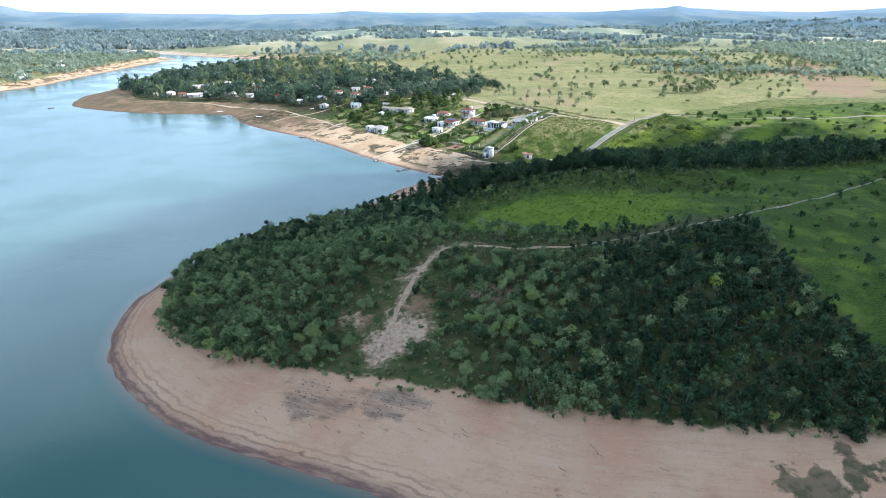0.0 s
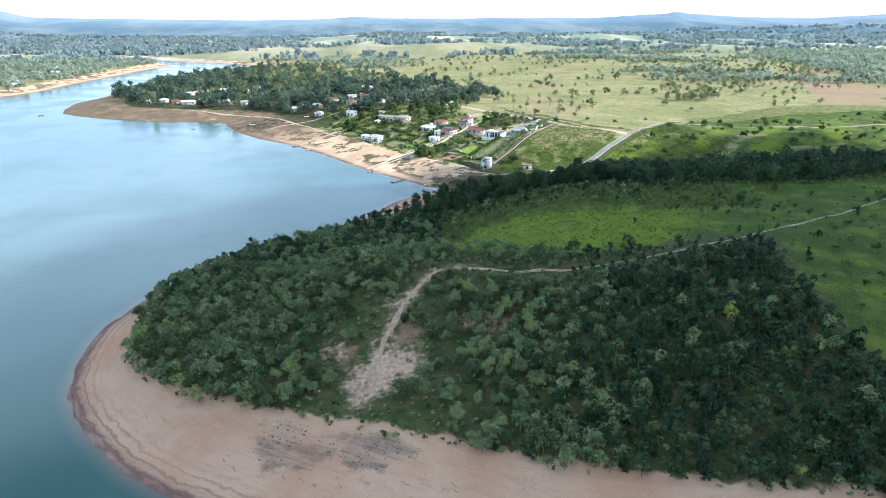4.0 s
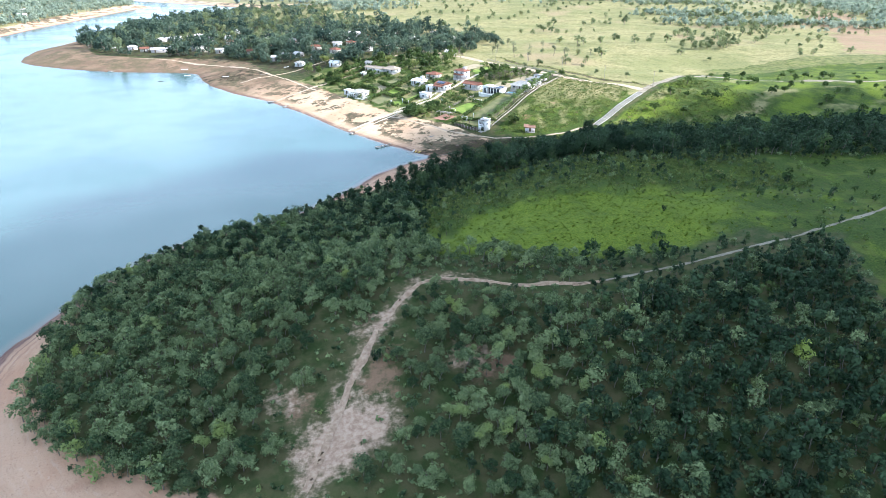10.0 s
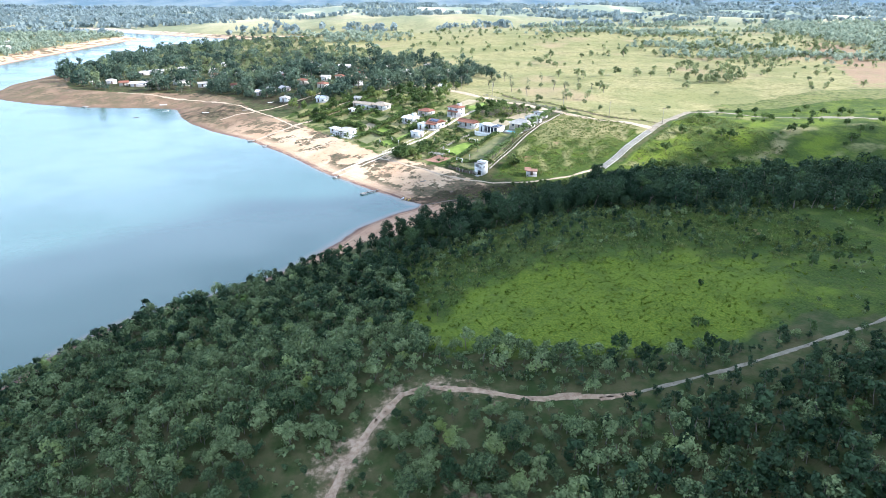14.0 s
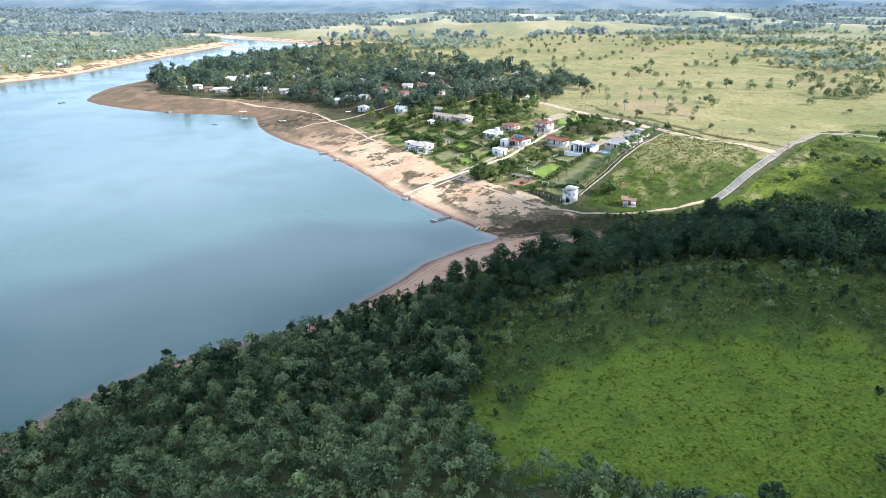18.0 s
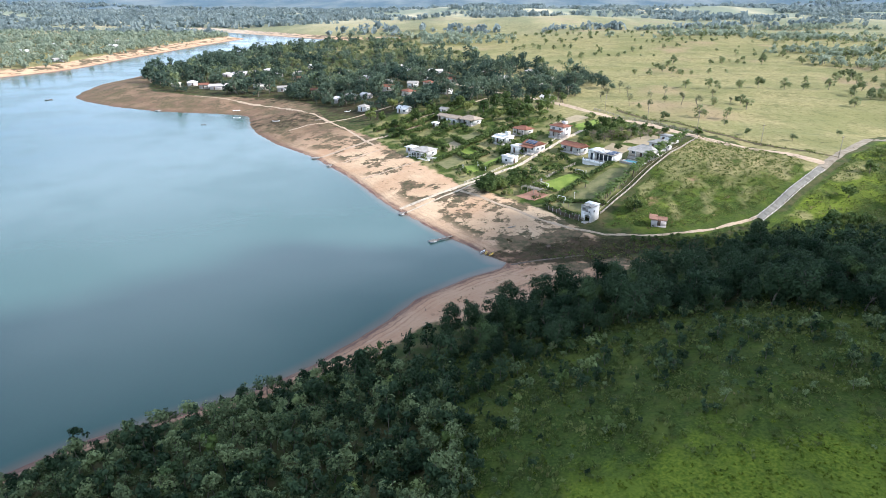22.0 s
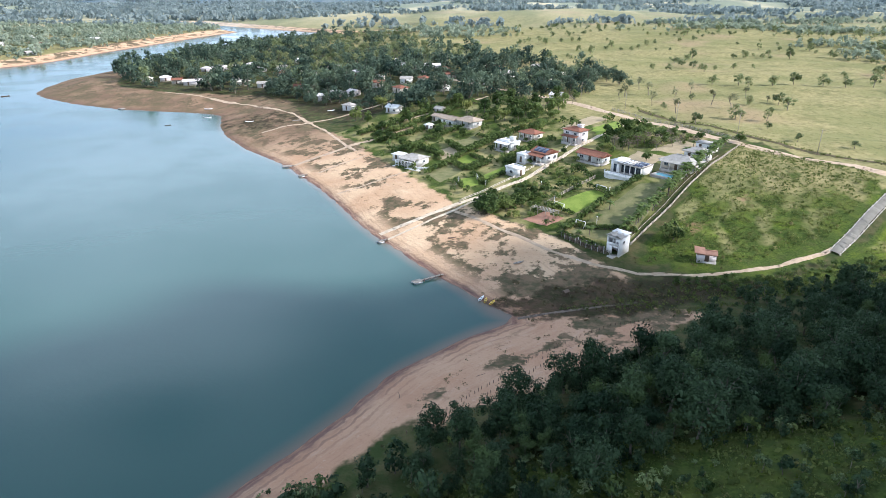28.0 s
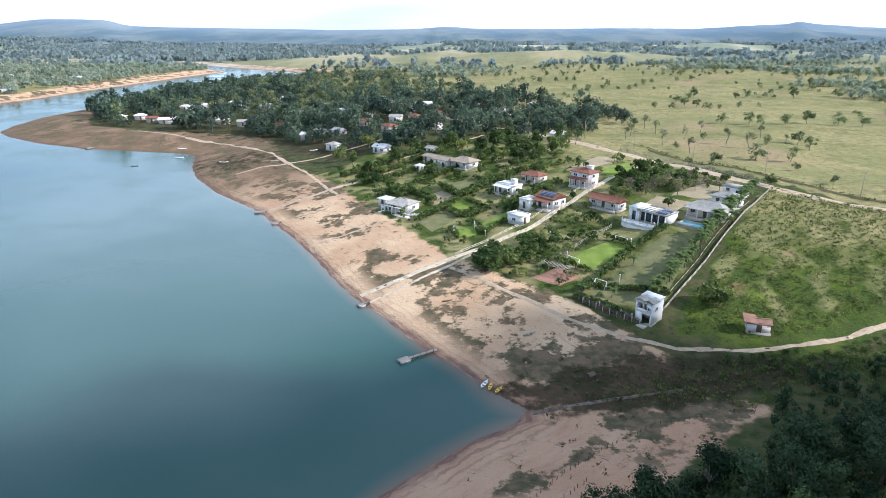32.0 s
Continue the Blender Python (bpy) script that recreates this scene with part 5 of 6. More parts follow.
    for i in range(3):
        part("skylight", box_mesh("skylight", [(0, 0, 0, 0.5, 5.4, 0.08)], M_HULL), top, at=pose(-2.3 + 1.3 * i, 0, 3.45))
    return top


modern_villa(*MODERN)
# white tower house at the foot of the boundary wall
def tower_house(x, y, z, turn):
    """A narrow two-storey boathouse: open ground floor and loggia on its front (local -y), grey roof, white slab behind."""
    w, d, h, t = 4.3, 4.7, 5.3, 0.2
    top = tagged(new("tower_house"), "white two-storey boathouse with grey roof and open loggia", "house")
    top.matrix_basis = pose(x, y, z, 0, 0, turn) @ Matrix.Scale(0.9, 4)
    part("foundation", box_mesh("foundation", [(0, 0, -0.8, w + 0.3, d + 0.3, 1.76)], M_CONCRETE), top)
    for px, py, a, b in ((w / 2 - t / 2, 0, t, d), (-w / 2 + t / 2, 0, t, d), (0, d / 2 - t / 2, w - 2 * t, t), (0, 0.2, w - 2 * t, t)):
        part("wall", box_mesh("wall", [(0, 0, h / 2, a, b, h)], M_WHITE), top, at=pose(px, py, 0.1))
    front = [(-1.15, 1.35, 1.6, 2.5), (0.6, 2.42, 1.9, 0.36), (1.82, 1.35, 0.26, 2.5), (-0.62, 3.05, 2.66, 0.9), (1.36, 3.75, 1.18, 2.3), (-1.83, 4.2, 0.24, 1.4), (-0.25, 4.2, 0.2, 1.4), (-0.62, 5.15, 2.66, 0.5), (1.36, 5.15, 1.18, 0.5)]
    for px, pz, a, c in front:
        part("front_wall", box_mesh("front_wall", [(0, 0, 0, a, t, c)], M_WHITE), top, at=pose(px, -d / 2 + t / 2, pz))
    part("floor_slab", box_mesh("floor_slab", [(0, 0, 0, w - 2 * t, 2.3, 0.16)], M_CONCRETE), top, at=pose(0, -1.05, 2.5))
    part("garage_door", box_mesh("garage_door", [(0, 0, 1.1, 1.7, 0.07, 2.2), (0, -0.04, 0.75, 1.7, 0.03, 0.05), (0, -0.04, 1.5, 1.7, 0.03, 0.05)], M_METAL), top, "grey ribbed garage door", at=pose(0.72, 0.06, 0.1))
    part("driveway", box_mesh("driveway", [(0.6, -0.9, -0.25, 2.0, 2.0, 0.7)], M_CONCRETE), top, at=pose(0, -d / 2 - 0.2, 0))
    window(top, pose(0, 0, 0, 0, 0, 180) @ pose(-1.4, d / 2, 3.85), 0.8, 0.9)
    window(top, pose(0, 0, 0, 0, 0, -90) @ pose(0.6, w / 2, 3.85), 1.0, 0.9)
    for k in (-1, 1):
        part("front_roof", roof_mesh("gable", 2.6, 2.3, 0.6, 0.22, 0.12, M_ROOFGREY), top, "grey tiled gable roof", at=pose(k * 1.08, -1.05, h + 0.1, 0, 0, 90))
    part("rear_roof", box_mesh("rear_roof", [(0, 0, 0, w + 0.5, 2.7, 0.14), (0, 0, -0.2, w - 0.1, 2.2, 0.3)], M_WHITE), top, "white sloping slab roof", at=pose(0, 1.15, h + 0.62, 5, 0, 0))
    return top


tower_house(43.4, 119.6, 3.0, -49)
ruin = house("farm_hut", "small derelict white hut with broken clay roof", 64.6, 115.6, -14, 5.4, 3.2, 2.1, "gable", M_PINK, M_EARTH, 0.8, 0.3, base=2.75)
part("lean_to", roof_mesh("shed", 2.4, 2.6, 0.6, 0.1, 0.1, M_EARTH), ruin, at=pose(-1.8, -0.4, 2.3, 4, 6, 0))

# houses along the point and between the trees
rng = np.random.RandomState(77)
for x, y, w, d, k in POINT_HOUSES:
    label, wall_mat, roof_mat = (("pale-walled village house with light roof", M_PINK, M_PINK), ("village house with red clay roof among trees", M_CREAM, M_CLAY), ("village house with grey roof among trees", M_WHITE, M_ROOFGREY), ("cream village house with faded roof", M_CREAM, M_CREAM))[k]
    house("village_house", label, x, y, rng.uniform(-60, 0) if y < 370 else rng.uniform(-15, 25), w, d, 2.9, ("gable", "hip")[int(w) % 2], wall_mat, roof_mat, 1.4, group="houses in the village wood", fine=False)
for x, y, k in ((-430, 640, 0), (-455, 700, 1), (-440, 780, 0), (-500, 690, 0), (-470, 850, 2), (-520, 780, 0), (-415, 610, 2), (-560, 640, 0)):
    house("far_house", "pale house on the far bank of the lake", x, y, k * 30, 12, 8, 3, "gable", M_WHITE, (M_WHITE, M_CLAY, M_ROOFGREY)[k], 1.6, group="houses on the far bank", fine=False)


# ---- garden ground ----
def plot(name, label, corners, mat, category, rise=0.12, n=14, cut=0.0):
    """A four-cornered piece of ground laid over the slope, with slightly wavy edges."""
    (a, b, c, d), k = (np.array(p, float) for p in corners), np.linspace(0, 1, n)
    s, t = (m.ravel()[:, None] for m in np.meshgrid(k, k))
    p = a * (1 - s) * (1 - t) + b * s * (1 - t) + c * s * t + d * (1 - s) * t
    p = p + cut * np.stack([waves(p[:, 0], p[:, 1], 7, 5, 2), waves(p[:, 0], p[:, 1], 6, 6, 2)], 1)
    edge = np.minimum(np.minimum(s, 1 - s), np.minimum(t, 1 - t)).ravel() < 1e-6
    z = lay(p[:, 0], p[:, 1]) + np.where(edge, rise * 0.3, rise)
    return tagged(new(name, mesh_of(name, np.column_stack([p, z]), grid_faces(n, n), [mat])), label, category, kind="structure")


M_TAN = plain("dry_grass_plot", (0.27, 0.22, 0.135), (0.36, 0.29, 0.18), 0.4, 0.95, relief=0.05)
plot("ground_lawn", "bright green mown playing field", [(29, 146.5), (45, 156), (48.5, 149.8), (35.5, 140.5)], M_LAWN, "lawn")
plot("ground_lawn", "worn olive lawn below the pool", [(37, 134), (58.4, 155.5), (66.5, 153), (51, 129.7)], M_OLIVE, "lawn")
plot("ground_lawn", "small sunlit playing lawn", [(2.7, 177), (9.6, 179.4), (9.9, 170.8), (4.2, 167.5)], M_LAWN, "lawn")
plot("ground_lawn", "green lawn beside the lane", [(10.3, 179), (20, 187.5), (20, 180), (12, 171)], M_LAWN, "lawn")
plot("ground_lawn", "vivid green lawn behind the houses", [(55.6, 218.5), (70.4, 235.3), (70, 217.2), (57, 208)], M_LAWN, "lawn", cut=0.6)
plot("ground_lawn", "hedged green garden plot", [(-0.6, 219.8), (9.8, 227.5), (16.2, 213.4), (6, 204.6)], M_OLIVE, "lawn")
plot("ground_lawn", "small hedged garden plot", [(1.2, 199.8), (6.9, 203), (12.1, 194.5), (5.5, 188)], M_LAWN, "lawn")
plot("ground_lawn", "dry lawn by the white villa", [(-8, 186), (0, 196), (5, 187), (-3, 175)], M_OLIVE, "lawn")
plot("ground_plot", "dry tan garden plot", [(-6.2, 210.9), (0.3, 214), (5.9, 204.8), (-3.4, 201.6)], M_TAN, "plot", cut=0.3)
plot("ground_lawn", "bare tan plot behind the houses", [(45, 224), (62.3, 246.5), (69, 241), (47.5, 214)], M_TAN, "plot")
plot("ground_plot", "bare reddish soil of a garden bed", [(21, 139), (28.5, 143.5), (33, 138.5), (27.5, 134.5)], M_EARTH, "plot", cut=0.4)
plot("ground_lawn", "rough grass court by the wall", [(33, 130.5), (36, 133.5), (49.5, 127), (45.5, 122.5)], M_OLIVE, "lawn")
plot("ground_yard", "pale paved yard between the villas", [(56, 176), (66, 186), (74, 178), (64, 170)], M_TAN, "yard", cut=0.5)
plot("ground_yard", "dusty yard by the road", [(70, 186), (86, 200), (94, 190), (80, 181)], M_TAN, "yard", cut=0.8)
strip("ground_slab", [(-17.6, 134), (3.7, 149.6), (12, 158)], 0.9, M_LANE, "narrow concrete boat ramp across the beach", "ramp", ragged=0.1, rise=0.14)
strip("ground_bank", [(146, 161), (129, 180), (113, 204), (98, 232), (87, 262)], 2.4, M_BANK, "dark earth bank beside the road", "bank", ragged=0.8, rise=0.2)

M_SAND = plain("creek_sand", (0.42, 0.30, 0.22), (0.32, 0.21, 0.15), 0.35, 0.95, relief=0.05)
strip("ground_creek", [(15, 89.5), (24, 92), (34, 93.8), (42, 94.6)], 0.8, M_STONE, "narrow muddy creek bed", "creek", ragged=0.8, rise=0.12)
# pool
pool = tagged(new("swimming_pool"), "turquoise swimming pool with pale stone rim", "pool")
pool.matrix_basis = pose(67.6, 159.6, high(67.6, 159.6) + 0.35, 0, 0, -49)
part("rim", box_mesh("rim", [(0, 1.9, 0, 9, 0.8, 0.5), (0, -1.9, 0, 9, 0.8, 0.5), (-4.1, 0, 0, 0.8, 3.0, 0.5), (4.1, 0, 0, 0.8, 3.0, 0.5), (0, 0, -0.6, 9, 4.6, 0.6)], M_CONCRETE), pool)
part("pool_water", box_mesh("pool_water", [(0, 0, -0.05, 7.4, 3.0, 0.45)], M_POOL), pool, "clear turquoise water")


# ---- walls, fences ----
def run_of(line, gap):
    p = np.array(line, float)
    s = np.r_[0, np.cumsum(np.hypot(*np.diff(p, axis=0).T))]
    k = np.linspace(0, s[-1], max(2, int(round(s[-1] / gap)) + 1))
    return np.stack([np.interp(k, s, p[:, 0]), np.interp(k, s, p[:, 1])], 1)


def barrier(name, label, line, gap, tall, panel_mat, post_mat, category, rails=0, thick=0.14, posts=True):
    """A wall of panels, or a fence of rails, between posts."""
    p = run_of(line, gap)
    z = lay(p[:, 0], p[:, 1])
    top = tagged(new(name), label, category)
    top.matrix_basis = pose(*p[0], z[0])
    back = top.matrix_basis.inverted()
    for k in range(len(p)):
        if posts:
            part("post", box_mesh("post", [(0, 0, tall / 2 - 0.15, thick * 1.6, thick * 1.6, tall + 0.5)], post_mat), top, at=back @ pose(*p[k], z[k]))
        if k + 1 < len(p):
            step_, rise = p[k + 1] - p[k], z[k + 1] - z[k]
            run = float(np.hypot(*step_))
            turn = Matrix.Translation((*((p[k] + p[k + 1]) / 2), (z[k] + z[k + 1]) / 2)) @ pose(0, 0, 0, 0, -math.degrees(math.atan2(rise, run)), math.degrees(math.atan2(step_[1], step_[0])))
            long = round(math.hypot(run, rise) - thick * 1.6, 1)
            for r in range(max(1, rails)):
                size = (long, thick, tall) if not rails else (long, 0.06, 0.12)
                part("panel" if not rails else "rail", box_mesh("panel", [(0, 0, size[2] / 2 - 0.1 if not rails else tall * (r + 1) / rails - 0.1, *size)], panel_mat), top, at=back @ turn)
    return top


barrier("boundary_wall", "long pale concrete garden wall", [(47.5, 122.5), (63.1, 140.3), (91.8, 176.7), (103.5, 192)], 3.0, 0.75, M_WALL, M_WALL, "wall")
barrier("boundary_wall", "low dark garden wall facing the lake", [(30.5, 128), (40, 119.8)], 2.4, 1.3, M_STONE, M_CONCRETE, "wall")
barrier("garden_fence", "white post-and-rail fence along the lane", [(4, 149.6), (19.5, 165.5), (31.5, 178.5), (53.5, 201.5)], 2.6, 0.8, M_CREAM, M_CREAM, "fence", 2, 0.08)
barrier("garden_fence", "white post-and-rail fence across the lane", [(3.5, 154.8), (17, 168), (29, 181), (50, 204.5)], 2.6, 0.8, M_CREAM, M_CREAM, "fence", 2, 0.08)
barrier("garden_fence", "pale fence round the playing field", [(31.5, 131.5), (47.5, 149), (57, 158)], 2.4, 1.1, M_WALL, M_WALL, "fence", 3, 0.1)
barrier("garden_fence", "pale fence beside the playing field", [(28.5, 147), (47, 166)], 2.4, 1.1, M_WALL, M_WALL, "fence", 3, 0.1)
barrier("garden_fence", "timber fence behind the gardens", [(75, 262), (92, 222), (106, 200)], 4.0, 1.2, M_WOOD, M_WOOD, "fence", 3, 0.12)
for line in ([(98.4, 116.6), (113.9, 130.0), (133.2, 147.6)], [(96.6, 118.5), (112.1, 132.0), (131, 149.2)]):
    barrier("road_parapet", "low pale kerb wall beside the paved ramp", line, 3.0, 0.32, M_CONCRETE, M_CREAM, "wall", thick=0.16)
barrier("terrace_wall", "white balustrade round the lakeside villa", [(-20, 201.5), (-12, 192.5), (-6, 190.5)], 1.5, 0.9, M_WHITE, M_WHITE, "wall")


def trellis(x, y, turn, long, wide, label):
    """A low open frame of posts, beams and laths over a garden bed."""
    top = tagged(new("garden_trellis"), label, "trellis")
    top.matrix_basis = pose(x, y, high(x, y), 0, 0, turn)
    for i in range(4):
        for j in (-1, 1):
            part("post", box_mesh("post", [(0, 0, 0.75, 0.1, 0.1, 1.7)], M_WOOD), top, at=pose(long * (i / 3 - 0.5), j * wide / 2, 0))
    for j in (-1, 0, 1):
        part("beam", box_mesh("beam", [(0, 0, 1.65, long + 0.3, 0.09, 0.1)], M_WOOD), top, at=pose(0, j * wide / 2, 0))
    for i in range(int(long / 0.6)):
        part("lath", box_mesh("lath", [(0, 0, 1.74, 0.08, wide + 0.3, 0.06)], M_CONCRETE), top, at=pose(-long / 2 + 0.3 + 0.6 * i, 0, 0))


trellis(27.5, 141.5, -43, 8.0, 2.6, "low grey lath frame over a garden bed")
terrace = tagged(new("villa_terrace"), "white paved terrace before the lakeside villa", "terrace")
terrace.matrix_basis = pose(-14.5, 195.3, high(-14.5, 195.3) - 0.25, 0, 0, -38)
part("slab", box_mesh("slab", [(0, 0, -0.6, 13, 4.6, 1.5), (5.4, 3.6, -0.6, 2.2, 3.0, 1.5)], M_WHITE), terrace)
for k in range(7):
    part("pergola_post", box_mesh("pergola_post", [(0, 0, 1.25, 0.2, 0.2, 2.3)], M_WHITE), terrace, at=pose(-5.6 + 1.5 * k, -1.6, 0.1))
part("pergola_beam", box_mesh("pergola_beam", [(-1.1, -1.6, 2.5, 9.6, 0.22, 0.22)], M_WHITE), terrace)
barrier("garden_fence", "dark mesh fence with pale posts facing the lake track", [(31, 126.4), (36, 121.5), (41, 117.6)], 1.6, 1.25, M_STONE, M_CONCRETE, "fence", 4, 0.09)
barrier("garden_wall", "low dark wall across the worn lawn", [(37.5, 133.2), (49.5, 127.6)], 2.4, 0.55, M_STONE, M_STONE, "wall", posts=False)
barrier("garden_wall", "pale kerb wall beside the palm walk", [(46.3, 123.4), (61.7, 141.6), (90.3, 178)], 3.0, 0.25, M_WALL, M_WALL, "wall", posts=False)


def goal(x, y, turn, w=3.6):
    top = tagged(new("football_goal"), "white football goal on a lawn", "goal", "football goals")
    top.matrix_basis = pose(x, y, high(x, y) + 0.1, 0, 0, turn)
    for s in (-1, 1):
        part("goal_post", box_mesh("goal_post", [(0, 0, 1.0, 0.11, 0.11, 2.0)], M_WHITE), top, at=pose(s * w / 2, 0, 0))
        part("back_stay", box_mesh("back_stay", [(0, 0, 0, 0.07, 0.07, 2.2)], M_WHITE), top, at=pose(s * w / 2, 0.55, 1.0, 30, 0, 0))
    part("crossbar", box_mesh("crossbar", [(0, 0, 2.0, w + 0.11, 0.11, 0.11)], M_WHITE), top)


goal(32.2, 143.8, 128), goal(46.2, 153.2, -52), goal(3.4, 172.2, 90, 3), goal(9.5, 175.2, -90, 3), goal(36.4, 132.8, 135, 3)
for x, y in ((48, 150.5), (31, 146), (41, 134), (12, 166), (29, 160), (56, 158)):
    lamp = tagged(new("garden_lamp"), "slim white garden lamp post", "lamp post", "garden lamps")
    lamp.matrix_basis = pose(x, y, high(x, y)) @ Matrix.Scale(0.75, 4)
    part("pole", box_mesh("pole", [(0, 0, 1.5, 0.12, 0.12, 3.2)], M_WHITE), lamp)
    part("lamp_head", box_mesh("lamp_head", [(0, 0, 3.25, 0.34, 0.34, 0.32)], M_HULL), lamp)


# ---- palms, hedges, garden trees ----
def frond_mesh():
    k = np.linspace(0, 1, 7)
    mid = np.stack([2.3 * k, 0 * k, 0.75 * k - 1.7 * k**2], 1)
    wide = 0.5 * np.sin(np.clip(k * 1.05 + 0.08, 0, 1) * math.pi) ** 0.7 + 0.02
    v = np.concatenate([mid + np.stack([0 * k, s * wide, -abs(s) * wide * 0.5], 1) for s in (-1, 0, 1)])
    f = [(i + 7 * r, i + 1 + 7 * r, i + 8 + 7 * r, i + 7 + 7 * r) for r in (0, 1) for i in range(6)]
    return mesh_of("frond", v, f, [M_GARDEN], np.full(len(v), 0.45))


FROND = frond_mesh()
PALM_TRUNK = mesh_of("trunk", *stem([(0, 0, -0.3), (0.08, 0, 1.1), (0.05, 0.05, 2.4), (0, 0, 3.5)], [0.2, 0.15, 0.13, 0.12], 6), [M_BARK])


def palm(x, y, size, group="palms along the garden wall"):
    top = tagged(new("palm"), "feathery green garden palm", "palm", group)
    top.matrix_basis = pose(x, y, high(x, y), 0, 0, x * 31 % 360) @ Matrix.Scale(size, 4)
    part("trunk", PALM_TRUNK, top)
    for k in range(11):
        part("frond", FROND, top, at=pose(0, 0, 3.4, 0, -((k * 7) % 5) * 11 + 12, k * 360 / 11 + (k % 3) * 7))


rng = np.random.RandomState(5)
for k, (x, y) in enumerate(run_of([(47.5, 126.5), (61, 142.5), (89.5, 178), (100, 192)], 2.7)):
    palm(x - rng.uniform(0.5, 1.6), y + rng.uniform(-0.3, 0.8), rng.uniform(0.7, 1.1))
for x, y in ((46, 141), (42, 136), (70, 154), (76, 158), (78, 160.5), (38, 128.5), (35, 127.5), (31.5, 131), (-15, 200), (-16, 196.5), (2, 238), (5, 234), (-2, 242), (44.5, 121.8), (53, 133.5), (80, 178), (86, 189), (60, 199)):
    palm(x, y, rng.uniform(0.5, 0.8), "garden palms")


def hedge(line, gap, size, label, seed):
    p = run_of(line, gap)
    r = np.random.RandomState(seed)
    shrub.wood("hedge", np.column_stack([p + r.uniform(-0.3, 0.3, p.shape), size * r.uniform(0.8, 1.2, len(p))]), label, "hedge", seed, share=0.35, broad=1.6)


HEDGES = [([(0.3, 215.6), (4.5, 206.6), (16.8, 217)], 0.6), ([(12, 226), (17, 217.5)], 0.6), ([(0.8, 198.6), (7.5, 187.2), (14.6, 191.5), (8, 202)], 0.55), ([(-30.6, 232.6), (-15, 243), (-0.6, 253.8)], 0.75), ([(-19.5, 216.5), (-4, 231), (12, 247)], 0.7), ([(-6.5, 211.2), (-3.6, 201.2)], 0.5), ([(12.2, 171), (20.5, 180), (20.5, 188)], 0.5), ([(36.5, 132.6), (50.8, 128.8)], 0.4),
          ([(32, 131.5), (48.5, 149.5), (60, 159.5)], 0.62), ([(-0.6, 219.8), (6, 204.6), (16, 213)], 0.7), ([(1, 200), (5.5, 187.5), (12, 194.5)], 0.6), ([(-8, 186), (10, 210), (18, 222)], 0.7), ([(10, 179), (12, 170.5)], 0.6),
          ([(2.5, 177.2), (4.2, 167.3)], 0.55), ([(-40, 245), (-12, 270), (8, 292)], 0.9), ([(-33, 240), (0, 268), (12, 285)], 0.8), ([(30, 128.8), (39, 121.2)], 0.6), ([(45, 156.3), (48.7, 150)], 0.6), ([(28.7, 146.8), (35.3, 140)], 0.55),
          ([(20, 188), (25, 194), (34, 203)], 0.8), ([(-20, 225), (-8, 212), (-3, 205)], 0.8), ([(36, 134), (50.5, 127.5)], 0.45), ([(16, 215), (27, 225), (40, 232)], 0.9)]
for k, (line, size) in enumerate(HEDGES):
    hedge(line, 0.55, size * 1.5, "clipped green garden hedge", 100 + k)

for k, (x, y, s) in enumerate([(10.5, 146.5, 1.15), (14, 148.5, 1.0), (13, 145, 0.9), (18, 150, 0.75), (21, 152.5, 0.7), (20, 148, 0.7), (24, 151, 0.65), (17, 146, 0.8), (26, 155, 0.6), (23, 155.5, 0.6), (29, 157, 0.5), (58.8, 124, 1.0), (59.5, 123, 0.85), (64, 206, 0.9), (69, 210, 1.0), (74, 205, 0.9), (61, 212, 0.7),
                              (78, 201, 0.8), (66, 200, 0.8), (71, 198, 0.7), (30, 244, 1.1), (36, 240, 1.0), (20, 250, 1.1), (45, 243, 0.9), (-4, 232, 0.8), (6, 230, 0.7), (30, 219, 0.7), (56, 190, 0.6), (41, 190, 0.5), (92, 199, 0.7), (84, 206, 0.8), (-24, 246, 0.8), (-30, 251, 0.9)]):
    bush.single(x, y, s, k * 83 % 360, "dense rounded garden bush reaching to the ground", "bushes in the gardens", k)
GARDEN_TREES = [(10.5, 146, 0.75), (13, 149, 0.7), (14, 145, 0.72), (17, 148, 0.6), (20, 150, 0.5), (22, 147, 0.5), (58.8, 124, 0.72), (8, 262, 0.9), (16, 258, 1.1), (22, 262, 1.2), (28, 255, 1.2), (34, 252, 1.1), (38, 246, 1.0), (44, 250, 1.2), (50, 258, 1.1), (24, 244, 0.8),
                (60, 205, 0.7), (66, 208, 0.8), (70, 203, 0.75), (64, 199, 0.7), (75, 208, 0.8), (80, 205, 0.6), (68, 194, 0.7), (73, 190, 0.6), (62, 192, 0.6), (57, 195, 0.55), (78, 197, 0.7), (105, 196, 0.55), (38, 160, 0.45), (30, 165, 0.4), (36, 170, 0.45), (26, 158, 0.5),
                (-30, 238, 0.6), (-25, 232, 0.6), (-20, 262, 0.8), (-12, 275, 0.9), (4, 278, 1.0), (-38, 262, 0.8), (-45, 272, 0.9), (-34, 290, 1.0), (40, 270, 1.1), (52, 282, 1.0), (28, 275, 1.1), (62, 286, 0.8), (-14, 214, 0.5), (14, 230, 0.6), (36, 220, 0.7), (30, 226, 0.6), (25, 152, 0.4), (43, 172, 0.45), (66, 176, 0.5)]
for k, (x, y, s) in enumerate(GARDEN_TREES):
    garden.single(x, y, s, k * 77 % 360, "leafy green garden tree", "trees in the gardens", k)
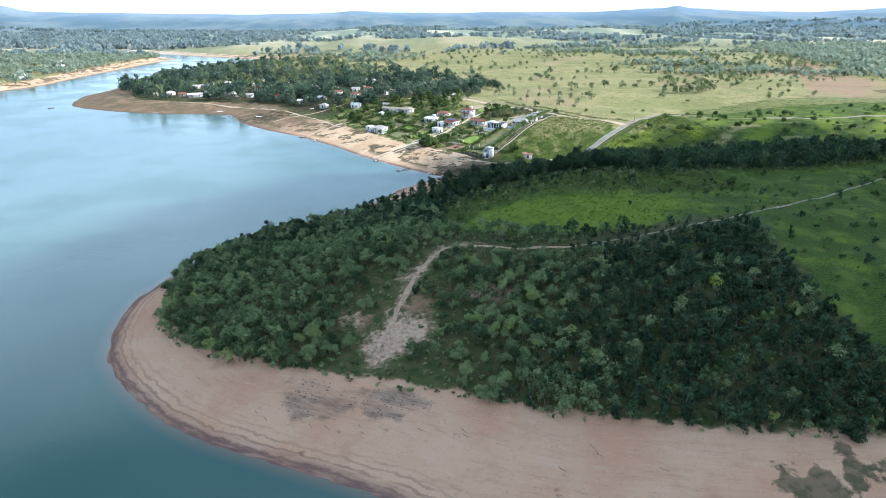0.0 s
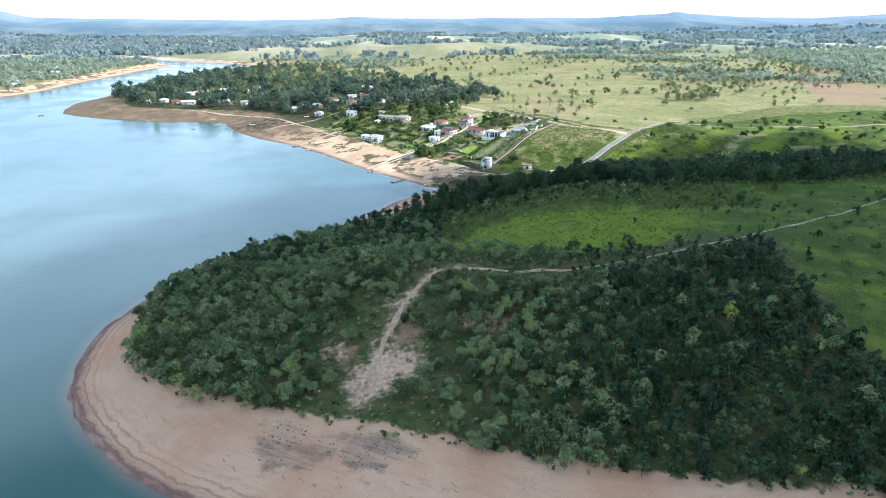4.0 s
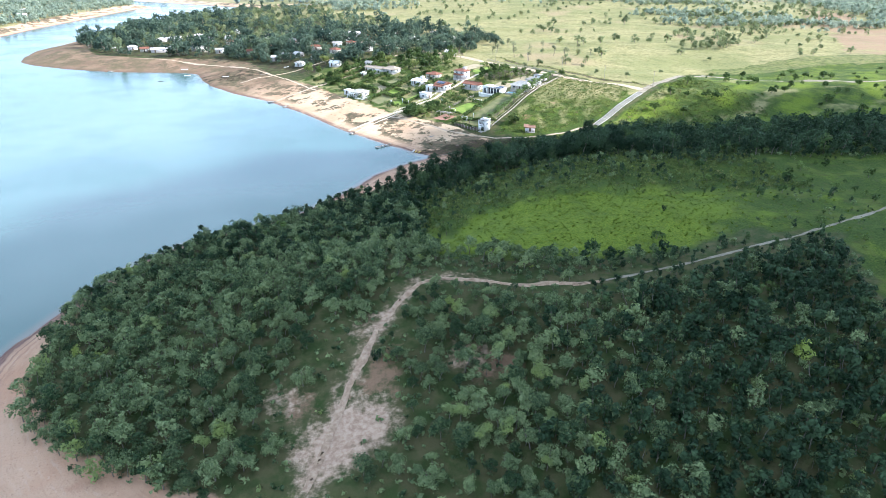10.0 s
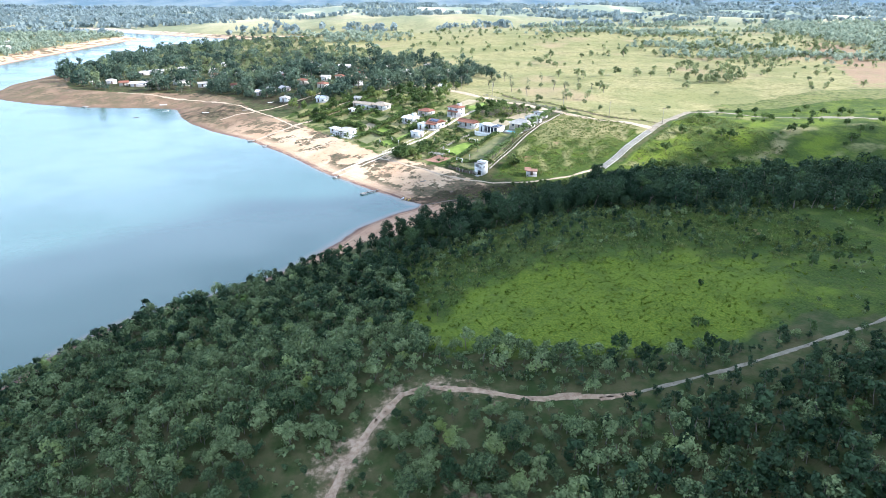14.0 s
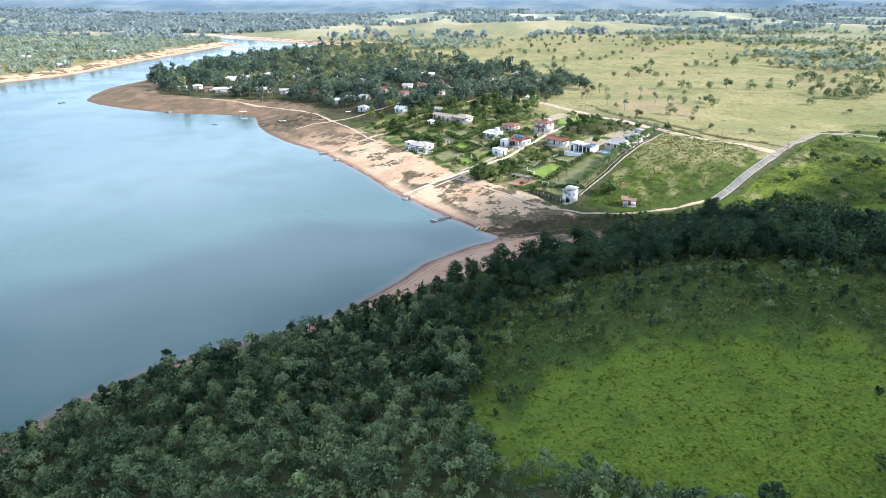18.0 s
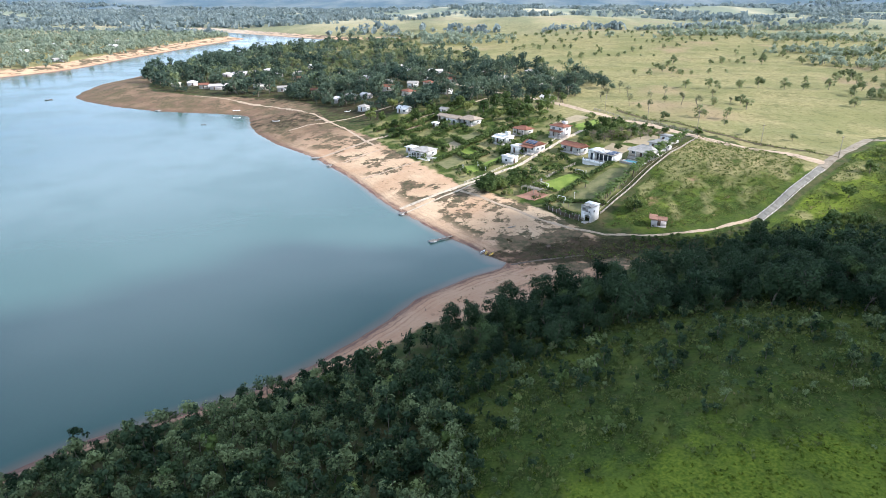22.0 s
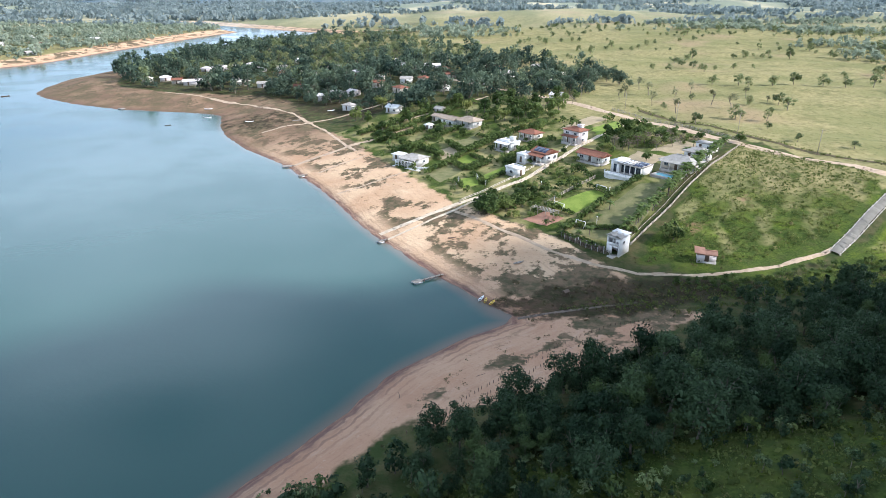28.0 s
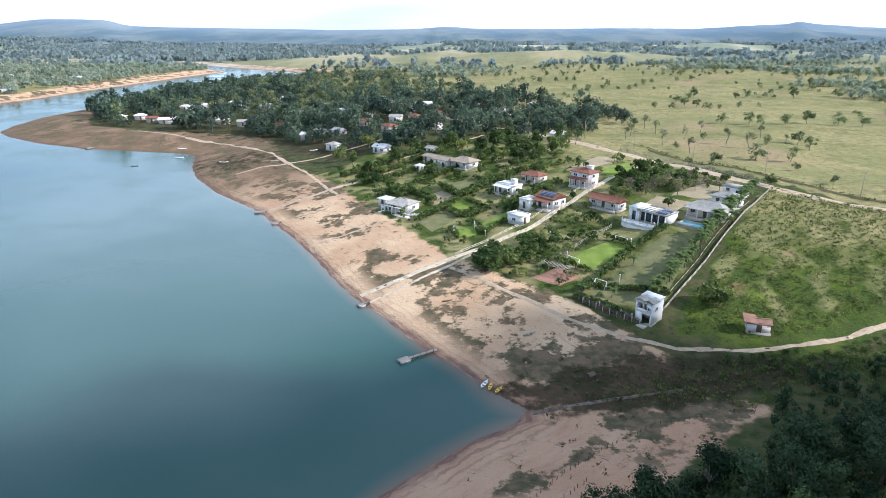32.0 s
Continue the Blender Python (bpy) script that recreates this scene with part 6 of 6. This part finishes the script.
rough = scatter(-55, 105, 115, 290, 3.0, lambda x, y: inside(x, y, [(-50, 252), (-8, 172), (3, 157), (40, 192), (60, 240), (20, 290)]) * 0.34 + inside(x, y, [(6, 146), (30, 133), (48, 165), (42, 190), (10, 158)]) * 0.8 + inside(x, y, [(52, 185), (95, 195), (88, 216), (70, 245), (55, 215)]) * 0.75, 71, 0.45, 1.7)
LAWNS = [[(29, 146.5), (45, 156), (48.5, 149.8), (35.5, 140.5)], [(37, 134), (58.4, 155.5), (66.5, 153), (51, 129.7)], [(2.7, 177), (9.6, 179.4), (9.9, 170.8), (4.2, 167.5)], [(10.3, 179), (20, 187.5), (20, 180), (12, 171)], [(55.6, 218.5), (70.4, 235.3), (70, 217.2), (57, 208)], [(-0.6, 219.8), (9.8, 227.5), (16.2, 213.4), (6, 204.6)], [(1.2, 199.8), (6.9, 203), (12.1, 194.5), (5.5, 188)], [(-8, 186), (0, 196), (5, 187), (-3, 175)]]
for lawn_ in LAWNS:
    rough = rough[~inside(rough[:, 0], rough[:, 1], lawn_)]
rough = rough[line_distance(rough[:, 0], rough[:, 1], np.array([(2.3, 152), (18.2, 164.6), (29, 175.5), (51, 200.7), (72, 226)])) > 2.4]
rough = rough[line_distance(rough[:, 0], rough[:, 1], np.array(TOP_ROAD, float)) > 5.5]
shrub.wood("garden_shrubs", rough, "mixed low garden shrubs between the plots", "shrubs", 12, share=0.42, broad=1.5)
field = scatter(20, 190, 88, 200, 1.35, lambda x, y: (inside(x, y, [(50, 118), (106, 195), (132, 152), (100, 124), (66, 112)]) * 0.8 + inside(x, y, [(24, 93), (52, 104), (66, 107), (100, 112), (140, 150), (185, 195), (190, 118), (120, 100), (50, 88), (36, 91)]) * 0.7) * (line_distance(x, y, np.array(LAKE_TRACK, float)) > 2.2) * (line_distance(x, y, np.array(MAIN_ROAD, float)) > 3.8), 73, 0.35, 0.95)
weeds = Kind("weed", M_WEED, 28, 0.75, 1.5, 0.95, 7, 26, 0.2, 0.02, 1, 6)
low_scrub = Kind("undershrub", M_SCRUB, 29, 1.5, 1.3, 0.95, 5, 18, 0.38, 0.03, 1, 5)
weeds.wood("tall_weeds", field, "tall rough grass and weeds on the slope", "weeds", 13)
under = scatter(-95, 200, -132, 110, 2.1, lambda x, y: (inside(x, y, WOOD) * 0.75 * step(2, 3, line_distance(x, y, PATH_LINE)) * (1 - 0.72 * inside(x, y, CLEARING)) + inside(x, y, FOREST) * 0.6 * step(9, 13, shore(x, y))), 79, 0.4, 0.9)
low_scrub.wood("undergrowth", under, "low green undergrowth beneath the trees", "undergrowth", 14)


# ---- grass on the meadow ----
def tufts(places, tall, seed):
    """Blades in tufts, three leaning blades each."""
    r = np.random.RandomState(seed)
    p = np.repeat(places, 4, 0)
    z = np.repeat(lay(places[:, 0], places[:, 1]), 4)
    a, lean = r.uniform(0, 6.283, len(p)), r.uniform(0.8, 2.2, len(p))
    h, w = tall * p[:, 2] * r.uniform(0.7, 1.3, len(p)), 0.16 * p[:, 2]
    c, s = np.cos(a), np.sin(a)
    base = np.stack([p[:, 0], p[:, 1], z - 0.02], 1)
    tip = base + np.stack([c * lean * h, s * lean * h, h], 1)
    side = np.stack([-s * w, c * w, 0 * w], 1)
    v = np.stack([base - side, base + side, tip + side * 0.4, tip - side * 0.4], 1).reshape(-1, 3)
    return v, np.repeat(np.clip(0.5 + 0.3 * waves(p[:, 0], p[:, 1], 18, 2) + 0.2 * r.randn(len(p)), 0, 1), 4)


M_GRASS = leafy("grass_blades", (0.070, 0.108, 0.010), (0.162, 0.192, 0.023), (0.18, 0.19, 0.04), 0.7, 0.35)
rng = np.random.RandomState(83)
spots = np.column_stack([rng.uniform(-8, 110, 20000), rng.uniform(-50, 48, 20000), rng.uniform(0.5, 1.5, 20000)])
spots = spots[inside(spots[:, 0], spots[:, 1], MEADOW) & (masks(spots[:, 0], spots[:, 1])[0] > 0.8) & (rng.rand(20000) < 0.6 + 0.5 * waves(spots[:, 0], spots[:, 1], 9, 4))]
v, tone = tufts(spots, 0.09, 84)
tagged(new("meadow_grass", mesh_of("meadow_grass", v, np.arange(len(v)).reshape(-1, 4), [M_GRASS], tone)), "yellow-green meadow grass", "grass", kind="stuff")


# ---- on the shore ----
def stone_mesh(seed):
    r = np.random.RandomState(seed)
    bm = bmesh.new()
    bmesh.ops.create_icosphere(bm, subdivisions=1, radius=0.5)
    for q in bm.verts:
        q.co = Vector((q.co.x * r.uniform(0.75, 1.3), q.co.y * r.uniform(0.75, 1.3), q.co.z * r.uniform(0.35, 0.6)))
    me = bpy.data.meshes.new("stone")
    bm.to_mesh(me)
    bm.free()
    me.materials.append(M_STONE)
    return me


STONES = [stone_mesh(k) for k in range(6)]
outcrop = tagged(new("rock_outcrop"), "broken grey rock ledges exposed on the beach", "rock")
outcrop.matrix_basis = pose(-40, -100, high(-40, -100))
back = outcrop.matrix_basis.inverted()
rng = np.random.RandomState(15)
ALONG, DOWN = Vector((0.86, -0.5, 0)), Vector((-0.5, -0.86, 0))
for cx, cy, long, deep, rows_, count in ((-42, -101.5, 7.5, 11.0, 10, 10), (-33.5, -104.5, 4.5, 6.0, 4, 6), (-26.5, -107, 9.0, 7.0, 6, 12), (-19, -108.5, 5.0, 3.5, 3, 6)):
    for i in range(rows_):
        for k in range(count):
            if rng.rand() < 0.28:
                continue
            q = Vector((cx, cy, 0)) + ALONG * (long * ((k + rng.uniform(0.1, 0.9)) / count - 0.5)) + DOWN * (deep * ((i + rng.uniform(0.3, 0.7)) / rows_ - 0.5))
            s = rng.uniform(0.18, 0.55)
            part("stone", STONES[(i + k) % 6], outcrop, at=back @ pose(q.x, q.y, high(q.x, q.y) - 0.03, rng.uniform(-8, 8), rng.uniform(-8, 8), -30 + rng.uniform(-70, 70)) @ Matrix.Diagonal((s * rng.uniform(1.0, 1.9), s, s * 0.75, 1)))

TWIG = mesh_of("driftwood", *stem([(-1.1, 0, 0.05), (-0.3, 0.12, 0.12), (0.5, -0.05, 0.1), (1.2, 0.1, 0.04)], [0.05, 0.09, 0.08, 0.03], 5), [M_DARKWOOD])
for k, (x, y) in enumerate([(-31.5, -112), (-31, -114), (-20, -116), (-12, -117.5), (-11.8, -119), (10, -126), (10.5, -128), (-50, -106), (-52, -104), (-24, -111), (3, -130), (20, -133), (-70, -88), (-66, -90), (-41, -110), (-38, -111), (6, 118), (14, 108), (22, 104), (-2, 128), (18, 72), (24, 76), (6, 66), (-8, 60)]):
    ob = tagged(new("driftwood", TWIG), "dark dead branch lying on the sand", "branch", "driftwood")
    ob.matrix_basis = pose(x, y, high(x, y) - 0.03, 0, 0, (112 + k * 13 % 30 if y < 0 else k * 67 % 180)) @ Matrix.Diagonal((0.6 + (k % 4) * 0.22, 0.8, 0.6, 1))


def hull(name, label, x, y, turn, size, mat, seat=True, afloat=False, category="boat"):
    k = np.linspace(-1, 1, 13)
    wide = 0.4 * (1 - np.abs(k) ** 2.4) + 0.012
    rows = []
    for s, h in ((-1, 0.30), (-0.7, 0.08), (0, 0.0), (0.7, 0.08), (1, 0.30)):
        rows.append(np.stack([1.5 * k, s * wide, h + 0.14 * k**2 * (h > 0.2) + 0.1 * k**4], 1))
    rows += [np.stack([1.44 * k, s * wide * 0.86, h + 0.14 * k**2 * (h > 0.2) + 0.1 * k**4], 1) for s, h in ((1, 0.31), (0.6, 0.14), (-0.6, 0.14), (-1, 0.31))]
    rows.append(rows[0])
    v = np.stack(rows, 1)[:, :9].reshape(-1, 3)
    f = [(i * 9 + j, (i + 1) * 9 + j, (i + 1) * 9 + (j + 1) % 9, i * 9 + (j + 1) % 9) for i in range(12) for j in range(9)]
    top = tagged(new(name), label, category, name + "s by the lake")
    top.matrix_basis = pose(x, y, (-0.06 if afloat else high(x, y)), 0, 0, turn) @ Matrix.Diagonal((size, size * 0.95, size * 0.8, 1))
    part("hull", mesh_of("hull", v, f, [mat]), top)
    if seat:
        for e in (-0.45, 0.45):
            part("seat", box_mesh("seat", [(0, 0, 0.24, 0.3, 0.66, 0.05)], M_DARKWOOD), top, at=pose(e, 0, 0))


hull("kayak", "white kayak drawn up on the wet sand", 7.6, 98.6, 62, 1.0, M_HULL, category="kayak")
hull("kayak", "yellow kayak drawn up on the wet sand", 8.6, 97.7, 75, 0.85, M_YELLOW, category="kayak")
hull("kayak", "yellow kayak lying beside the other boats", 10.0, 96.6, 55, 0.9, M_YELLOW, category="kayak")
hull("rowing_boat", "grey rowing boat stranded on the dry beach", 17.7, 114.7, 30, 1.05, M_WOOD)
hull("rowing_boat", "dark boat lying on the dry beach", 1.1, 130.5, 20, 0.8, M_DARKWOOD)
hull("rowing_boat", "pale boat stranded on the beach", -102, 289, 10, 1.4, M_HULL)
hull("rowing_boat", "weathered boat stranded on the beach", -76, 281, 25, 1.3, M_WOOD)
hull("rowing_boat", "white boat by the waterline", -139, 333, 12, 1.5, M_HULL)
hull("rowing_boat", "white motor boat moored near the shore", -133, 314, 5, 1.5, M_HULL, afloat=True)
hull("rowing_boat", "small dark boat on the water", -146, 293, 15, 1.0, M_DARKWOOD, afloat=True)
hull("rowing_boat", "pale boat pulled up near the track", -62, 300, 30, 1.3, M_HULL)
hull("rowing_boat", "small dark boat out on the lake", -292, 385, 40, 1.6, M_DARKWOOD, afloat=True)


def jetty(label, x, y, turn, long, wide, head_long, head_wide, high_=0.45):
    """A plank walk on posts from the shore (local origin) out along local x to a small platform."""
    top = tagged(new("jetty"), label, "jetty", "jetties on the lake")
    top.matrix_basis = pose(x, y, high_, 0, 0, turn)
    n = int(long / 0.34)
    for k in range(n):
        part("plank", box_mesh("plank", [(0, 0, 0, 0.29, wide, 0.06)], M_WOOD), top, at=pose(k * 0.34 + 0.15, 0, (k % 3) * 0.008))
    for k in range(int(head_long / 0.34)):
        part("plank", box_mesh("plank", [(0, 0, 0, 0.29, head_wide, 0.06)], M_WOOD), top, at=pose(long + k * 0.34 + 0.15, 0, (k % 3) * 0.008))
    for s in (-1, 1):
        part("beam", box_mesh("beam", [(long / 2, 0, -0.1, long, 0.1, 0.12)], M_DARKWOOD), top, at=pose(0, s * wide * 0.36, 0))
        part("float", box_mesh("float", [(head_long / 2, 0, -0.28, head_long * 0.9, 0.5, 0.4)], M_METAL), top, at=pose(long, s * head_wide * 0.33, 0))
    for k in range(4):
        part("post", box_mesh("post", [(0, 0, -0.5, 0.12, 0.12, 2.0)], M_DARKWOOD), top, at=pose(long * (k + 0.6) / 4, wide / 2 + 0.07, 0))


jetty("grey plank jetty with a floating platform", -1.2, 111.2, 213, 6.2, 0.7, 2.4, 1.7)
jetty("short dark landing stage at the foot of the ramp", -17.2, 134.2, 218, 1.2, 1.2, 1.8, 1.6)
jetty("pale landing stage at the end of a lane", -61, 213, 190, 1.5, 1.4, 4.0, 2.6)
jetty("dark landing stage by the water", -53.5, 199.5, 200, 1.0, 1.2, 2.4, 2.0)
jetty("roofed boat landing off the point", -190, 345, 245, 3.0, 1.4, 5.0, 3.4)
shelter = tagged(new("boat_shelter"), "small dark roofed boat shelter by the creek", "shelter")
shelter.matrix_basis = pose(27, 99.5, high(27, 99.5), 0, 0, 35) @ Matrix.Scale(0.62, 4)
for i in (-1, 1):
    for j in (-1, 1):
        part("post", box_mesh("post", [(0, 0, 0.7, 0.09, 0.09, 1.6)], M_DARKWOOD), shelter, at=pose(i * 1.1, j * 0.8, 0))
part("cover", roof_mesh("gable", 2.3, 1.7, 0.5, 0.15, 0.05, M_DARKWOOD), shelter, at=pose(0, 0, 1.45))
# utility poles along the road
for k, (x, y) in enumerate(run_of([(140, 158), (108, 199), (80, 250), (60, 284)], 32)):
    pole = tagged(new("utility_pole"), "slim concrete utility pole beside the road", "pole", "utility poles")
    pole.matrix_basis = pose(x + 5, y + 2, high(x + 5, y + 2))
    part("pole", box_mesh("pole", [(0, 0, 4, 0.15, 0.15, 9)], M_WALL), pole)
    part("crossarm", box_mesh("crossarm", [(0, 0, 8.1, 1.8, 0.12, 0.12)], M_DARKWOOD), pole)


# ---- bank and creek-side growth ----
bank_ = run_of([(141, 163), (124, 190), (107, 214), (94, 245), (84, 268)], 1.7)
r_ = np.random.RandomState(91)
weeds.wood("bank_weeds", np.column_stack([bank_ + r_.uniform(-1.2, 1.2, bank_.shape), r_.uniform(0.5, 1.1, len(bank_))]), "rough brown weeds on the bank behind the road", "weeds", 92)
M_REED = leafy("creek_weeds", (0.075, 0.066, 0.034), (0.17, 0.14, 0.075), (0.19, 0.14, 0.085), 0.8, 0.5)
reeds = Kind("creek_weed", M_REED, 30, 0.6, 1.2, 0.95, 6, 18, 0.17, 0.02, 1, 6)
marsh = scatter(8, 75, 86, 116, 1.15, lambda x, y: np.clip(1.15 * np.exp(-(((x - 44) / 20) ** 2 + ((y - 99 - 0.1 * (x - 40)) / 6.5) ** 2)) + 0.5 * waves(x, y, 9, 44) - 0.12, 0, 1) * (line_distance(x, y, np.array(LAKE_TRACK, float)) > 1.6) * step(1.5, 3, shore(x, y)), 93, 0.35, 0.95)
reeds.wood("creek_weeds", marsh, "dark brown weeds on the mud of the creek mouth", "weeds", 94)
spit_ = scatter(-12, 56, 42, 92, 1.5, lambda x, y: step(0.1, 0.5, waves(x, y, 8, 45)) * 0.75 * step(5, 8, shore(x, y)) * (inside(x, y, SPIT[0]) | inside(x, y, [(-14, 42), (4, 64), (44, 81), (56, 87), (60, 78), (26, 66), (0, 48)])), 95, 0.25, 0.7)
reeds.wood("beach_weeds", spit_, "low dry weeds scattered over the spit", "weeds", 96)
beach_ = scatter(-110, 45, 105, 325, 2.2, lambda x, y: step(0.22, 0.55, waves(x, y, 13, 46)) * 0.8 * step(7, 12, shore(x, y)) * (shore(x, y) < 38) * (line_distance(x, y, np.array(LAKE_TRACK, float)) > 1.6), 97, 0.2, 0.55)
reeds.wood("beach_weeds", beach_, "low dry weeds on the upper beach", "weeds", 98)

slope_ = scatter(100, 340, 100, 225, 5.5, lambda x, y: inside(x, y, [(104, 104), (140, 146), (205, 212), (340, 200), (340, 120), (150, 100)]) * step(0.0, 0.6, waves(x, y, 26, 47)) * 0.7 * (line_distance(x, y, np.array(MAIN_ROAD, float)) > 5), 101, 0.3, 1.0)
bush.wood("slope_bushes", slope_, "green bushes over the slope above the creek", "bushes", 102, share=0.25, broad=1.6)
creek_edge = scatter(46, 140, 72, 110, 2.8, lambda x, y: inside(x, y, [(46, 74), (56, 90), (66, 99), (88, 105), (125, 108), (130, 98), (98, 92), (70, 78)]) * 0.9, 103, 0.35, 1.05)
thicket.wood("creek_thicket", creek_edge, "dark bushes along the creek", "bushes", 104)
green_ = scatter(50, 120, 96, 116, 2.3, lambda x, y: inside(x, y, [(52, 104), (72, 109), (100, 114), (118, 116), (120, 108), (84, 104), (60, 98)]) * (line_distance(x, y, np.array(LAKE_TRACK, float)) > 2.5) * 0.8, 105, 0.2, 0.42)
bush.wood("creek_bushes", green_, "fresh green bushes below the track", "bushes", 106, share=0.2, broad=1.7)

# ---- grey leafless-looking trees behind the villas, more palms ----
M_DRYLEAF = leafy("dry_leaves", (0.14, 0.115, 0.085), (0.27, 0.225, 0.165), (0.16, 0.18, 0.07), 0.7, 0.4)
drytree = Kind("dry_tree", M_DRYLEAF, 36, 5.6, 2.8, 0.8, 12, 230, 0.2, 0.13, 5, 5)
for k, (x, y, s) in enumerate([(63, 188, 0.8), (67, 192, 0.9), (71, 196, 0.8), (75, 193, 0.9), (79, 190, 0.7), (72, 186, 0.7), (84, 196, 0.7), (80, 200, 0.8), (60, 196, 0.7), (88, 193, 0.6), (46, 262, 1.0), (52, 268, 1.1), (58, 272, 0.9), (42, 256, 0.9)]):
    drytree.single(x, y, s, k * 59 % 360, "half-bare grey-brown tree behind the villas", "dry trees", k)
for k, (x, y) in enumerate(run_of([(50, 129), (66, 147), (92, 180)], 3.1)):
    palm(x - 1.6 + (k * 37 % 10) * 0.1, y + 0.3, 0.6 + (k * 7 % 5) * 0.08)


tussock = Kind("tussock", M_GRASS, 37, 0.5, 0.75, 0.98, 6, 20, 0.15, 0.02, 1, 6)
tufty = scatter(-8, 112, -50, 46, 1.5, lambda x, y: inside(x, y, MEADOW) * (0.25 + 0.75 * meadow_bright(x, y)) * (0.55 + 0.5 * waves(x, y, 7, 48)), 107, 0.3, 0.9)
tussock.wood("meadow_tussocks", tufty, "yellow-green grass tussocks on the meadow", "grass", 108)

rank = scatter(-8, 112, -14, 46, 1.25, lambda x, y: inside(x, y, MEADOW) * (1 - meadow_bright(x, y)) * (0.62 + 0.4 * waves(x, y, 10, 50)), 109, 0.4, 1.15)
weeds.wood("meadow_weeds", rank, "rank grass and weeds between meadow and creek wood", "weeds", 110, share=0.7, broad=1.15)

# ---- old fence stakes on the spit, a shade tree by the hut ----
for line in ([(-6, 49), (2.9, 57.2), (10.5, 65.5), (17.1, 73), (24.1, 78.6), (34.1, 84.9), (42, 86.5)], [(6, 58), (14, 65), (20, 71)]):
    fence = tagged(new("stake_fence"), "row of old wooden fence stakes along the sandy spit", "fence", "stake fences")
    p = run_of(line, 1.05)
    fence.matrix_basis = pose(*p[0], high(*p[0]))
    back = fence.matrix_basis.inverted()
    for k, (x, y) in enumerate(p):
        part("stake", box_mesh("stake", [(0, 0, 0.2, 0.085, 0.085, 0.9)], M_DARKWOOD), fence, at=back @ pose(x + 0.15 * math.sin(k * 2.3), y, high(x, y), (k * 53 % 17) - 8, (k * 31 % 15) - 7, k * 40))
forest.single(58.6, 125.4, 0.72, 40, "tall dark shade tree beside the derelict hut", "shade trees", 2)

r_ = np.random.RandomState(111)
for k, (x, y) in enumerate([(92, -62), (104, -50), (110, -72), (98, -84), (121, -58), (128, -80), (96, -104), (114, -96), (139, -44), (150, -64), (133, -30), (108, -24), (160, -36), (90, -20)]):
    thicket.single(x, y, r_.uniform(0.5, 0.85), k * 73 % 360, "dark rounded bush standing alone in rough grass", "bushes in the rough grass", k)

# ---- tall thin trees behind the road ----
M_PALELEAF = leafy("pale_leaves", (0.13, 0.14, 0.075), (0.28, 0.285, 0.165), (0.24, 0.20, 0.12), 0.6, 0.5)
tall_tree = Kind("tall_tree", M_PALELEAF, 39, 7.6, 2.3, 0.72, 11, 230, 0.24, 0.13, 4, 5)
for k, (x, y, s) in enumerate([(102, 256, 1.0), (125.5, 276, 1.1), (131, 266, 1.1), (104.5, 307, 1.0), (127, 309, 0.9), (151, 297, 0.8), (154, 280, 0.7), (104, 323, 1.0), (96, 272, 0.9), (112, 290, 0.8), (90, 300, 1.0), (84, 286, 0.9)]):
    tall_tree.single(x, y, s, k * 61 % 360, "tall pale tree with a thin crown behind the road", "tall thin trees", k)
for k, (x, y, s) in enumerate([(126, 219, 0.55), (127.5, 199, 0.6), (143, 190, 0.6)]):
    pasture.single(x, y, s, k * 97, "low rounded pasture tree beside the road", "roadside trees", k)
for k, (x, y, s) in enumerate([(8.8, 144, 0.95), (11.8, 143, 0.95), (15.5, 147.5, 0.9)]):
    bush.single(x, y, s, k * 83 % 360, "broad leafy bush at the lake end of the lane", "bushes at the lane end", k)
